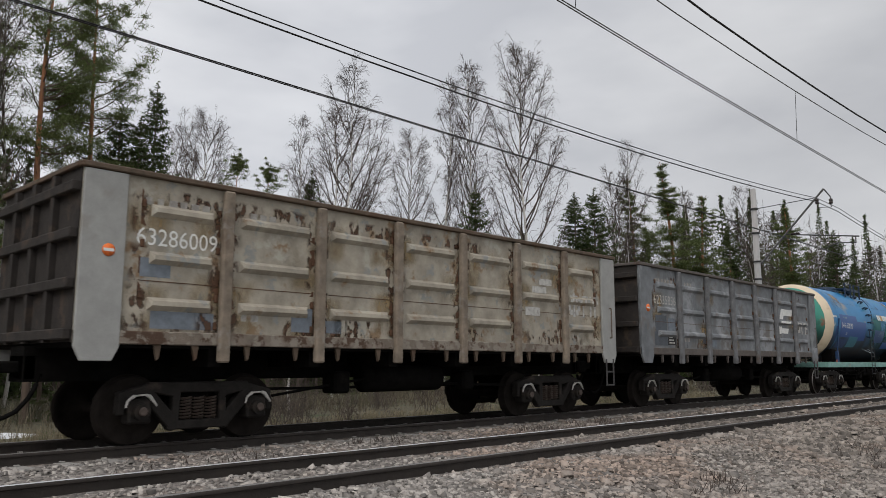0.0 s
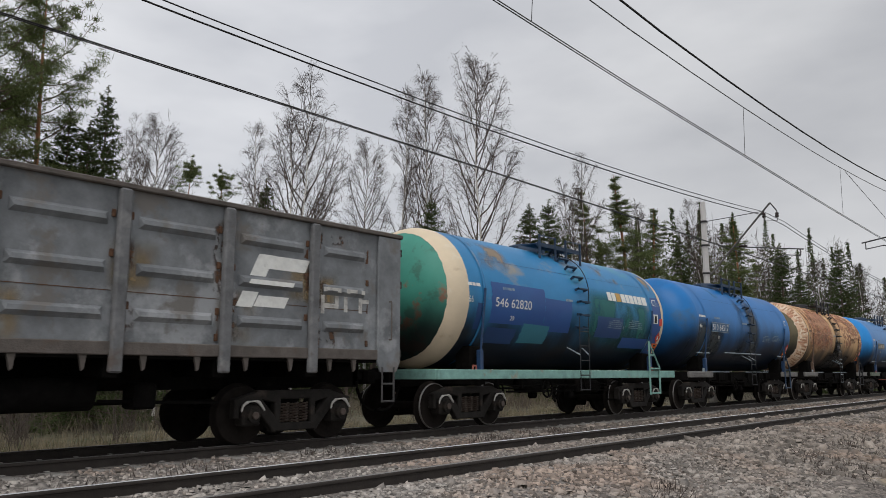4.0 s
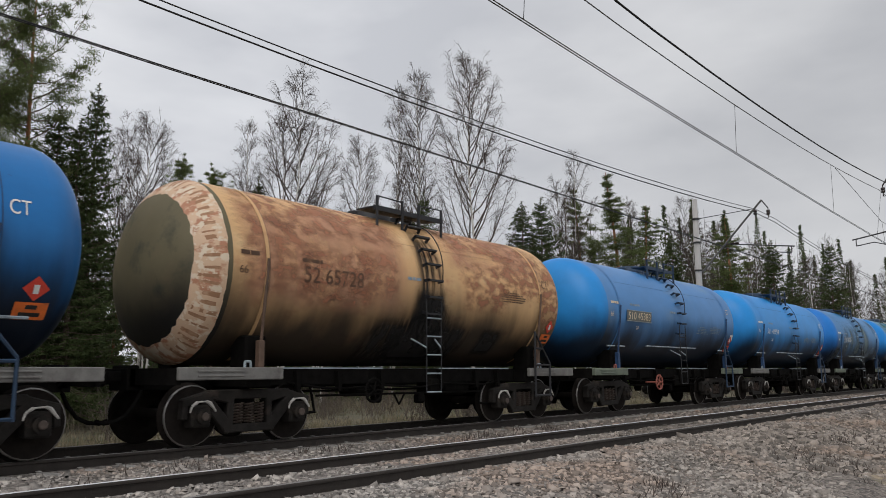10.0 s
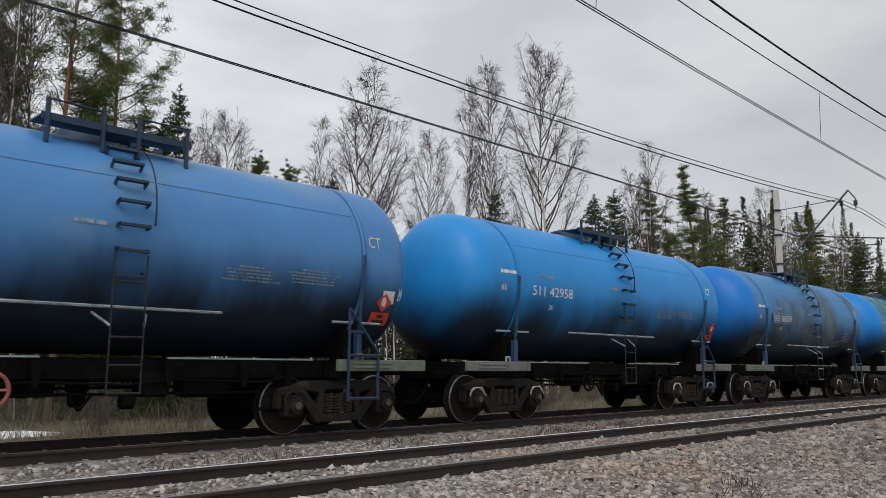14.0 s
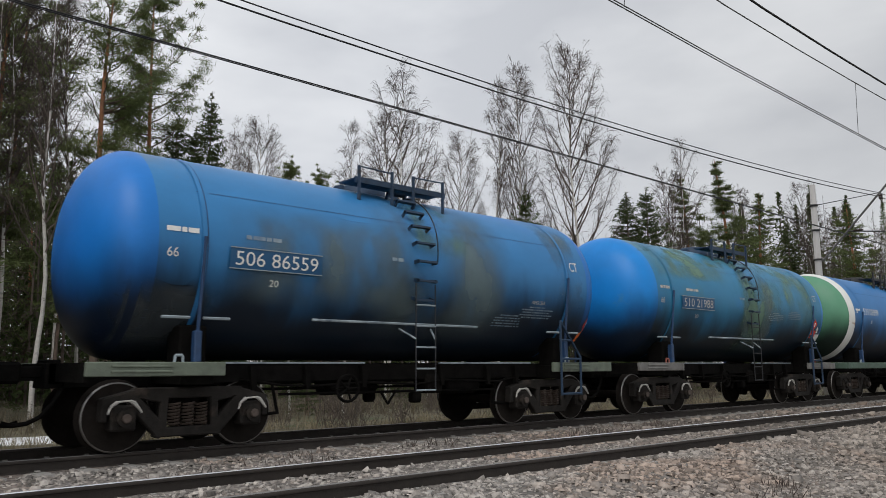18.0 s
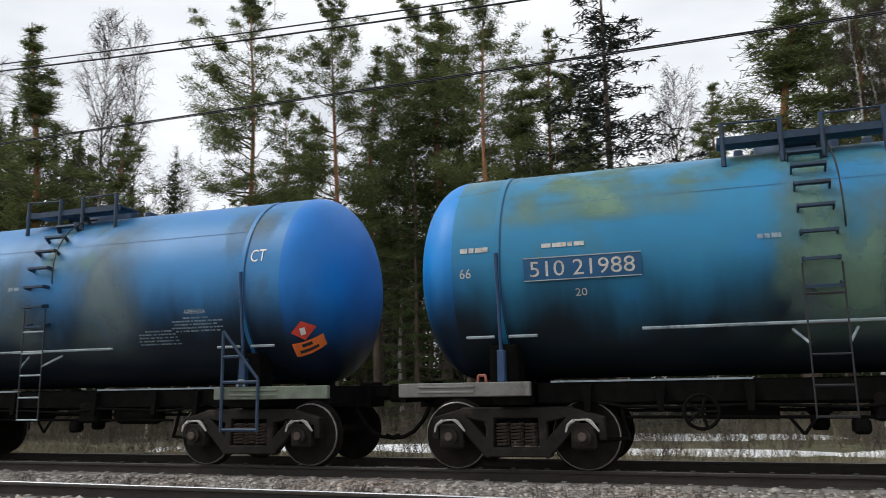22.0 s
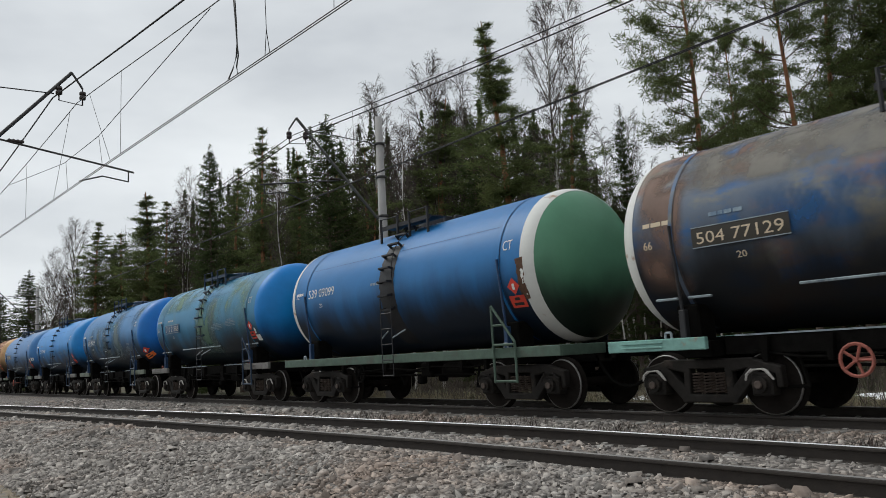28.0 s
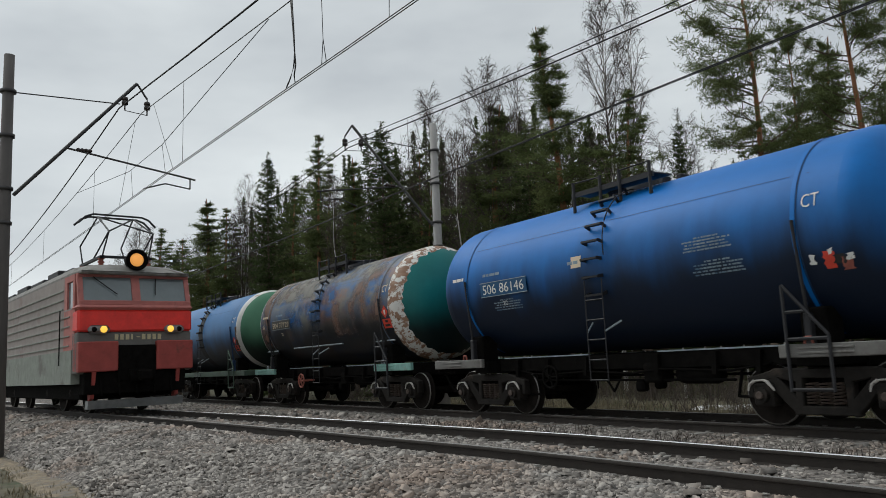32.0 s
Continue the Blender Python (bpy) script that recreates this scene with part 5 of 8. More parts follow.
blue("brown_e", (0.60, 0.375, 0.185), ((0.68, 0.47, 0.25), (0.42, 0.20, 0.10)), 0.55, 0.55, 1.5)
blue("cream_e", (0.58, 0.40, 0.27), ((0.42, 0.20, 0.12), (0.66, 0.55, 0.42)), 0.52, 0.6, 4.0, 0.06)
blue("mark_e", (0.085, 0.048, 0.03), ((0.17, 0.09, 0.05),), 0.55, 0.7, 5.0, grime_shade=None)
blue("streak_e", (0.30, 0.16, 0.09), ((0.44, 0.27, 0.17),), 0.50, 0.7, 5.0, grime_shade=None)
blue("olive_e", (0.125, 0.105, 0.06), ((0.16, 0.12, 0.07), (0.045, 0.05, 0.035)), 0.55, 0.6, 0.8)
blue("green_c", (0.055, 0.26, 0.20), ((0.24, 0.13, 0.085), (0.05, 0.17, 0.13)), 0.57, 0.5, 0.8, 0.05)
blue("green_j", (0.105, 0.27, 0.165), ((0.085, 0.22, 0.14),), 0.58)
blue("teal_k", (0.016, 0.185, 0.175), ((0.010, 0.095, 0.095), (0.03, 0.25, 0.22)), 0.55, grime_shade=(-0.75, 0.55))
blue("cream", (0.66, 0.55, 0.40), ((0.45, 0.33, 0.22), (0.72, 0.66, 0.55)), 0.60, 0.6, 1.5)
blue("white_ring", (0.66, 0.66, 0.63), ((0.42, 0.30, 0.22),), 0.63, 0.6, 2.0, 0.05)
blue("white_rust", (0.70, 0.68, 0.64), ((0.24, 0.13, 0.08), (0.30, 0.18, 0.12)), 0.515, 0.6, 4.2, 0.04)
blue("patch_navy", (0.022, 0.06, 0.17), ((0.03, 0.09, 0.22),), 0.6, grime_shade=None)
blue("patch_violet", (0.028, 0.085, 0.27), ((0.03, 0.11, 0.30),), 0.58, grime_shade=None)
blue("patch_teal", (0.045, 0.20, 0.27), ((0.05, 0.24, 0.30),), 0.58, grime_shade=None)
blue("board_blue", (0.018, 0.085, 0.19), ((0.03, 0.09, 0.16),), 0.56, grime_shade=None)
blue("board_tan", (0.115, 0.125, 0.12), ((0.19, 0.17, 0.13),), 0.52, grime_shade=None)
blue("board_dark", (0.05, 0.045, 0.038), ((0.10, 0.065, 0.04),), 0.56, grime_shade=None)

def fade(name, col, lo, hi, top=0.75, size=2.2, border=3.5, grain=(0.8, 1, 0.5)):
    """Thin worn film: patchy, so that the paint below shows through, and thinning out to nothing at its borders."""
    m = mat(name, col, 0.6, 0, 0.2, 2.0, bump=0, spec=0.28)
    n, l = m.node_tree.nodes, m.node_tree.links
    tc, no, mr = n.new("ShaderNodeTexCoord"), n.new("ShaderNodeTexNoise"), n.new("ShaderNodeMapRange")
    mp = n.new("ShaderNodeMapping")
    mp.inputs["Scale"].default_value = grain
    l.new(tc.outputs["Object"], mp.inputs["Vector"])
    l.new(mp.outputs[0], no.inputs["Vector"])
    no.inputs["Scale"].default_value, no.inputs["Detail"].default_value = size, 8
    mr.inputs["From Min"].default_value, mr.inputs["From Max"].default_value = lo, hi
    mr.inputs["To Max"].default_value = top
    mr.interpolation_type = "SMOOTHSTEP"
    l.new(no.outputs["Fac"], mr.inputs["Value"])
    sp = n.new("ShaderNodeSeparateXYZ")
    l.new(tc.outputs["Generated"], sp.inputs[0])
    alpha = mr.outputs[0]
    for ax in ("X", "Z"):
        d, e, k = n.new("ShaderNodeMath"), n.new("ShaderNodeMapRange"), n.new("ShaderNodeMath")
        d.operation, k.operation = "PINGPONG", "MULTIPLY"
        d.inputs[1].default_value = 0.5
        e.interpolation_type = "SMOOTHSTEP"
        e.inputs["From Max"].default_value = 1.0 / border
        l.new(sp.outputs[ax], d.inputs[0])
        l.new(d.outputs[0], e.inputs["Value"])
        l.new(alpha, k.inputs[0])
        l.new(e.outputs[0], k.inputs[1])
        alpha = k.outputs[0]
    l.new(alpha, n["Principled BSDF"].inputs["Alpha"])
    M[name] = m


fade("olive_fade", (0.17, 0.28, 0.19), 0.36, 0.66, 0.75, 1.3)
fade("grey_fade", (0.13, 0.18, 0.19), 0.34, 0.66, 0.80, 1.1)
fade("dirt_fade", (0.045, 0.055, 0.062), 0.32, 0.60, 0.85, 1.2)
fade("soot_fade", (0.014, 0.013, 0.013), 0.24, 0.48, 0.97, 2.2)
fade("red_fade", (0.37, 0.165, 0.095), 0.36, 0.66, 0.75, 4.6, 5.0, (0.8, 1, 1.2))
fade("dust_fade", (0.215, 0.20, 0.175), 0.32, 0.62, 0.8, 1.8, 5.0)
fade("pink_fade", (0.52, 0.285, 0.185), 0.22, 0.62, 0.62, 1.2, 5.0)
fade("run_fade", (0.014, 0.013, 0.013), 0.36, 0.54, 0.95, 2.2, 3.0, (3.4, 1, 0.22))
fade("scale_fade", (0.20, 0.125, 0.095), 0.34, 0.64, 0.85, 2.4, 5.0)
fade("blue_rub", (0.020, 0.11, 0.29), 0.38, 0.64, 0.75, 2.6)
fade("teal_fade", (0.030, 0.155, 0.145), 0.28, 0.55, 0.8, 1.5)
fade("tan_fade", (0.33, 0.25, 0.16), 0.42, 0.66, 0.75)
fade("rust_fade", (0.105, 0.058, 0.034), 0.49, 0.60, 0.85, 11.0)
fade("ochre_fade", (0.31, 0.225, 0.115), 0.36, 0.62, 0.6, 3.2)


def bloom(w, material, x0, x1, z0, z1, lift, label):
    """A thin irregular stain on the flat side of a goods wagon."""
    y = -1.5128 - lift
    part("rust_bloom", mesh_of("rust_bloom", [(x0, y, z0), (x1, y, z0), (x1, y, z1), (x0, y, z1)], [(0, 1, 2, 3)], material), w, label)


for wag, amount in ((ga, 1.0), (gb, 0.15)):
    brnd = random.Random(9)
    for k, p in enumerate((1.30, 2.70, 4.39, 6.08, 7.84, 9.53, 11.22, 12.62)):
        for d in (-1, 1):
            for n in range(3):
                if brnd.random() > amount or (k == 0 and d < 0) or (k == 7 and d > 0):
                    continue
                za, tall = 1.55 + 0.62 * n + brnd.uniform(-0.1, 0.1), brnd.uniform(0.6, 1.0)
                wide = brnd.uniform(0.13, 0.24)
                bloom(wag, "rust_fade", p + d * 0.09 - wide, p + d * 0.09 + wide, za, min(za + tall, 3.5), 0.0006 + 0.0003 * n, "soft rust bloom beside a post")
                if brnd.random() < 0.6:
                    bloom(wag, "ochre_fade", p + d * 0.2 - 0.42, p + d * 0.2 + 0.42, za, min(za + tall, 3.5), 0.0002 + 0.0001 * n, "ochre stain on the side")
    for k in range(14):
        if brnd.random() < amount:
            x = brnd.uniform(1.5, 11.5)
            bloom(wag, "rust_fade", x, x + brnd.uniform(0.5, 1.2), 1.50, 1.50 + brnd.uniform(0.25, 0.45), 0.0016 + 0.0001 * k, "rust along the lower edge")
            x = brnd.uniform(1.5, 11.5)
            bloom(wag, "rust_fade", x, x + brnd.uniform(0.4, 1.1), 3.55 - brnd.uniform(0.2, 0.4), 3.56, 0.0016 + 0.0001 * k, "rust below the top rim")
P = 12.02
tc_ = tank(U_C, "turquoise tank wagon with cream ring and blue painted-over patches", "blue_c", "green_c", "green_c", "546 62820", 3, rings=((0.98, 1.50, "cream", 0.008), (10.62, 10.86, "cream", 0.02)), full_sill="sill_teal", num_x=2.4, stripes=False)
for k, (x0, x1, a0, a1, m) in enumerate(((1.8, 2.0, -28, -6, "patch_navy"), (2.3, 4.4, -22, 12, "patch_violet"), (4.4, 5.6, -26, 4, "patch_violet"), (3.6, 4.7, -38, -20, "patch_teal"), (6.9, 8.26, -27, -6, "patch_navy"), (2.3, 3.4, -40, -25, "patch_navy"), (8.42, 9.96, -38, -26, "patch_violet"), (10.08, 10.60, -45, 21, "patch_violet"))):
    part("painted_panel", patch("painted_panel", m, x0, x1, a0, a1, 0.0045 + 0.0004 * k, 10, 0.02, k), tc_, "painted-over patch")
_x = 7.5
for k, (wd, m) in enumerate(((0.28, "white"), (0.26, "white"), (0.34, "logo_gold"), (0.30, "white"), (0.25, "white"), (0.3, "white"), (0.25, "white"), (0.3, "white"), (0.36, "white"))):
    M.setdefault("logo_gold", mat("gold logo paint", (0.50, 0.30, 0.08), 0.6, 0, 0.15, 6, bump=0))
    part("logo", patch("logo", m, _x, _x + wd * 0.78, 10.5, 19.5, 0.007, 3), tc_, "owner lettering shape")
    _x += wd * 0.88
for k, (x0, x1, a0, a1, m) in enumerate(((6.2, 8.6, -40, 24, "teal_fade"), (8.0, 10.0, -45, 20, "teal_fade"), (1.9, 3.4, 20, 60, "tan_fade"), (7.4, 8.6, 28, 60, "tan_fade"), (10.1, 10.6, 20, 60, "tan_fade"), (9.9, 10.6, -60, -12, "soot_fade"))):
    part("weathering", patch("weathering", m, x0, x1, a0, a1, 0.0028 + 0.0003 * k, 16, 0.0, 90 + k, 8), tc_, "faded weathered paint")
part("lettering", round_text("БЕНЗИН", 10.10, 3.10, 0.13, 0.46, "pale"), tc_, "pale stencilled word")
part("placard", patch("placard", "white", 10.12, 10.4, -8, 2, 0.010, 3), tc_, "white square placard")
part("placard_mark", patch("placard_mark", "soot", 10.19, 10.33, -7, 0.5, 0.0135, 3), tc_, "black mark on the placard")
part("placard", patch("placard", "red", 10.5, 10.68, -10, -2, 0.010, 3), tc_, "red round placard")

td = tank(U_C + P, "deep blue tank wagon with a raised number board", "blue_d", "blue_d", "blue_d", "510 64517", 4, "board_blue", beam="beam_grey")
te = tank(U_C + 2 * P, "rust-stained orange-brown tank wagon with black spill marks", "brown_e", "olive_e", "brown_e", "52 65728", 5, stair="trim_dark", lower="pale_bar", beam="beam_grey", num_x=2.75, num_z=2.64, num_h=0.27, num_mat="mark_e", rings=((0.86, 1.28, "cream_e", 0.012),), stripes=False, bar="trim_brown", seam="seam_brown", blocks=((8.9, 2.75),))
for k, (x0, x1, a0, a1, m) in enumerate(((5.45, 6.75, -80, 6, "soot_fade"), (5.2, 7.0, -80, -12, "run_fade"), (4.3, 6.2, -80, -22, "run_fade"), (5.0, 7.4, -80, -30, "soot_fade"), (6.3, 7.7, -80, -24, "run_fade"), (7.9, 8.8, -60, -27, "soot_fade"), (5.6, 6.5, -40, 68, "run_fade"))):
    part("oil_stain", patch("oil_stain", m, x0, x1, a0, a1, 0.0055 + 0.0004 * k, 20, 0.0, 20 + k, 10), te, "black oily spill")
for k, (x0, x1, a0, a1) in enumerate(((1.3, 5.7, -28, 86), (6.5, 10.5, 14, 86))):
    part("rust_stain", patch("rust_stain", "pink_fade", x0, x1, a0, a1, 0.0020 + 0.0003 * k, 20, 0.0, 36 + k, 8), te, "pinkish sun-bleached rust bloom")
for k, (x0, x1, a0, a1) in enumerate(((1.5, 3.2, -18, 40), (2.6, 4.6, -25, 22), (1.4, 5.6, 24, 80), (7.0, 8.8, -18, 30), (8.2, 10.4, -5, 48), (6.6, 10.4, 34, 82), (3.8, 5.2, -14, 26), (10.0, 10.9, -30, 60))):
    part("rust_stain", patch("rust_stain", "red_fade", x0, x1, a0, a1, 0.0030 + 0.0003 * k, 16, 0.0, 40 + k, 8), te, "reddish rust stain")
srnd = random.Random(5)
for k in range(44):
    a = -70 + k * 5.6 + srnd.uniform(-1.2, 1.2)
    part("paint_streak", patch("paint_streak", "streak_e", 0.90 + srnd.uniform(0, 0.1), 1.22 + srnd.uniform(-0.1, 0.04), a, a + srnd.uniform(1.4, 2.8), 0.0085, 2, 0.012, k, 3), te)
tf = tank(U_C + 3 * P, "sky-blue tank wagon with white numbers on a board", "blue_f", "blue_f_cap", "blue_f", "510 45383", 6, "board_tan", haz="red", num_mat="cream")
part("placard", patch("placard", "white", 10.5, 10.75, -24, -15, 0.012, 3, 0.02, 4), tf, "torn white placard")
part("placard", patch("placard", "white", 10.85, 11.05, -22, -14, 0.012, 3, 0.02, 5), tf, "torn white placard")
tg = tank(U_C + 4 * P, "bright blue tank wagon with painted number", "blue_g", "blue_g", "blue_g", "511 42958", 7, haz="red", beam="beam_grey")
th = tank(U_C + 5 * P, "blue tank wagon with faded grey streaks", "blue_h", "blue_h_cap", "blue_h_cap", "506 86559", 8, "board_blue", lower="pale_bar", haz_x=10.92, haz_z=1.80, blocks=((9.12, 2.16), (8.35, 1.98)))
part("lettering", round_text("АРЕНДА", 8.93, 2.36, 0.065, 0.40, "pale_grey"), th, "small white stencilled word")
ti = tank(U_C + 6 * P, "blue-green tank wagon with olive weathering on top", "blue_i", "blue_i_cap", "blue_i_cap", "510 21988", 9, "board_blue", haz="red", beam="beam_grey", num_mat="pale_grey", haz_x=10.19, haz_z=2.16, blocks=((7.5, 2.48), (8.7, 2.56)))
part("placard", patch("placard", "white", 10.40, 10.68, -35, -27, 0.012, 3, 0.01, 6), ti, "white square placard")
part("placard", patch("placard", "white", 10.42, 10.53, -25, -18, 0.012, 3, 0.03, 7), ti, "torn white scrap")
for wag, spans in ((ti, ((1.0, 10.4, 38, 88, "olive_fade"), (0.9, 4.2, 48, 84, "olive_fade"), (4.9, 8.0, -60, 78, "olive_fade"), (5.6, 7.4, -70, 60, "grey_fade"), (1.4, 5.0, 18, 58, "olive_fade"), (7.6, 10.4, -25, 55, "olive_fade"))), (th, ((5.0, 8.4, -55, 75, "grey_fade"), (0.9, 2.3, -75, -18, "dirt_fade"), (5.9, 7.2, 10, 70, "olive_fade"), (9.5, 10.5, -20, 60, "grey_fade"), (2.3, 6.0, -30, 30, "grey_fade"))), (td, ((0.7, 3.6, -75, 8, "dirt_fade"), (5.0, 7.2, -70, 62, "dirt_fade"), (2.4, 3.6, -40, -8, "dirt_fade"), (8.4, 9.3, -12, -2, "olive_fade"), (3.6, 4.2, 40, 60, "olive_fade")))):
    for k, (x0, x1, a0, a1, m) in enumerate(spans):
        part("weathering", patch("weathering", m, x0, x1, a0, a1, 0.0035 + 0.0004 * k, 14, 0.12, 60 + k, 8), wag, "faded weathered paint")
tj = tank(U_C + 7 * P, "blue tank wagon with white rings and a green end", "blue_j", "green_j", "green_j", "539 09099", 10, haz_x=10.35, haz_z=2.16, blocks=(), rings=((1.08, 1.38, "white_ring", 0.0), (10.62, 10.93, "white_ring", 0.0)), left_no="72", full_sill="sill_green", stair="trim_dark", haz="red", num_x=2.15, stripes=False, num_z=2.86, num_h=0.23)
for k, (x0, x1, a0, a1, m) in enumerate(((10.5, 10.69, -26, 4, "rust"), (10.62, 10.69, -14, -4, "white"), (5.75, 6.35, -60, 40, "trim_dark"))):
    part("torn_placard" if k < 2 else "spill_mark", patch("torn_placard" if k < 2 else "spill_mark", m, x0, x1, a0, a1, 0.008 if k < 2 else 0.005, 8, 0.02, 30 + k), tj)
tk = tank(U_C + 8 * P, "rust-patched blue tank wagon with a flaking white ring and teal end", "blue_k", "blue_k", "teal_k", "504 77129", 11, "board_dark", rings=((1.0, 1.28, "white_ring", 0.0), (10.48, 11.02, "white_rust", 0.04)), num_mat="cream", stair="trim_dark", beam="sill_teal", haz="red", haz_x=10.28, haz_z=2.34, num_h=0.17, bar="trim_dark", seam="seam_grey", blocks=())
for k, (x0, x1, a0, a1, m) in enumerate(((1.3, 2.3, -40, 70, "scale_fade"), (1.3, 4.6, 24, 84, "scale_fade"), (8.2, 10.3, -20, 52, "scale_fade"), (1.3, 10.3, 34, 86, "dust_fade"), (3.0, 7.0, -14, 22, "blue_rub"), (5.6, 7.6, 8, 40, "blue_rub"), (2.0, 6.0, 20, 60, "dust_fade"), (7.0, 8.6, -30, 14, "scale_fade"))):
    part("weathering", patch("weathering", m, x0, x1, a0, a1, 0.0035 + 0.0004 * k, 14, 0.0, 80 + k, 8), tk, "bare scale and faded paint")
tl = tank(U_C + 9 * P, "deep glossy blue tank wagon with white stencils", "blue_l", "blue_l", "blue_l", "506 86146", 12, "board_blue", left_no="", beam="beam_grey", haz="", bar="trim_dark", num_x=2.64, stripes=False, stair="trim_dark", blocks=((8.5, 2.82), (8.66, 2.43), (3.4, 2.30)))
for k, (x0, x1, a0, a1, m) in enumerate(((10.36, 10.52, -22, -13, "red"), (10.50, 10.66, -20, -15, "soot"), (10.60, 10.74, -24, -17, "eye_red"), (10.44, 10.50, -15, -12, "white"), (10.68, 10.78, -19, -15.5, "white"), (10.16, 10.24, -19, -14, "white"))):
    part("torn_placard", patch("torn_placard", m, x0, x1, a0, a1, 0.008 + 0.001 * k, 6, 0.02, 70 + k), tl, "torn hazard placard scrap")
part("yellow_square", patch("yellow_square", "cream", 5.45, 5.72, 1, 9, 0.008, 3), tl, "pale yellow square mark")


# ---- electric locomotive on the near track ----
M["loco_red"] = mat("bright red cab paint", (0.82, 0.045, 0.035), 0.5, 0, 0.15, 3, (0.42, 0.05, 0.04), 0.6, 2, bump=0.08)
M["loco_maroon"] = mat("dull red lower cab", (0.34, 0.06, 0.05), 0.65, 0, 0.2, 3, (0.17, 0.05, 0.04), 0.58, 2, bump=0.1)
M["loco_pink"] = mat("faded red cab surround", (0.46, 0.16, 0.14), 0.7, 0, 0.15, 3, (0.27, 0.11, 0.10), 0.58, 2, bump=0.08)
M["loco_grey"] = mat("dusty maroon-grey side paint", (0.32, 0.275, 0.255), 0.75, 0, 0.15, 2, (0.25, 0.18, 0.165), 0.57, 0.8, bump=0.08)
M["loco_low"] = mat("grey-green lower side", (0.15, 0.145, 0.135), 0.75, 0, 0.2, 3, (0.095, 0.085, 0.08), 0.57, 1.0, bump=0.1)
M["loco_roof"] = mat("grimy grey roof", (0.24, 0.23, 0.215), 0.8, 0, 0.25, 3, (0.10, 0.085, 0.075), 0.56, 1.2, bump=0.15)
M["loco_side_low"] = mat("pale grey-green lower side", (0.25, 0.27, 0.235), 0.75, 0, 0.2, 3, (0.16, 0.155, 0.14), 0.57, 1.0, bump=0.1)
# pale opaque base paints in the sky and cab interior seen through the panes
M["glass"] = mat("dusty cab glass", (0.17, 0.205, 0.215), 0.08, 0, 0.1, 2, bump=0, spec=0.8)
M["lamp"] = glow("lit warm lamp", (1.0, 0.42, 0.10), 0.62)
M["lamp_small"] = glow("lit marker lamp", (1.0, 0.55, 0.08), 1.1)
M["number_buff"] = mat("buff number paint", (0.50, 0.44, 0.28), 0.7, 0, 0.15, 8, bump=0)
HW = 1.64


def shell_section(profile_at, xs, material, name):
    """Skin through cross-sections given as lists of (y, z)."""
    v, f = [], []
    rings = [profile_at(x) for x in xs]
    n = len(rings[0])
    for x, r in zip(xs, rings):
        v += [(x, y, z) for y, z in r]
    for i in range(len(xs) - 1):
        for k in range(n - 1):
            f.append((i * n + k, i * n + k + 1, (i + 1) * n + k + 1, (i + 1) * n + k))
    return mesh_of(name, v, f, material)


def roof_profile(x):
    k = min(1.0, max(0.0, (-x - 0.05) / 0.9))
    top = 4.62 + 0.33 * math.sin(k * math.pi / 2)
    hw = HW - 0.08 * (1 - k)
    return [(-hw, 4.55), (-hw, 4.62), (-hw * 0.93, 4.62 + (top - 4.62) * 0.55), (-hw * 0.7, 4.62 + (top - 4.62) * 0.88), (-hw * 0.35, top), (hw * 0.35, top), (hw * 0.7, 4.62 + (top - 4.62) * 0.88), (hw * 0.93, 4.62 + (top - 4.62) * 0.55), (hw, 4.62), (hw, 4.55)]


def lower(z):
    return z * 0.934 - 0.19 if z > 1.15 else z * 0.77


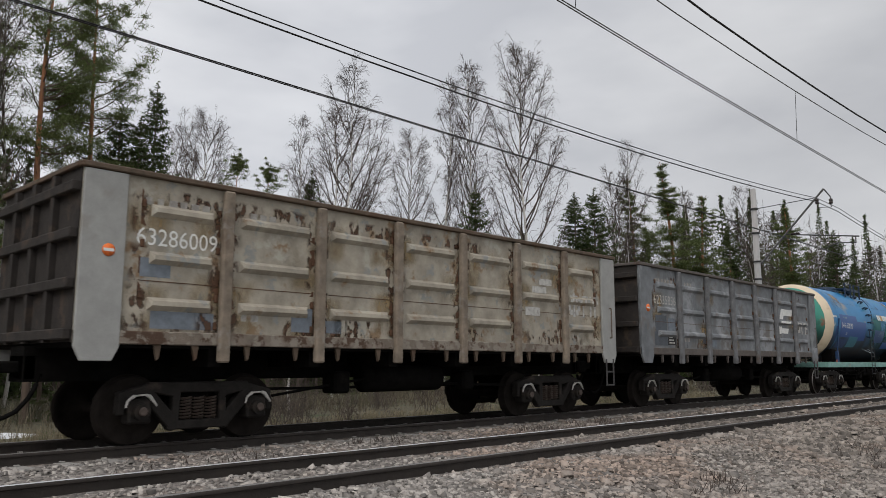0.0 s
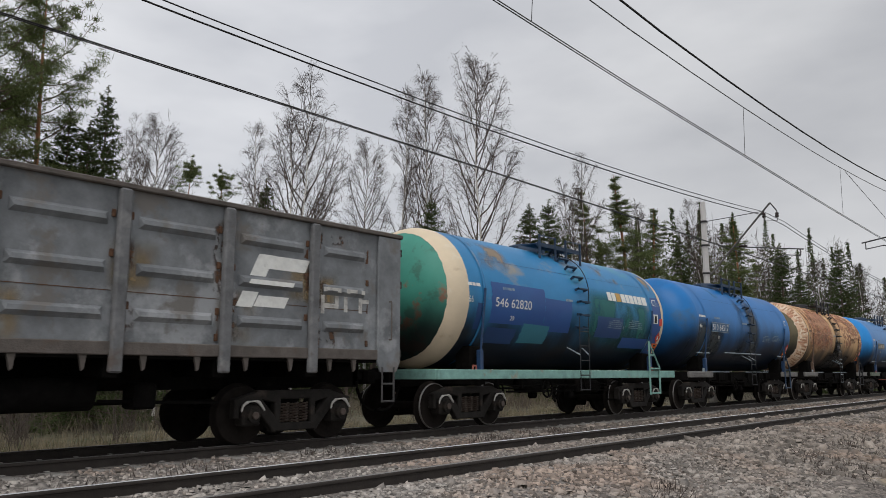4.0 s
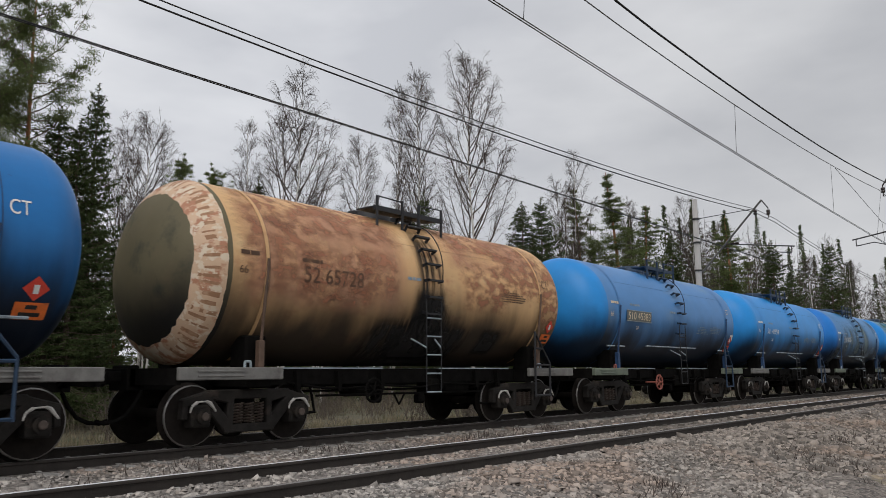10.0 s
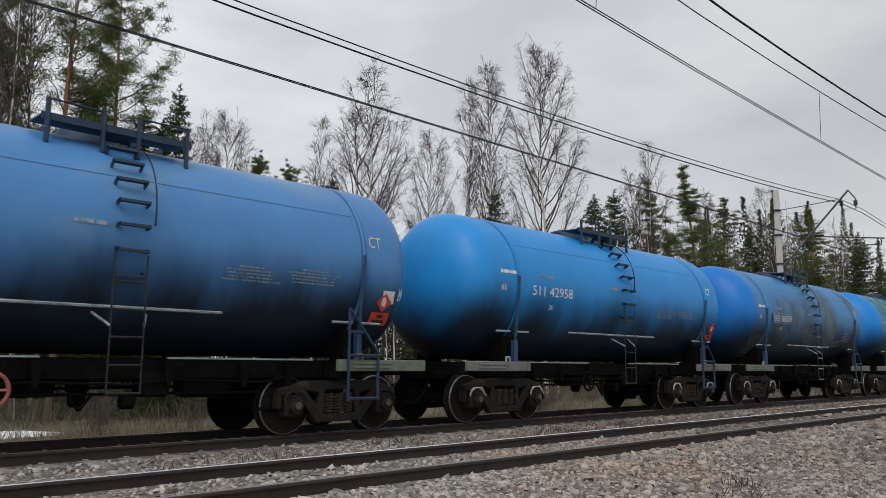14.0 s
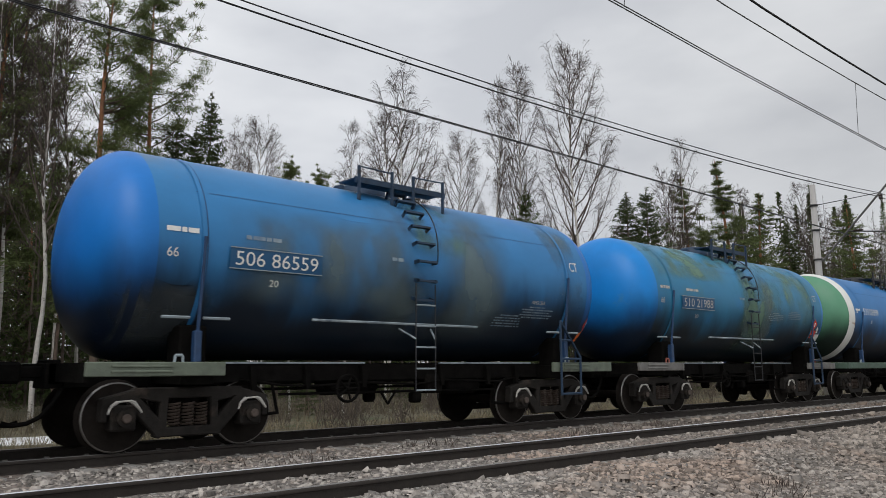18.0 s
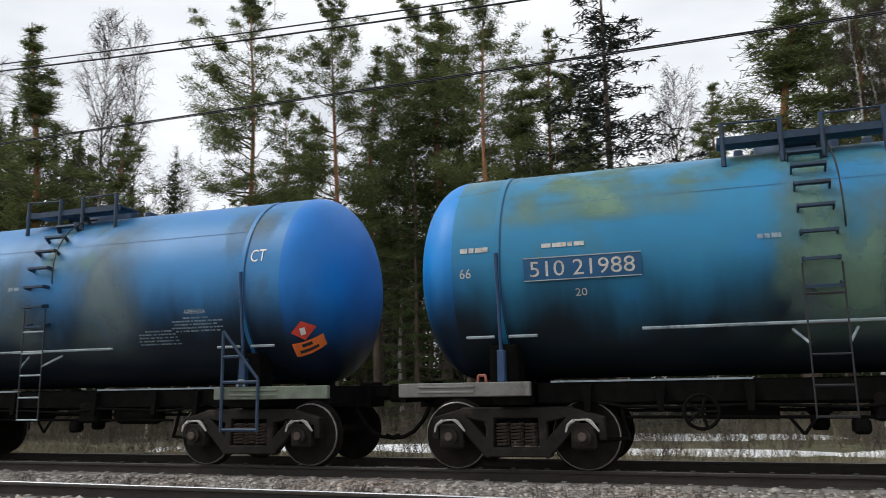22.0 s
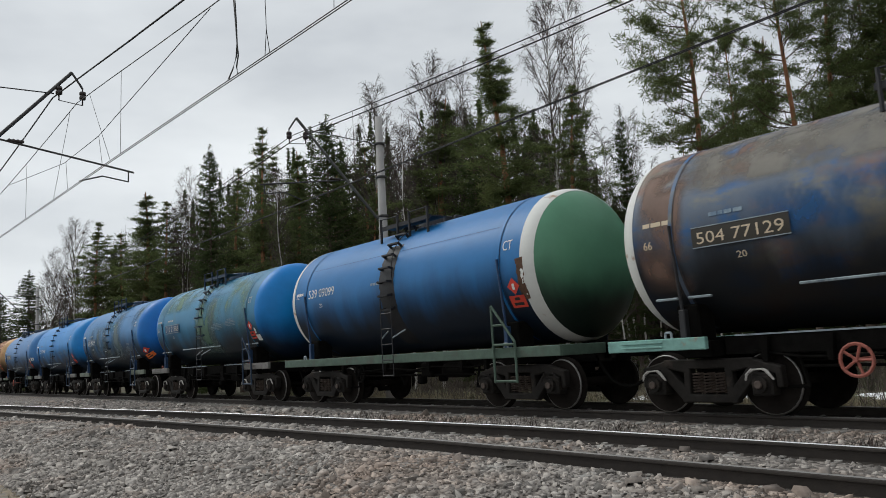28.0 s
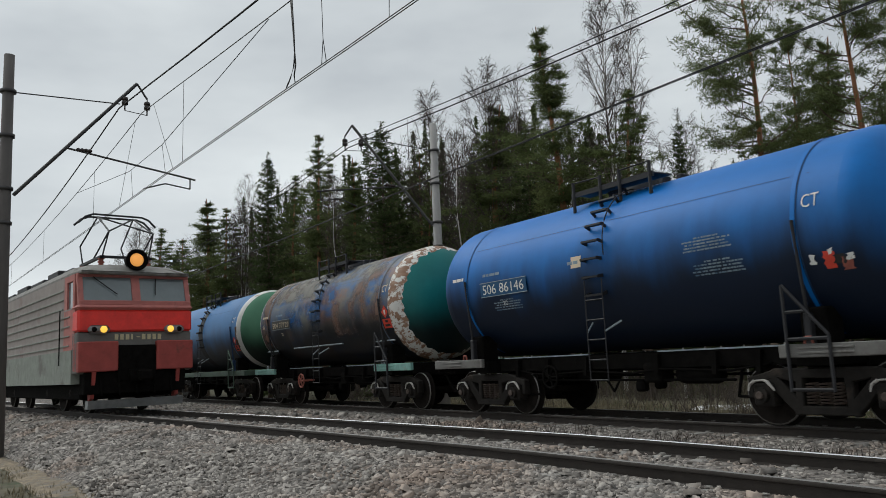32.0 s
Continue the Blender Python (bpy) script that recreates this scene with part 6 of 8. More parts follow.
def locomotive():
    w = thing("electric_locomotive", "red-fronted dusty maroon-grey electric locomotive with raised pantograph and lit lamps", "locomotive")
    Lc = 16.2
    part("body", boxes("body", "loco_grey", (-Lc, -1.6, -HW, HW, 2.2, 4.55), (-1.6, -0.32, -HW, HW, 3.45, 3.5)), w, "dusty maroon-grey ribbed body")
    part("lower_side", boxes("lower_side", "loco_side_low", (-Lc, -0.62, -HW - 0.012, HW + 0.012, 1.15, 2.2)), w)
    for k in range(7):
        z = 2.32 + k * 0.30
        part("side_rib", boxes("side_rib", "loco_side_low", (-Lc + 0.3, -1.7 if z > 3.4 else -0.9, -HW - 0.035, -HW, z, z + 0.045), bevel=0.008), w)
    part("cab_side", boxes("cab_side", "loco_pink", (-1.6, -0.35, -HW, HW, 2.2, 3.45), (-1.6, -1.28, -HW, HW, 3.5, 4.55), (-0.62, -0.42, -HW, HW, 3.5, 4.55), (-1.28, -0.62, -HW, HW, 4.35, 4.55)), w)
    part("side_window", boxes("side_window", "glass", (-1.28, -0.62, -HW + 0.05, HW - 0.05, 3.5, 4.35)), w)
    part("roof", shell_section(roof_profile, [-0.02, -0.12, -0.25, -0.45, -0.7, -1.0, -3, -6, -9, -12, -Lc], "loco_roof", "roof"), w, "grimy rounded roof")
    part("roof_front", boxes("roof_front", "loco_roof", (-0.35, -0.06, -HW + 0.07, HW - 0.07, 4.53, 4.64), bevel=0.03), w)
    # cab front
    part("cab_front", boxes("cab_front", "loco_low", (-0.62, -0.06, -HW, HW, 1.45, 2.72), bevel=0.04), w)
    part("red_band", boxes("red_band", "loco_red", (-0.60, 0.0, -HW - 0.01, HW + 0.01, 2.72, 3.40), bevel=0.06), w, "bright red band")
    part("ledge", boxes("ledge", "loco_pink", (-0.62, 0.05, -HW - 0.03, HW + 0.03, 3.40, 3.56), bevel=0.07), w, "faded pink ledge")
    for y0, y1 in ((-HW + 0.02, -HW + 0.16), (-0.12, 0.12), (HW - 0.16, HW - 0.02)):
        part("window_post", prism("window_post", "loco_pink", [(-0.02, 3.56), (-0.30, 4.56), (-0.42, 4.56), (-0.18, 3.56)], y0, y1), w)
    part("window_sill", boxes("window_sill", "loco_pink", (-0.2, -0.03, -HW + 0.02, HW - 0.02, 3.55, 3.70), bevel=0.02), w)
    part("window_head", boxes("window_head", "loco_pink", (-0.42, -0.25, -HW + 0.02, HW - 0.02, 4.45, 4.56), bevel=0.02), w)
    for s in (-1, 1):
        bm = bmesh.new()
        vs = [bm.verts.new(p) for p in ((-0.10, s * 0.12, 3.70), (-0.10, s * (HW - 0.16), 3.70), (-0.31, s * (HW - 0.16), 4.46), (-0.31, s * 0.12, 4.46))]
        bm.faces.new(vs)
        geo = bmesh.ops.extrude_face_region(bm, geom=bm.faces[:])
        bmesh.ops.translate(bm, vec=(-0.02, 0, 0), verts=[g for g in geo["geom"] if isinstance(g, bmesh.types.BMVert)])
        part("windscreen", finish(bm, "windscreen", "glass"), w, "cab windscreen")
        part("wiper", rods("wiper", "iron", [((-0.24, s * 0.9 - 0.3, 4.45), (-0.09, s * 0.55, 3.9))], 0.016, 6), w)
        part("buffer_panel", boxes("buffer_panel", "loco_maroon", (-0.5, 0.12, min(s * 0.55, s * HW), max(s * 0.55, s * HW), 1.50, 2.42), bevel=0.03), w, "dull red lower panel")
        bm = bmesh.new()
        box(bm, -0.05, 0.10, s * 1.08 - 0.30, s * 1.08 + 0.30, 2.66, 2.92, 0.09)
        part("lamp_housing", finish(bm, "lamp_housing", "galv"), w, "pale oval lamp housing")
        part("marker_lamp", lathe("marker_lamp", "lamp_small", [(0.09, 0.0), (0.09, 0.10), (0.13, 0.09), (0.15, 0.0)], 18), w, "lit yellow marker lamp", pose(0, s * 0.96, 2.79))
        part("dead_lamp", lathe("dead_lamp", "iron", [(0.09, 0.0), (0.09, 0.075), (0.12, 0.07), (0.13, 0.0)], 16), w, at=pose(0, s * 1.22, 2.79))
        part("hand_rail", rods("hand_rail", "iron", [((-1.8, s * (HW + 0.07), 1.75), (-1.8, s * (HW + 0.07), 3.5))], 0.02, 6), w)
        part("end_brace", prism("end_brace", "loco_maroon", [(-0.5, 1.5), (0.1, 1.5), (-0.1, 0.6), (-0.35, 0.5)], s * 1.2 - 0.05, s * 1.2 + 0.05), w)
    part("coupler_pocket", boxes("coupler_pocket", "iron", (-0.4, 0.05, -0.55, 0.55, 1.2, 2.3), bevel=0.02), w)
    part("coupler", CP["coupler"], w, at=pose(0.75, 0, 0, 0, 0, 180))
    part("buffer_beam", boxes("buffer_beam", "iron", (-0.5, 0.0, -1.45, 1.45, 0.75, 1.5), bevel=0.03), w)
    part("rail_guard", prism("rail_guard", "galv", [(-0.25, 0.22), (0.02, 0.22), (0.08, 0.52), (-0.2, 0.52)], -1.35, 1.35), w, "grey rail guard plate")
    for k in range(5):
        part("brake_pipe", rods("brake_pipe", "iron", [((0.03, -1.0 + k * 0.5, 1.3), (0.12, -1.0 + k * 0.5, 0.7))], 0.03, 6), w)
    part("number", boxes("number", "number_buff", *[(-0.055, -0.04, -0.62 + k * 0.155, -0.62 + k * 0.155 + (0.10 if k != 3 else 0.05), 2.47 if k != 4 else 2.54, 2.64 if k != 4 else 2.57) for k in range(9)]), w, "buff fleet number")
    # headlight
    part("headlight", lathe("headlight", "iron", [(-0.45, 0.05), (-0.40, 0.22), (0.08, 0.325), (0.12, 0.32), (0.12, 0.255), (0.04, 0.24), (0.04, 0.0)], 28), w, "roof headlight drum", pose(-0.15, 0, 5.02))
    part("headlight_glass", lathe("headlight_glass", "lamp", [(0.05, 0.0), (0.05, 0.20), (0.09, 0.175), (0.11, 0.0)], 24), w, "lit amber headlight", pose(-0.15, 0, 5.02))
    # roof gear
    for x, l, h in ((-4.4, 1.2, 0.35), (-6.3, 1.6, 0.5), (-8.6, 2.2, 0.42), (-11.5, 2.0, 0.5), (-14.2, 1.4, 0.4)):
        part("roof_box", boxes("roof_box", "trim_dark", (x - l, x, -0.8, 0.8, 4.9, 4.95 + h), bevel=0.04), w)
    for x, y in ((-1.3, -0.7), (-1.3, 0.7), (-3.3, -0.7), (-3.3, 0.7)):
        part("insulator", lathe("insulator", "eye_red", [(4.9, 0.07)] + [(4.9 + 0.06 * k, 0.11 if k % 2 else 0.06) for k in range(1, 6)] + [(5.22, 0.0)], 14, "z"), w, at=pose(x, y, 0))
    part("pantograph_base", boxes("pantograph_base", "trim_dark", (-3.5, -1.1, -0.78, -0.68, 5.2, 5.28), (-3.5, -1.1, 0.68, 0.78, 5.2, 5.28), (-1.2, -1.1, -0.78, 0.78, 5.2, 5.28), (-3.5, -3.4, -0.78, 0.78, 5.2, 5.28)), w)
    seg = []
    for s in (-1, 1):
        for x0 in (-1.2, -3.4):
            mid = (x0 + (0.55 if x0 > -2 else -0.55), s * 0.66, 5.42)
            seg += [((x0, s * 0.7, 4.70), mid), (mid, (-2.3, s * 0.55, 6.16))]
        seg.append(((-2.3, s * 0.7, 4.70), (-0.65, s * 0.66, 5.42)))
    seg += [((-0.65, -0.66, 5.42), (-2.3, 0.55, 6.16)), ((-0.65, 0.66, 5.42), (-2.3, -0.55, 6.16))]
    for s in seg:
        part("pantograph_arm", rods("pantograph_arm", "trim_dark", [s], 0.026, 6), w)
    for x in (-2.55, -2.05):
        part("collector", rods("collector", "trim_dark", [((x, -0.75, 6.19), (x, 0.75, 6.19)), ((x, 0.75, 6.19), (x, 0.98, 6.10)), ((x, 0.98, 6.10), (x, 1.20, 5.88)), ((x, -0.75, 6.19), (x, -0.98, 6.10)), ((x, -0.98, 6.10), (x, -1.20, 5.88))], 0.035, 6), w, "black pantograph collector")
    part("under_gear", boxes("under_gear", "iron", (-Lc + 0.4, -0.8, -1.35, 1.35, 0.55, 1.15), bevel=0.05), w)
    for c in w.children:
        # squat proportions: everything above the frame sits a little lower
        if c.name.startswith(("coupler.", "pantograph_arm", "collector")) or c.data == CP["coupler"]:
            continue
        if c.location.z > 1:
            c.location.z = lower(c.location.z)
        else:
            for vert in c.data.vertices:
                vert.co.z = lower(vert.co.z)
    for k, x in enumerate((-1.9, -4.9, -10.3, -13.3)):
        ws = part("wheelset", BG["wheelset"], w, at=pose(x, 0, 0.60) @ Matrix.Diagonal((1.26, 1, 1.26, 1)))
        LOCO_WHEELS.append((ws, x))
        for s in (-1, 1):
            part("axle_box", BG["box"], w, at=pose(x, s * 1.15, 0.62, 0, 0, 0 if s < 0 else 180))
    for xm in (-3.4, -11.8):
        for s in (-1, 1):
            part("bogie_frame", boxes("bogie_frame", "frame_iron", (xm - 2.3, xm + 2.3, s * 1.2 - 0.06, s * 1.2 + 0.06, 0.72, 1.0), bevel=0.03), w)
    return w


LOCO_WHEELS = []
loco = locomotive()


# ---- overhead line ----
SPAN = 59.65
MASTS_X = [-22.35 + SPAN * k for k in range(-3, 5)]


def sag(x, hi, lo):
    """Height of the carrying cable between masts."""
    k = ((x - MASTS_X[0]) % SPAN) / SPAN
    return lo + (hi - lo) * (2 * k - 1) ** 2


def far_stagger(x):
    return Y_FAR + 0.05


def near_wire_y(x):
    return float(np.interp(x, [-198, -81, -22.3, -15, -8.5, 13, 26, 36, 250], [-2.6, 2.4, 5.0, 5.35, 5.7, 6.25, 6.4, 6.45, 6.6]))


def carrier_y(x):
    return near_wire_y(x)


xs_w = [x * 2.93 + MASTS_X[0] for x in range(0, 141)]
overhead_far = thing("overhead_line_far", "dark contact wire and carrying cable above the far track", "overhead line", "overhead lines")
part("contact_wire", wire_mesh("contact_wire", [(x, far_stagger(x), 6.32) for x in xs_w], 0.013), overhead_far)
part("contact_wire", wire_mesh("contact_wire", [(x, far_stagger(x) + 0.06, 6.32) for x in xs_w], 0.011), overhead_far)
part("carrying_cable", wire_mesh("carrying_cable", [(x, Y_FAR - 0.1, sag(x, 8.45, 7.25)) for x in xs_w], 0.018), overhead_far)
part("feeder_wire", wire_mesh("feeder_wire", [(x, Y_FAR - 0.15, sag(x, 8.6, 7.36)) for x in xs_w], 0.014), overhead_far)
overhead_near = thing("overhead_line_near", "twin contact wires with droppers above the near track", "overhead line", "overhead lines")
part("contact_wire", wire_mesh("contact_wire", [(x, near_wire_y(x), 6.38) for x in xs_w], 0.010, 5, "wire_grey"), overhead_near)
part("contact_wire", wire_mesh("contact_wire", [(x, near_wire_y(x) + 0.05, 6.38) for x in xs_w], 0.010, 5, "wire_grey"), overhead_near)
part("carrying_cable", wire_mesh("carrying_cable", [(x, carrier_y(x), sag(x, 8.7, 7.45)) for x in xs_w], 0.012, 5, "wire_grey"), overhead_near)
part("feeder_wire", wire_mesh("feeder_wire", [(x, near_wire_y(x) - 0.62, sag(x, 8.75, 7.2)) for x in xs_w], 0.02), overhead_near)
for x in list(np.arange(-75.4, MASTS_X[6], 9.4)):
    x = float(x)
    part("dropper", wire_mesh("dropper", [(x, near_wire_y(x), 6.38), (x + 0.1, carrier_y(x), sag(x, 8.7, 7.45))], 0.006), overhead_near)
for o in (0.0, 0.30):
    part("feed_jumper", wire_mesh("feed_jumper", [(-13.13 + o, near_wire_y(-13.1) + 0.16 * o, 6.40), (-12.95 + 0.6 * o, near_wire_y(-13), 6.52), (-12.80 + 0.3 * o, near_wire_y(-12.8), 6.72), (-12.75, near_wire_y(-12.8), 6.95), (-12.77 - 0.1 * o, near_wire_y(-12.8), 7.4), (-12.83 - 0.2 * o, near_wire_y(-12.8), sag(-12.8, 8.7, 7.45))], 0.014), overhead_near)
for o in (-0.09, 0.09):
    part("dropper", wire_mesh("dropper", [(-11.66 + o, near_wire_y(-11.66), 6.39), (-11.67, near_wire_y(-11.67), 6.82), (-11.7, near_wire_y(-11.7), sag(-11.7, 8.7, 7.45))], 0.007), overhead_near)
for xm in MASTS_X[1:7]:
    # stitch wire slung below the bracket, with its short droppers
    st = [(xm - 8.6, 8.05), (xm - 1.5, 7.24), (xm + 1.7, 7.24), (xm + 8.5, 8.05)]
    part("stitch_wire", wire_mesh("stitch_wire", [(x, near_wire_y(x), z) for x, z in st], 0.009), overhead_near)
    for x0, z0, x1 in ((xm - 1.3, 7.24, xm - 1.1), (xm + 1.7, 7.24, xm + 2.0), (xm + 0.9, 8.62, xm + 2.6), (xm - 0.9, 8.62, xm - 2.6)):
        part("dropper", wire_mesh("dropper", [(x0, near_wire_y(x0), z0), (x1, near_wire_y(x1), 6.39)], 0.006), overhead_near)


def tapered_mast(name, material, r0, r1, h):
    bm = bmesh.new()
    rod(bm, (0, 0, -1.2), (0, 0, h), r0, 16, r1)
    return finish(bm, name, material, True)


def insulator_mesh():
    return lathe("insulator", "insul", [(0.0, 0.02), (-0.10, 0.02), (-0.12, 0.085), (-0.20, 0.09), (-0.22, 0.05), (-0.25, 0.09), (-0.33, 0.085), (-0.35, 0.02), (-0.5, 0.02)], 12, "z")


INS = insulator_mesh()


def mast(x, y, side, top, dark, track_y, wire_y):
    """A concrete mast with its bracket; side is the way to the track in y."""
    m = thing("overhead_mast", "round concrete mast with a slanted steel bracket over the track" if not dark else "dark round mast with a slanted steel bracket over the track", "mast", "overhead masts", at=pose(x, y, 0))
    part("pole", tapered_mast("pole", "mast_dark" if dark else "mast", 0.20, 0.125, top), m)
    for z in (top - 1.0, top - 2.2, top - 3.6, 5.2):
        part("clamp", lathe("clamp", "steel", [(z - 0.04, 0.0), (z - 0.04, 0.195), (z + 0.04, 0.195), (z + 0.04, 0.0)], 14, "z"), m)
    reach = abs(wire_y - y)
    a = (0, side * 0.2, 5.95)
    tip = (0, side * (reach - 0.2 if dark else reach + 0.1), 9.45 if dark else 9.15)
    part("bracket", rods("bracket", "steel" if dark else "galv_dark", [(a, tip)], 0.047, 8), m, "slanted steel bracket")
    part("tie_rod", rods("tie_rod", "steel", [((0, side * 0.15, top - 1.0), (0, tip[1] - side * 0.45, 8.78))], 0.018, 6), m)
    part("horn", rods("horn", "steel", [(tip, (0, tip[1] + side * 0.28, tip[2] - 0.42))], 0.03, 6), m)
    part("insulator", INS, m, at=pose(0, tip[1] + side * 0.28, tip[2] - 0.40))
    part("insulator", INS, m, at=pose(0, tip[1] - side * 0.32, tip[2] - 0.34))
    part("yoke", rods("yoke", "steel", [((0, tip[1] + side * 0.28, tip[2] - 0.90), (0, tip[1] - side * 0.32, tip[2] - 0.84))], 0.012, 5), m)
    base = Vector(a).lerp(Vector(tip), 0.40)
    end = (0, side * (reach + 1.45), 6.78)
    part("registration_arm", rods("registration_arm", "steel", [(tuple(base), end)], 0.03, 6), m)
    part("steady_arm", rods("steady_arm", "steel", [((0, side * (reach + 1.3), 6.8), (0, side * (reach + 1.3), 6.5)), ((0, side * (reach + 1.3), 6.5), (0, side * (reach + 0.6), 6.6)), ((0, side * (reach + 0.6), 6.6), (0, side * reach, 6.40))], 0.022, 6), m)
    part("arm_insulator", lathe("arm_insulator", "insul", [(0.0, 0.03)] + [(0.05 * k, 0.06 if k % 2 else 0.035) for k in range(1, 8)] + [(0.4, 0.03)], 10, "y"), m, at=pose(0, base.y + side * (0.25 if side > 0 else 0.65), base.z - 0.02))
    return m


M["galv_dark"] = mat("weathered grey steel", (0.12, 0.118, 0.11), 0.6, 0.3, 0.25, 4, bump=0.1)
for x in MASTS_X[1:7]:
    mast(x, 14.9, -1, 9.65, False, Y_FAR, far_stagger(x))
    mast(x, near_wire_y(x) - 3.4, 1, 9.7, True, Y_NEAR, near_wire_y(x))


# ---- trees ----
class Soup:
    """Collects triangles and thin limbs."""

    def __init__(self):
        self.v, self.f, self.n = [], [], 0

    def limb(self, pts, r0, r1, sides=3):
        pts = [np.array(p, float) for p in pts]
        m = len(pts)
        for i, p in enumerate(pts):
            d = pts[min(i + 1, m - 1)] - pts[max(i - 1, 0)]
            d = d / (np.linalg.norm(d) + 1e-9)
            s = np.cross(d, (0.31, 0.92, 0.24))
            s = s / (np.linalg.norm(s) + 1e-9)
            t = np.cross(d, s)
            r = r0 + (r1 - r0) * i / (m - 1)
            for k in range(sides):
                a = 2 * math.pi * k / sides
                self.v.append(p + (s * math.cos(a) + t * math.sin(a)) * r)
        for i in range(m - 1):
            for k in range(sides):
                a, b = self.n + i * sides + k, self.n + i * sides + (k + 1) % sides
                self.f.append((a, b, b + sides, a + sides))
        self.n += m * sides

    def tri(self, a, b, c):
        self.v += [a, b, c]
        self.f.append((self.n, self.n + 1, self.n + 2))
        self.n += 3

    def tufts(self, centres, rs, blades, length, width, up=0.3, flat=1.0):
        """Slim blades that radiate from each centre."""
        C = np.repeat(np.array(centres), blades, 0)
        n = len(C)
        D = rs.normal(size=(n, 3)) * (1, 1, flat)
        D[:, 2] += up
        D /= np.linalg.norm(D, axis=1)[:, None] + 1e-9
        S = np.cross(D, rs.normal(size=(n, 3)))
        S /= np.linalg.norm(S, axis=1)[:, None] + 1e-9
        Ln = length * rs.uniform(0.6, 1.2, (n, 1))
        a, b, c = C - S * width / 2 - D * Ln * 0.15, C + S * width / 2 - D * Ln * 0.15, C + D * Ln
        V = np.stack([a, b, c], 1).reshape(-1, 3)
        self.v += list(V)
        self.f += [(self.n + 3 * i, self.n + 3 * i + 1, self.n + 3 * i + 2) for i in range(n)]
        self.n += 3 * n

    def mesh(self, name, material, smooth=False):
        return mesh_of(name, np.array(self.v).tolist(), self.f, material, smooth)


def unit(a, e):
    return np.array((math.cos(a) * math.cos(e), math.sin(a) * math.cos(e), math.sin(e)))


def ribbon(soup, pts, w, rs):
    """A thin branch as a narrow strip that tapers to its tip."""
    n = len(pts)
    s = np.cross(pts[-1] - pts[0], rs.normal(size=3))
    s /= np.linalg.norm(s) + 1e-9
    for i, p in enumerate(pts):
        r = w * (1 - 0.75 * i / (n - 1))
        soup.v += [p - s * r, p + s * r]
    for i in range(n - 1):
        k = soup.n + 2 * i
        soup.f.append((k, k + 1, k + 3, k + 2))
    soup.n += 2 * n


def pine(seed, H=20.0, bare=0.5, spread=2.6, column=0.0, count=330, blades=66, size=0.25, width=0.036):
    """Needles stand in flattish pads at the ends of forked limbs; column: 0 a loose high crown, 1 a dense slim one."""
    rs = np.random.RandomState(seed)
    low, high, limbs, green = Soup(), Soup(), Soup(), Soup()
    ang, lean = rs.uniform(0, 6.3), rs.uniform(0.0, 0.6)

    def axis(z):
        k = z / H
        return np.array((math.cos(ang) * lean * k * k + 0.14 * math.sin(k * 7), math.sin(ang) * lean * k * k + 0.14 * math.cos(k * 6), z))
    zb = H * 0.42
    low.limb([axis(z) for z in np.linspace(-0.8, zb, 7)], 0.20, 0.145, 8)
    high.limb([axis(z) for z in np.linspace(zb, H - 0.3, 9)], 0.145, 0.022, 7)
    pads = []
    z = H * bare
    step = 0.80 if column > 0.5 else H * (1 - bare) / 21
    while z < H - 0.25:
        k = (z - H * bare) / (H * (1 - bare))
        dome = 0.40 + 0.72 * math.sin(math.pi * min(1.0, 0.22 + 0.72 * k))
        cone = (0.02 + 1.25 * (1 - k) ** 0.95) * rs.uniform(0.5, 1.15) * (1.0 if k > 0.35 else 0.7)
        reach = spread * ((1 - column) * dome * (1.0 if k < 0.82 else 0.62) + column * cone)
        arms = rs.randint(2, 6) if column > 0.5 else rs.randint(1, 5)
        turn = rs.uniform(0, 6.283)
        for j in range(arms):
            a = turn + 6.283 * j / arms + rs.uniform(-0.4, 0.4) if column > 0.5 else rs.uniform(0, 6.283)
            L = max(0.28, reach * rs.uniform(0.55, 1.12))
            e = rs.uniform(-0.18, 0.30) + 0.55 * k
            p = axis(z + rs.uniform(-0.15, 0.15) * (0.4 if column > 0.5 else 1.0))
            pts = [p]
            for s in range(1, 5):
                pts.append(p + unit(a + 0.18 * math.sin(1.7 * s + a), e + 0.06 * s) * L * s / 4 + (0, 0, 0.018 * s * s))
            limbs.limb(pts, 0.050 * (1 - 0.55 * k) * (0.5 + L / spread * 0.5), 0.010, 3)
            pads.append(pts[4])
            for s in (1, 2, 3, 4):
                if s == 1 and L > 1.6 and column < 0.5:
                    continue
                for side in (-1, 1):
                    if rs.rand() < 0.22:
                        continue
                    q = pts[s] - (pts[s] - pts[s - 1]) * rs.rand()
                    tip = q + unit(a + side * rs.uniform(0.5, 1.15), e + rs.uniform(-0.05, 0.4)) * L * rs.uniform(0.16, 0.36)
                    ribbon(limbs, [q, (q + tip) / 2 + rs.normal(0, 0.03, 3), tip], 0.012, rs)
                    pads.append(tip)
                    if rs.rand() < 0.5:
                        pads.append((q + tip) / 2 + rs.normal(0, 0.1, 3))
        z += step * rs.uniform(0.7, 1.3)
    pads += [axis(H - 0.35 - 0.35 * i) for i in range(3)]
    for _ in range(12):
        a, z = rs.uniform(0, 6.3), rs.uniform(H * 0.2, H * max(bare, 0.3))
        limbs.limb([axis(z), axis(z) + unit(a, rs.uniform(-0.25, 0.3)) * rs.uniform(0.4, 1.7)], 0.018, 0.005, 3)
    pads = [p for p in pads if (rs.rand() < 0.08 + 2.6 * (H - p[2]) / H if column > 0.5 else p[2] < H - 2.5 or rs.rand() < 0.55)]
    rs.shuffle(pads)
    pads = np.array(pads[:count])
    n = len(pads)
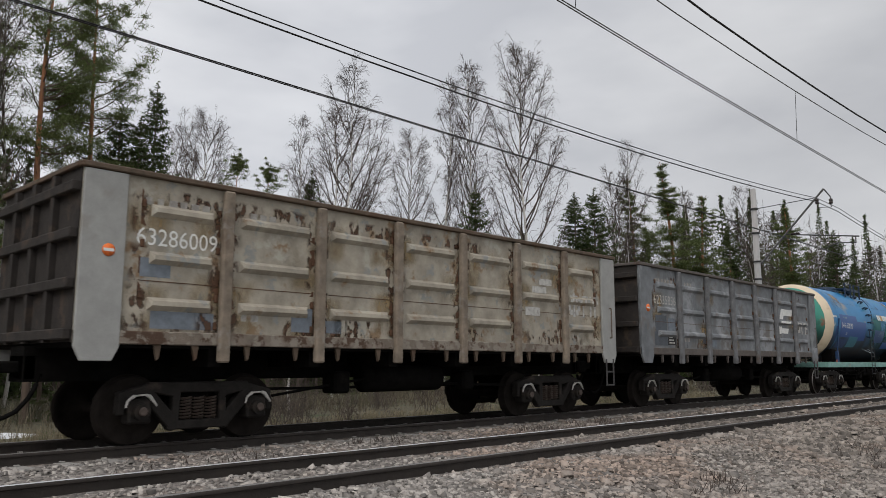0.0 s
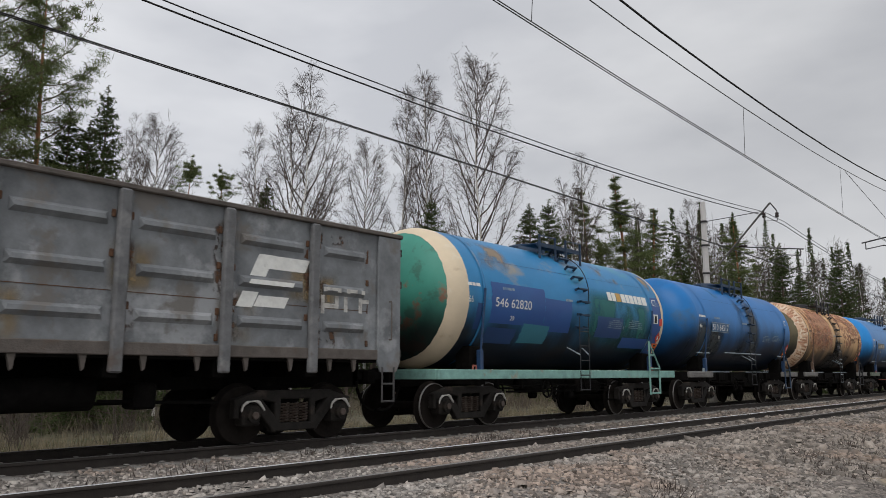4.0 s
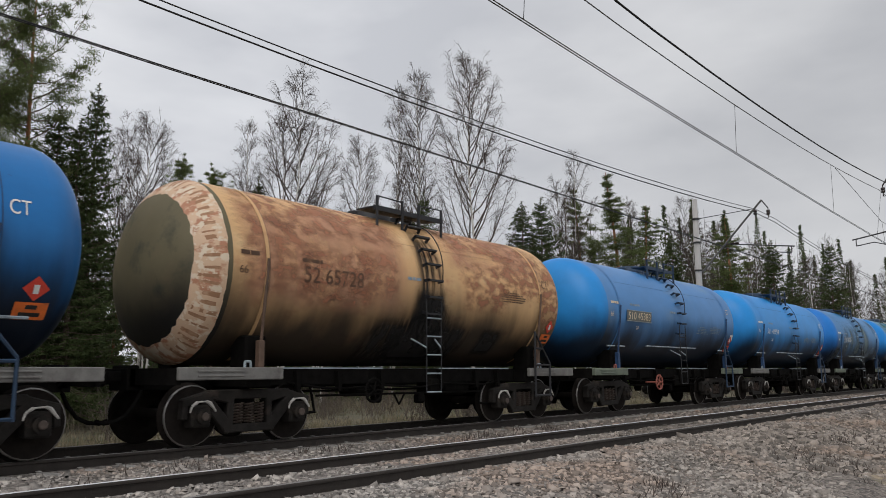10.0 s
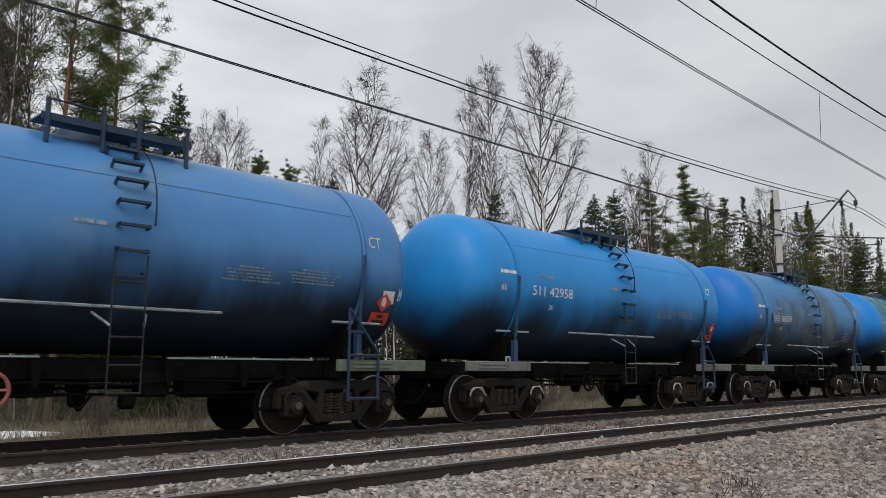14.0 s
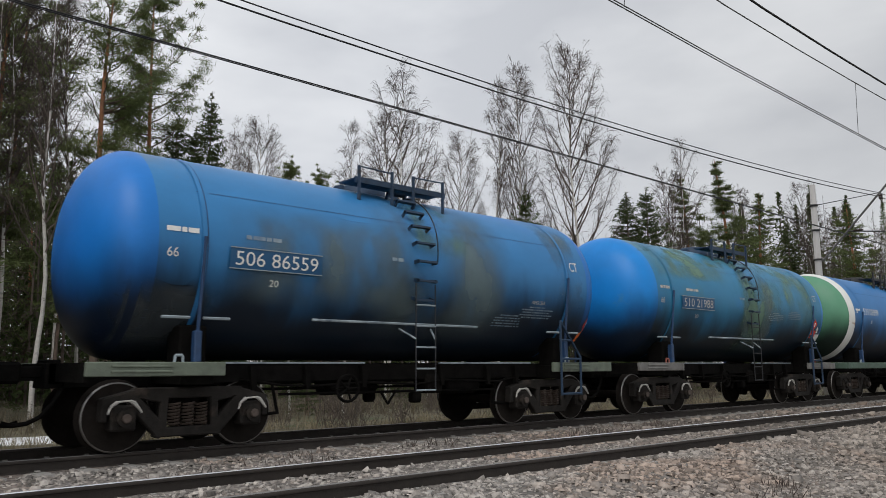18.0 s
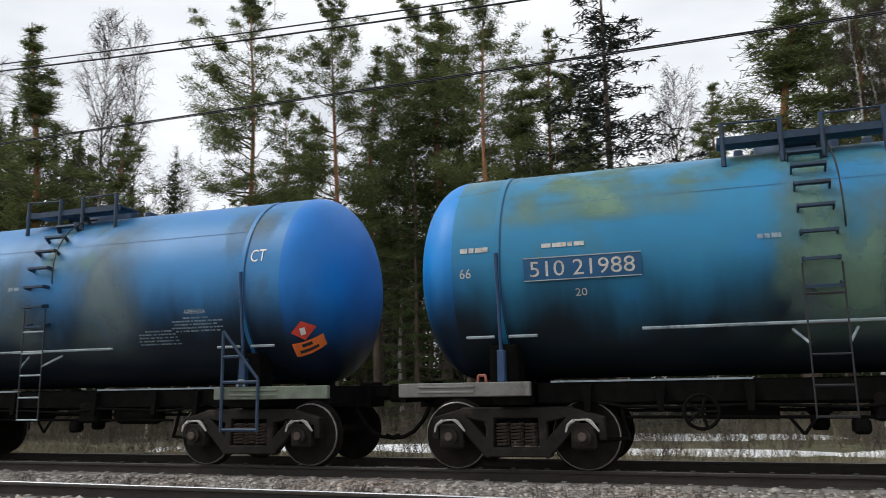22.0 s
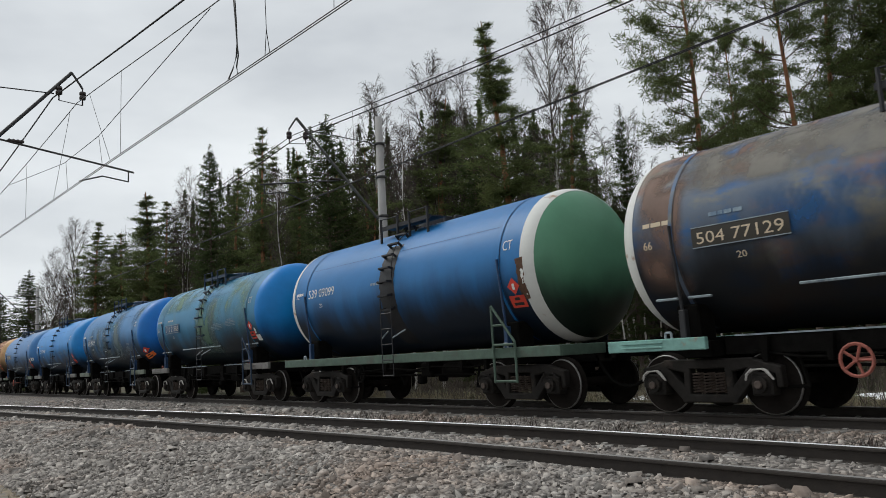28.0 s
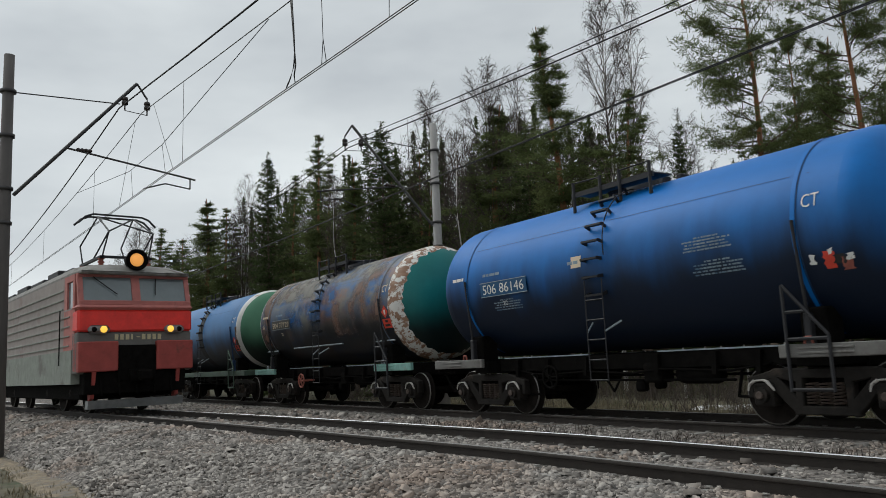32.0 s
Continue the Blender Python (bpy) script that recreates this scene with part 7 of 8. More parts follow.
    r = rs.uniform(0.65, 1.25, (n, 1, 1)) * np.interp(pads[:, 2] / H, [0.60 if column > 0.5 else 0.75, 1.0], [1.0, 0.25 if column > 0.5 else 0.40])[:, None, None]
    cs = pads[:, None, :] + rs.normal(0, 1, (n, blades, 3)) * (0.28, 0.28, 0.085 if column < 0.5 else 0.07) * r
    green.tufts(cs.reshape(-1, 3), rs, 1, size, width, 0.30, 0.8)
    return [("trunk", low.mesh("trunk", "bark", True), ""), ("upper_trunk", high.mesh("upper_trunk", "bark_orange", True), "orange upper bark"), ("branching", limbs.mesh("branching", "bark"), ""), ("crown", green.mesh("crown", "needle"), "")]


def spruce(seed, H=16.0, w=2.4, dark=False, gaps=0.0, blades=3, size=0.24, width=0.062, fine=5.0):
    """Tiers of boughs that droop and lift at the tip, hung with short sprays; a thin leader on top."""
    rs = np.random.RandomState(seed)
    trunk, green, limbs = Soup(), Soup(), Soup()
    trunk.limb([(0, 0, z) for z in np.linspace(-0.8, H, 9)], 0.17, 0.012, 7)
    cs = []
    z = H * 0.06
    while z < H - 0.5:
        k = z / H
        L0 = w * (1 - k) ** 0.78 + 0.10
        tier = rs.uniform(0.78, 1.12)
        for _ in range(rs.randint(5, 9)):
            if rs.rand() < gaps:
                continue
            a, L = rs.uniform(0, 6.283), L0 * tier * rs.uniform(0.7, 1.15)
            droop = -0.16 - 0.32 * (1 - k) + 0.55 * k
            pts = [np.array((0, 0, z)) + unit(a, 0) * L * s / 4 + (0, 0, L * (droop * s / 4 + 0.20 * (s / 4) ** 2.4)) for s in range(5)]
            limbs.limb([pts[0], pts[2], pts[4]], 0.022, 0.006, 3)
            n = max(5, int(L * fine * 3.2))
            t = rs.uniform(0.12, 1.04, n)
            i = np.minimum((t * 4).astype(int), 3)
            P = np.array(pts)
            q = P[i] + (P[i + 1] - P[i]) * (t * 4 - i)[:, None]
            span = (0.10 + 0.30 * L * (1 - t) * t * 2.2 + 0.05) * rs.uniform(-1, 1, n)
            side = np.array((-math.sin(a), math.cos(a), 0.0))
            q = q + side * span[:, None] - np.stack([np.zeros(n), np.zeros(n), rs.uniform(0, 0.16, n) + 0.12 * np.abs(span)], 1)
            cs.append(q)
        z += rs.uniform(0.24, 0.42) * (1 if not gaps else 1.6)
    lead = np.linspace(0, 0.9, 14)
    cs.append(np.stack([rs.normal(0, 0.04, 14), rs.normal(0, 0.04, 14), H - lead], 1))
    green.tufts(np.concatenate(cs), rs, blades, size, width, -0.35, 0.75)
    return [("trunk", trunk.mesh("trunk", "bark", True), ""), ("branching", limbs.mesh("branching", "bark"), ""), ("crown", green.mesh("crown", "spruce_dark" if dark else "spruce"), "")]


def birch(seed, H=20.0, spread=1.0, stems=1, density=1.0, low=0.3, twig=0.0115):
    """Limbs leave the stem steeply and sweep up to a long oval crown; fine twigs hang from their ends."""
    rs = np.random.RandomState(seed)
    trunk, limbs, twigs = Soup(), Soup(), Soup()
    for st in range(stems):
        ang, lean = rs.uniform(0, 6.3), rs.uniform(0.2, 0.8) + 0.9 * (stems > 1)
        h = H * (1 if st == 0 else rs.uniform(0.72, 0.93))
        zs = np.linspace(-0.8, h * 0.96, 15)
        ax = [np.array((math.cos(ang) * lean * (max(z, 0) / H) ** 1.3 + 0.16 * math.sin(z * 0.55 + ang), math.sin(ang) * lean * (max(z, 0) / H) ** 1.3 + 0.1 * math.sin(z * 0.8), z)) for z in zs]
        trunk.limb(ax, (0.15 if stems == 1 else 0.11) * H / 20, 0.014, 7)
        A = np.array(ax)
        for j in range(int(44 * density / stems ** 0.5)):
            k = low + (0.985 - low) * ((j + rs.rand()) / int(44 * density / stems ** 0.5)) ** 0.9
            base = np.array([np.interp(k * h, zs, A[:, c]) for c in range(3)])
            u = (k - low) / (1 - low)
            L = H * 0.33 * spread * ((1 - u) ** 0.62 * (0.62 + 0.38 * min(1, u * 5)) + 0.10) * rs.uniform(0.7, 1.1)
            L = min(L, (h - base[2]) * 1.05 + 0.9)
            a, e = rs.uniform(0, 6.283), rs.uniform(0.62, 0.95) + 0.25 * u
            pts, p = [base], base
            for s in range(6):
                p = p + unit(a + 0.35 * rs.normal() * 0.5, min(1.45, e + 0.085 * s + rs.normal(0, 0.05))) * L / 6
                pts.append(p)
            limbs.limb(pts, (0.020 + 0.0085 * L) * (1.15 - 0.5 * u), 0.006, 3)
            P = np.array(pts)
            for _ in range(int(4 + L * 2.6 * density)):
                t = rs.uniform(0.22, 1.0) * 6
                i = min(int(t), 5)
                q = P[i] + (P[i + 1] - P[i]) * (t - i)
                b = a + rs.choice((-1, 1)) * rs.uniform(0.35, 1.25)
                l2 = (0.30 * L * (1.15 - t / 6) + 0.45) * rs.uniform(0.6, 1.2)
                f = rs.uniform(0.45, 1.15)
                m1 = q + unit(b, f) * l2 * 0.5
                m2 = m1 + unit(b, f + 0.12) * l2 * 0.5
                ribbon(twigs, [q, m1, m2], 0.015, rs)
                for w in range(5 if density > 0.6 else 2):
                    o = q + (m2 - q) * rs.uniform(0.35, 1.0)
                    d = unit(b + rs.normal(0, 0.8), rs.uniform(-0.1, 1.0))
                    g = o + d * rs.uniform(0.22, 0.5)
                    ribbon(twigs, [o, g, g + d * rs.uniform(0.08, 0.3) * (1, 1, 0.2) - (0, 0, rs.uniform(0.08, 0.42))], twig, rs)
    return [("trunk", trunk.mesh("trunk", "birch_bark", True), "white bark with black marks"), ("branching", limbs.mesh("branching", "branch"), ""), ("crown", twigs.mesh("crown", "twig"), "bare twigs")]


def shrub(seed, H=2.2):
    rs = np.random.RandomState(seed)
    limbs, twigs = Soup(), Soup()
    for _ in range(16):
        a = rs.uniform(0, 6.3)
        p = np.array((rs.normal(0, 0.25), rs.normal(0, 0.25), -0.1))
        d = unit(a, rs.uniform(0.9, 1.5))
        L = H * rs.uniform(0.5, 1.0)
        pts = [p + d * L * s / 3 + rs.normal(0, 0.05, 3) * s for s in range(4)]
        limbs.limb(pts, 0.014, 0.004, 3)
        for s in (1, 2, 3):
            for _ in range(4):
                e = pts[s] + unit(rs.uniform(0, 6.3), rs.uniform(0.2, 1.2)) * rs.uniform(0.25, 0.7)
                w = np.cross(e - pts[s], rs.normal(size=3))
                w = w / np.linalg.norm(w) * 0.006
                twigs.tri(pts[s] - w, pts[s] + w, e)
    return [("stem", limbs.mesh("stem", "branch"), ""), ("crown", twigs.mesh("crown", "twig"), "")]


def model(name, label, category, group, parts, height=None):
    ob = thing(name, label, category, group)
    if height:
        top = max(v.co.z for _, me, _ in parts for v in me.vertices)
        for _, me, _ in parts:
            me.transform(Matrix.Diagonal((1, 1, height / top, 1)))
    for n, me, lb in parts:
        piece = part(n, me, ob, lb)
        if n in ("branching", "crown", "stem"):
            tagged(piece, lb, kind="stuff")
    return ob


PINES = [model("pine_tree", "tall pine with orange upper trunk and airy green crown", "pine tree", "pines at the forest edge", pine(s, 20, b, w, c, n), 20.0) for s, b, w, c, n in ((1, 0.38, 2.9, 0.1, 400), (2, 0.50, 2.9, 0.0, 330), (3, 0.33, 3.0, 0.1, 400), (4, 0.46, 2.6, 0.0, 320), (5, 0.22, 3.0, 1.0, 420), (6, 0.32, 3.0, 0.9, 360))]
SPRUCES = [model("spruce_tree", "dense dark green spruce at the forest edge", "spruce tree", "spruces at the forest edge", spruce(s, 16, w)) for s, w in ((11, 3.0), (12, 2.6), (13, 3.3))]
DARK_SPRUCE = model("spruce_tree", "tall sparse near-black spruce with drooping boughs", "spruce tree", "spruces at the forest edge", spruce(14, 20, 3.4, True, 0.12))
BIRCHES = [model("birch_tree", "bare leafless birch with white trunk and fine twigs", "birch tree", "bare birches at the forest edge", birch(s, 20, w, st, d, lo), 20.0) for s, w, st, d, lo in ((21, 1.0, 1, 1.05, 0.26), (22, 0.7, 1, 1.0, 0.34), (23, 0.8, 3, 0.95, 0.3), (24, 0.5, 1, 0.85, 0.38), (25, 1.1, 2, 1.0, 0.24))]
SHRUBS = [model("bare_shrub", "bare brown shrub in dead grass", "shrub", "shrubs along the line", shrub(s)) for s in (31, 32, 33)]
FILL_P = [model("pine_tree", "slender forest pine with green crown", "pine tree", "trees of the wood behind", pine(s, 20, b, w, 0.6, 260, 30, 0.30, 0.075), 20.0) for s, b, w in ((41, 0.30, 2.6), (42, 0.40, 2.4), (43, 0.22, 2.6))]
FILL_S = [model("spruce_tree", "forest spruce with dark green boughs", "spruce tree", "trees of the wood behind", spruce(s, 16, w, False, 0.1, 2, 0.32, 0.085, 3.4)) for s, w in ((51, 2.2), (52, 1.8))]
FILL_B = [model("birch_tree", "thin bare forest birch", "birch tree", "trees of the wood behind", birch(s, 20, w, 1, 0.6, 0.3, 0.014), 20.0) for s, w in ((61, 0.8), (62, 0.6), (63, 0.95))]
USED = set()


def plant(src, x, y, height, model_h, turn=0.0, wide=1.0):
    k = height / model_h
    m = Matrix.LocRotScale((x, y, ground_z(x, y)), Euler((0, 0, turn)), (k * wide, k * wide, k))
    if src.name in USED:
        return copy_thing(src, m @ Matrix.Diagonal((*[1 / c for c in src.scale], 1)))
    USED.add(src.name)
    src.matrix_basis = m
    return src


def by_view(az, el, d):
    """Place and height of a tree by bearing, the rise of its top and its distance from the standpoint."""
    a = radians(az)
    x, y = d * math.cos(a), d * math.sin(a)
    return x, y, 1.0 + d * math.tan(radians(el)) - ground_z(x, y)


# kind, bearing, rise of the top, distance, half-width of the crown in degrees
EDGE = [
    ("p0", 78.4, 30, 33, 3.2), ("b1", 75.3, 26.5, 31, 1.5), ("p5", 80.8, 26, 38, 2.4), ("p1", 72.2, 29.5, 31, 3.4), ("p1", 69.3, 27.4, 33, 3.0), ("s1", 67.4, 17.9, 34, 1.8), ("s0", 65.1, 19.6, 35, 1.5), ("s2", 66.1, 17.2, 33, 1.9), ("b1", 77.6, 25.5, 33, 1.6),
    ("b2", 63.2, 18.2, 62, 1.4), ("b0", 61.4, 18.2, 60, 2.4), ("p3", 59.5, 15.7, 58, 1.3), ("p3", 57.2, 15.2, 60, 1.0), ("b3", 55.2, 18.4, 58, 1.3), ("b4", 51.7, 22.8, 54, 3.7), ("s1", 53.9, 14.2, 56, 1.2),
    ("b0", 46.4, 17.6, 60, 2.0), ("b3", 44.0, 21.3, 55, 1.35), ("b1", 41.7, 22.6, 54, 2.0), ("b0", 37.8, 23.9, 52, 3.0), ("s2", 41.6, 13.4, 52, 1.3), ("s0", 34.2, 12.6, 58, 1.5), ("s2", 32.8, 12.9, 60, 1.5),
    ("b2", 31.0, 16.2, 68, 1.9), ("p5", 30.2, 13.5, 72, 1.2), ("p4", 27.3, 14.5, 70, 1.1), ("b1", 26.2, 12.6, 78, 1.2), ("p5", 25.2, 11.9, 74, 1.2), ("b4", 21.8, 12.6, 78, 1.35), ("s0", 23.5, 10.0, 76, 0.9), ("p5", 19.8, 10.8, 84, 1.1), ("b0", 20.6, 10.6, 90, 1.2),
    ("s1", 16.9, 8.9, 88, 0.95), ("s0", 15.8, 6.9, 92, 0.8), ("b1", 14.8, 7.8, 104, 1.2), ("s2", 13.4, 8.6, 98, 0.9), ("b0", 12.2, 7.4, 112, 1.1), ("b2", 10.4, 6.8, 120, 1.1), ("b4", 18.2, 9.2, 95, 1.1),
    ("p4", 83.9, 27.2, 33, 3.8), ("p2", 77.8, 27.2, 36, 2.4), ("b3", 79.4, 26.2, 32, 1.5), ("b3", 74.1, 27.4, 33, 1.7), ("b0", 91.0, 22.3, 46, 2.0), ("d", 95.8, 31.0, 32, 3.7), ("p5", 100.2, 26.1, 38, 1.9), ("p0", 104.9, 30.5, 32, 3.5), ("p4", 108.6, 28.4, 36, 2.6), ("p5", 106.7, 25.0, 38, 2.2), ("p4", 102.6, 24.5, 37, 2.2), ("p2", 110.4, 29, 36, 3.0), ("p3", 98.8, 23.5, 40, 2.0),
    ("p3", 111.4, 24.4, 40, 2.0), ("p0", 116.4, 28.6, 34, 3.0), ("p1", 123.0, 29.4, 33, 3.8), ("p3", 120.2, 22.4, 38, 1.8), ("p4", 98.2, 20.5, 42, 1.8), ("s0", 102.3, 17.0, 40, 1.5), ("p5", 113.7, 25.0, 37, 2.2), ("p5", 88.4, 21.0, 42, 1.7), ("b3", 111.6, 23.5, 38, 1.1), ("p4", 118.3, 20.5, 41, 1.7),
    ("p4", 136.8, 24.2, 40, 1.95), ("b1", 133.4, 26.2, 41, 1.7), ("b3", 131.8, 25.4, 43, 1.3), ("p5", 131.7, 19.0, 37, 2.0), ("s1", 128.1, 16.8, 42, 0.95), ("b2", 128.6, 17.4, 48, 1.8), ("b0", 142.4, 22.2, 47, 1.9), ("b4", 140.0, 21.8, 48, 1.7), ("b1", 146.5, 20.5, 50, 1.3), ("p4", 141.7, 19.2, 46, 2.1), ("p5", 147.5, 15.8, 52, 1.5), ("s0", 139.2, 17.5, 44, 1.5), ("b3", 144.4, 17.2, 45, 1.2),
    ("s2", 150.2, 18.0, 50, 1.9), ("p5", 154.9, 17.1, 54, 1.4), ("p4", 152.6, 15.2, 56, 1.3), ("s0", 158.7, 15.8, 58, 1.2), ("p5", 156.8, 14.2, 62, 1.2), ("b2", 160.4, 14.2, 66, 1.3), ("b3", 153.6, 14.4, 50, 0.9), ("p4", 163.1, 12.2, 70, 1.5), ("p5", 166.1, 10.3, 80, 1.1), ("b0", 167.6, 10.6, 84, 1.5), ("s1", 170.2, 7.0, 104, 1.1), ("p5", 161.6, 11.8, 66, 1.2), ("s2", 171.8, 5.3, 125, 1.0), ("p5", 164.7, 9.6, 82, 1.2), ("b4", 169.0, 8.6, 96, 1.2),
]
KIND = {"p": (PINES, 20.0), "s": (SPRUCES, 16.0), "b": (BIRCHES, 20.0)}
trnd = random.Random(77)


def half_width(src):
    """Half the usual breadth of a model's crown."""
    r = [math.hypot(v.co.x, v.co.y) for c in src.children if c.name.startswith("crown") for v in c.data.vertices]
    return float(np.percentile(r, 94))


BREADTH = {}
for kind, az, el, d, half in EDGE:
    x, y, hh = by_view(az, el, d)
    src, mh = (DARK_SPRUCE, 20.0) if kind == "d" else (KIND[kind[0]][0][int(kind[1])], KIND[kind[0]][1])
    if kind not in BREADTH:
        BREADTH[kind] = half_width(src)
    wide = d * math.tan(radians(half)) / (BREADTH[kind] * hh / mh) * (2.1 if kind[0] in "sd" else 1.75 if kind in ("p4", "p5") else 1.1)
    plant(src, x, y, hh, mh, trnd.uniform(0, 6.28), min(2.0, max(0.8, wide)))


def skyline(az):
    """Rise of the lower, filled-in forest behind the edge trees."""
    return float(np.interp(az, [8, 14, 22, 30, 38, 50, 60, 66, 70, 75, 80, 87, 92, 100, 112, 118, 124, 128, 132, 138, 144, 150, 156, 160, 164, 167, 170, 174], [5.5, 8.0, 10.5, 11.5, 11.0, 10.5, 11.0, 12, 14, 18, 18, 17, 17.5, 19, 19, 18, 17, 12.5, 15.5, 16, 15.5, 15, 12.5, 10.5, 8.5, 6.5, 4.0, 3]))


# the wood behind: fills gaps between the edge trees
for k in range(150):
    az = 6 + 118 * (k + trnd.random()) / 90 if k < 90 else 124 + 50 * (k - 90 + trnd.random()) / 60
    d = (30 + trnd.random() * 26) / max(0.30, math.sin(radians(az))) ** (0.75 if abs(90 - az) < 60 else 0.9)
    d = min(d, 150)
    el = skyline(az) * trnd.uniform(0.6, 1.0)
    x, y, hh = by_view(az, el, d)
    if y < 23:
        continue
    roll = trnd.random()
    kb, ks = (0.62, 0.84) if az < 62 else (0.34, 0.58) if az < 128 else (0.50, 0.76)
    src, mh = (FILL_B[trnd.randrange(3)], 20.0) if roll < kb else (FILL_S[trnd.randrange(2)], 16.0) if roll < ks else (FILL_P[trnd.randrange(3)], 20.0)
    plant(src, x, y, max(hh, 4.0), mh, trnd.uniform(0, 6.28), (max(1.0, 9.0 / max(hh, 4.0)) if hh < 8 else 1.0) * (1.25 if az > 124 and roll >= kb else 1.0))


def deep_wood():
    """The closed depth of the forest: narrow conifers and bare undergrowth, too many to count."""
    rs = np.random.RandomState(88)
    green, bare = Soup(), Soup()
    for k in range(1350):
        az = rs.uniform(5, 174) if k < 950 else rs.uniform(124, 171)
        thick = float(np.interp(az, [5, 20, 30, 36, 60, 66, 75, 92, 124, 130, 136, 174], [1.15, 1.15, 1.0, 0.75, 0.75, 0.7, 0.85, 0.75, 0.75, 0.9, 1.15, 1.2]))
        d = min((44 + rs.rand() * 26) / max(0.30, math.sin(radians(az))) ** 0.8, 165)
        x, y, hh = by_view(az, skyline(az) * thick * rs.uniform(0.45, 1.03), d)
        if y < 27:
            continue
        hh, z0 = max(hh, 3.0), ground_z(x, y)
        if rs.rand() < (0.62 if az > 120 or az < 30 else 0.4) and k < 1010:
            w0, n = (0.14 * hh + 0.7) * rs.uniform(0.75, 1.2), int(27 * hh)
            u = rs.rand(n) ** 1.15
            r, a = w0 * (1 - u) * np.sqrt(rs.rand(n)), rs.uniform(0, 6.283, n)
            green.tufts(np.stack([x + r * np.cos(a), y + r * np.sin(a), z0 + hh * u], 1), rs, 2, 0.48, 0.22, -0.35, 0.7)
            bare.limb([(x, y, z0), (x, y, z0 + hh)], 0.12, 0.02, 3)
        else:
            bare.limb([(x, y, z0), (x + rs.normal(0, 0.3), y, z0 + hh)], rs.uniform(0.06, 0.13), 0.02, 3)
            n = int((13 if k < 950 else 24) * hh)
            u = rs.uniform(0.05, 0.95, n)
            p = np.stack([x + rs.normal(0, 0.9, n), y + rs.normal(0, 0.9, n), z0 + hh * u], 1)
            bare.tufts(p, rs, 1, 1.3, 0.055, 1.3, 0.8)
    thing("deep_wood", "dense dark conifers filling the forest depth", "forest", kind="stuff", me=green.mesh("deep_wood", "spruce"))
    thing("bare_undergrowth", "brown leafless undergrowth deep in the forest", "undergrowth", kind="stuff", me=bare.mesh("bare_undergrowth", "twig"))


deep_wood()
for k in range(150):
    x, y = trnd.uniform(-45, 60), trnd.uniform(16.2, 30)
    plant(SHRUBS[k % 3], x, y, trnd.uniform(1.0, 2.6), 2.2, trnd.uniform(0, 6.28))


# ---- dead grass, tussocks, snow ----
def grass(name, label, count, region, h, material, seed, clump=0.0):
    rs = np.random.RandomState(seed)
    s = Soup()
    xs, ys = rs.uniform(region[0], region[1], count), rs.uniform(region[2], region[3], count)
    for x, y in zip(xs, ys):
        if noise.noise((x * 0.4, y * 0.4, 11)) < clump:
            continue
        z = max(ground_z(x, y), bed_z(y) if 2.6 < y < 14.6 else -9)
        for _ in range(5):
            a = rs.uniform(0, 6.28)
            L = h * rs.uniform(0.5, 1.2)
            p = np.array((x + rs.normal(0, 0.06), y + rs.normal(0, 0.06), z - 0.02))
            w = np.array((math.cos(a), math.sin(a), 0)) * 0.010
            t = p + np.array((rs.normal(0, 0.35), rs.normal(0, 0.35), 1.0)) * L
            s.tri(p - w, p + w, t)
    ob = thing(name, label, "grass", kind="stuff", me=s.mesh(name, material))
    return ob


grass("dry_grass", "tall dead straw-coloured grass beyond the tracks", 13000, (-42, 50, 15.0, 24.0), 0.42, "dry_grass", 41, -0.12)
grass("dry_stalks", "dense upright dead stalks at the forest foot", 5500, (-50, 60, 26.0, 36), 1.0, "stalks", 45, -0.3)
grass("dry_weeds", "sparse dry weeds between the tracks", 420, (-16, 16, 8.75, 10.1), 0.20, "twig", 42, 0.05)
grass("dry_grass", "flattened dead grass at the ballast foot", 1400, (-26, -8, 0.4, 3.2), 0.12, "dry_grass", 43, 0.05)
grass("dry_weeds", "grey dead weeds at the ballast foot", 700, (8, 24, 1.8, 4.6), 0.16, "twig", 46, 0.12)
grass("green_tussock", "fresh green tussocks in dead grass", 3200, (-40, 50, 15.2, 24), 0.28, "moss", 44, 0.10)


def snow_patch(x, y, rx, ry, seed):
    rs = np.random.RandomState(seed)
    n = 40
    ph = rs.uniform(0, 6.28, 4)
    v = [(x, y, ground_z(x, y) + 0.16)]
    f = []
    for ring in (0.6, 0.95, 1.06):
        for k in range(n):
            a = 2 * math.pi * k / n
            r = ring * (1 + 0.18 * math.sin(2 * a + ph[0]) + 0.13 * math.sin(5 * a + ph[1]) + 0.08 * math.sin(11 * a + ph[2]))
            px, py = x + rx * r * math.cos(a), y + ry * r * math.sin(a)
            v.append((px, py, ground_z(px, py) + (0.13 if ring == 0.6 else 0.07 if ring < 1 else -0.06)))
    for k in range(n):
        f.append((0, 1 + k, 1 + (k + 1) % n))
        for r in (0, 1):
            f.append((1 + r * n + k, 1 + (r + 1) * n + k, 1 + (r + 1) * n + (k + 1) % n, 1 + r * n + (k + 1) % n))
    return thing("snow_patch", "old melting snow patch on dead grass", "snow", "snow patches", me=mesh_of("snow_patch", v, f, "snow", True))


for k, (x, y, rx, ry) in enumerate(((-1.0, 24.3, 4.0, 0.75), (-8.2, 24.4, 3.0, 0.8), (-15.5, 24.2, 4.2, 0.75), (-1, 31, 6, 1.5), (5.5, 24.0, 2.2, 0.6))):
    snow_patch(x, y, rx, ry, 50 + k)


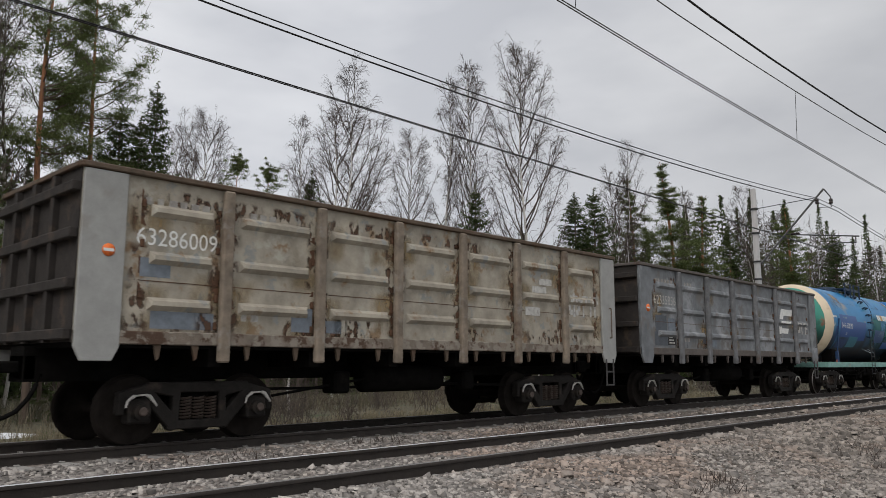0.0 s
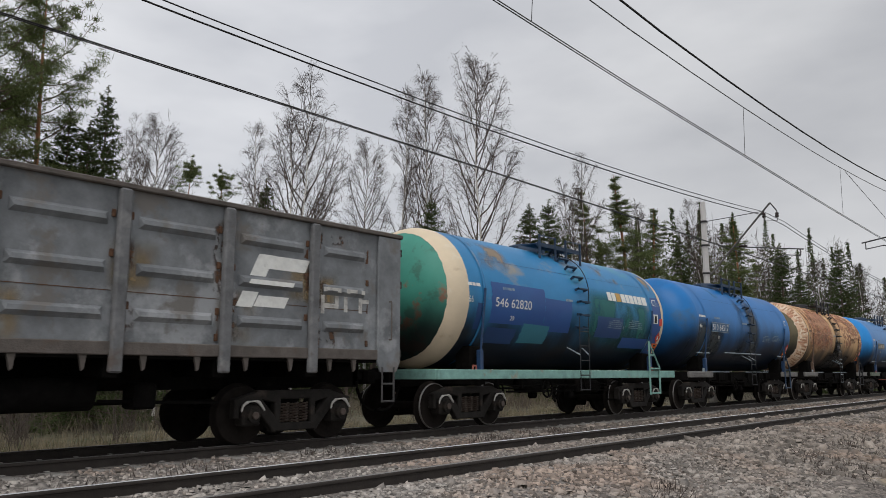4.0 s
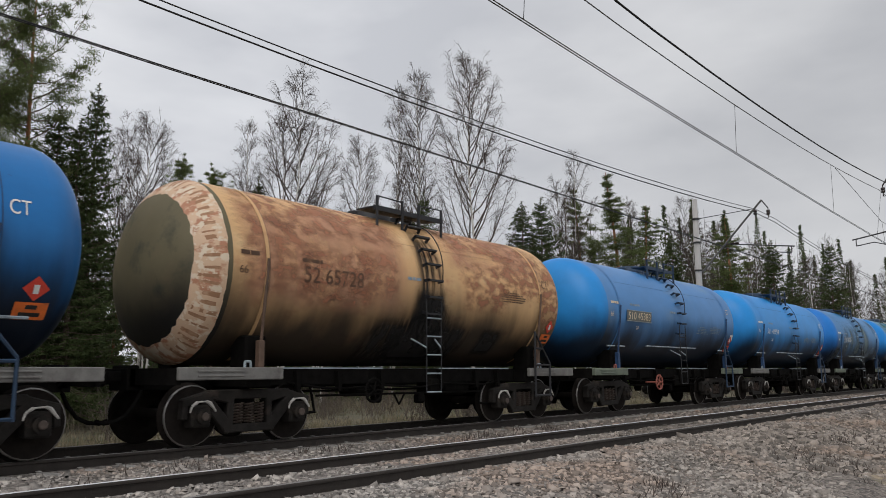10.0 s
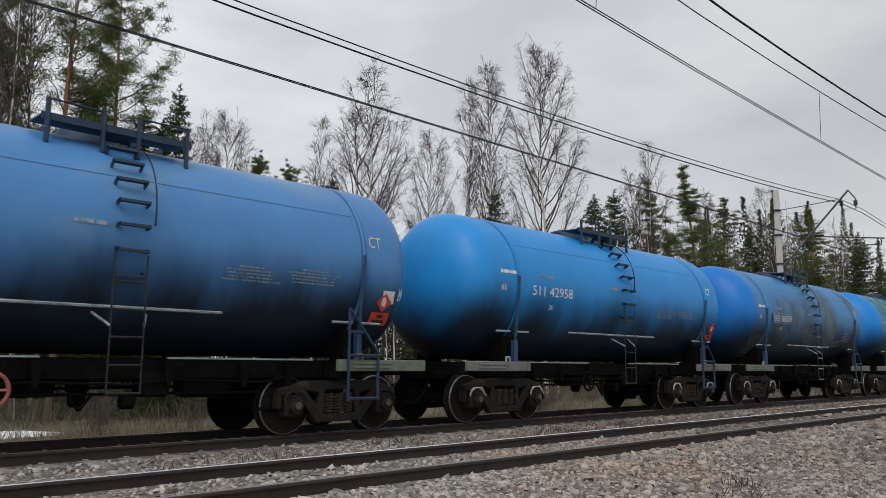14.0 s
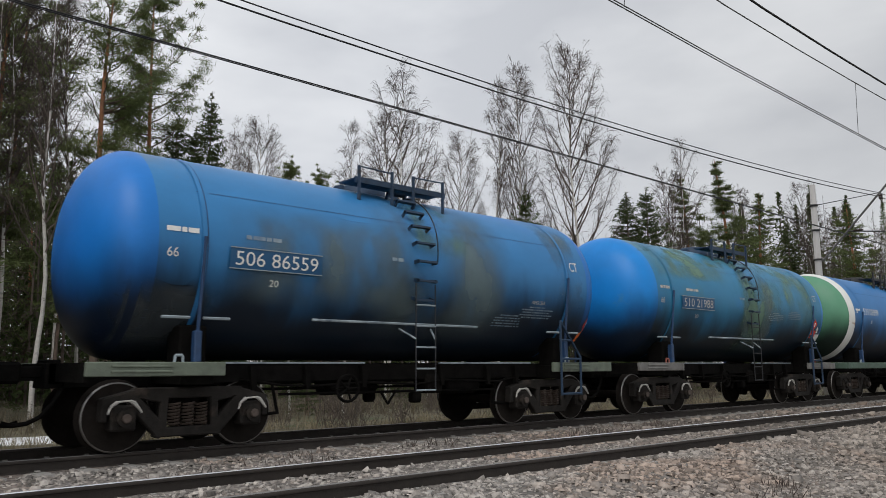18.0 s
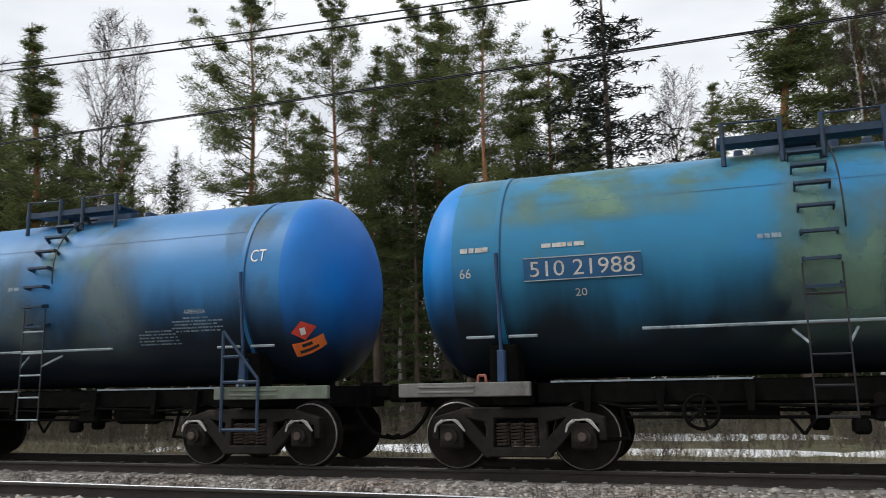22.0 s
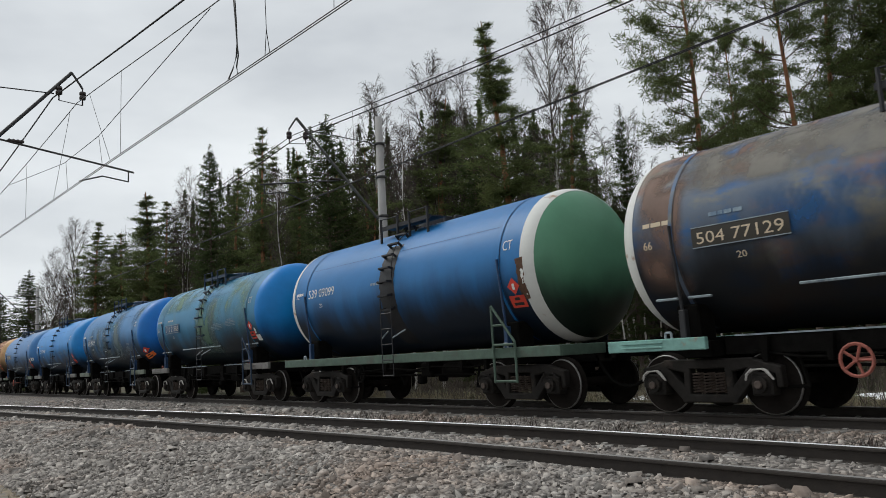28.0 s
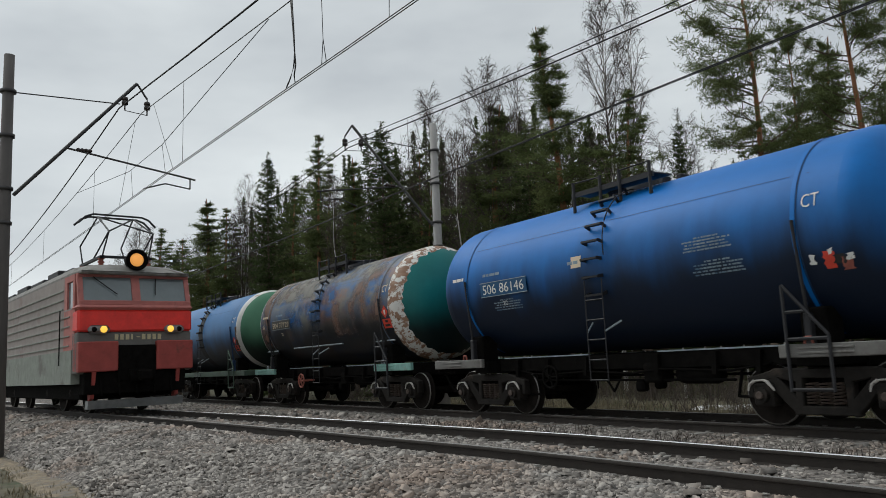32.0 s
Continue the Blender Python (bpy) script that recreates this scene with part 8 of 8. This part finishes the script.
def dirt_patch(label, x, y, rx, ry, seed):
    """Low uneven spill of sandy soil over the foot of the ballast."""
    rs = np.random.RandomState(seed)
    ph = rs.uniform(0, 6.28, 4)
    v, f, n, rings = [], [], 64, 14
    for r in range(rings + 1):
        for k in range(n):
            a = 2 * math.pi * k / n
            e = r / rings * (1 + 0.2 * math.sin(2 * a + ph[0]) + 0.12 * math.sin(5 * a + ph[1]) + 0.06 * math.sin(11 * a + ph[2]))
            px, py = x + rx * e * math.cos(a), y + ry * e * math.sin(a)
            z = max(ground_z(px, py), bed_z(py) if 2.0 < py < 14.6 else -9)
            v.append((px, py, z + 0.05 * (1 - (r / rings) ** 2) - 0.02 * (r == rings) + 0.02 * noise.noise((px * 2.2, py * 2.2, 3)) * (r < rings)))
    for r in range(rings):
        for k in range(n):
            f.append((r * n + k, r * n + (k + 1) % n, (r + 1) * n + (k + 1) % n, (r + 1) * n + k))
    return thing("dirt_patch", label, "soil", "soil patches", me=mesh_of("dirt_patch", v, f, "dirt", True))


dirt_patch("bare sandy soil spilled over the ballast foot", 13.6, 2.35, 3.6, 0.85, 7)
dirt_patch("bare sandy soil with flattened grass beside the ballast", -18.0, 2.05, 7.5, 0.55, 8)

# plywood scrap by the near rail
scrap = thing("plywood_scrap", "torn brown plywood scrap lying on the ballast", "scrap wood", me=prism("plywood_scrap", "leaf", [(-0.28, 0.0), (-0.1, 0.05), (0.12, 0.03), (0.34, 0.06), (0.30, 0.085), (0.05, 0.06), (-0.2, 0.09), (-0.3, 0.04)], -0.12, 0.10), at=pose(-4.25, 5.55, -0.20, 8, 4, 12))


# ---- everything that moves ----
def motions():
    ts = [t for t, _ in TRAIN]
    ds = [d for _, d in TRAIN]
    for w, u in WAGONS:
        walk(w, [(t, pose(u + d, Y_FAR, 0)) for t, d in TRAIN])
    fine = [k * 0.1 for k in range(321)]
    roll = [float(np.interp(t, ts, ds)) for t in fine]
    for ws, ax in WHEELSETS:
        walk(ws, [(t, pose(ax, 0, 0.475, 0, math.degrees(d / 0.475), 0)) for t, d in zip(fine, roll)])
    # the locomotive comes up the near track from the west at a steady speed
    path = []
    for k in range(0, 65):
        t = k * 0.5
        x = -24.2 - 11.75 * (32 - t)
        slope = (near_y(x) - near_y(x - 8)) / 8
        path.append((t, pose(x, near_y(x), near_z(x), 0, 0, math.degrees(math.atan(slope)))))
    walk(loco, path)
    steps = [k / 30 for k in range(0, 961)]
    for ws, ax in LOCO_WHEELS:
        walk(ws, [(t, pose(ax, 0, 0.60, 0, math.degrees(11.75 * t / 0.60), 0)) for t in steps])


motions()
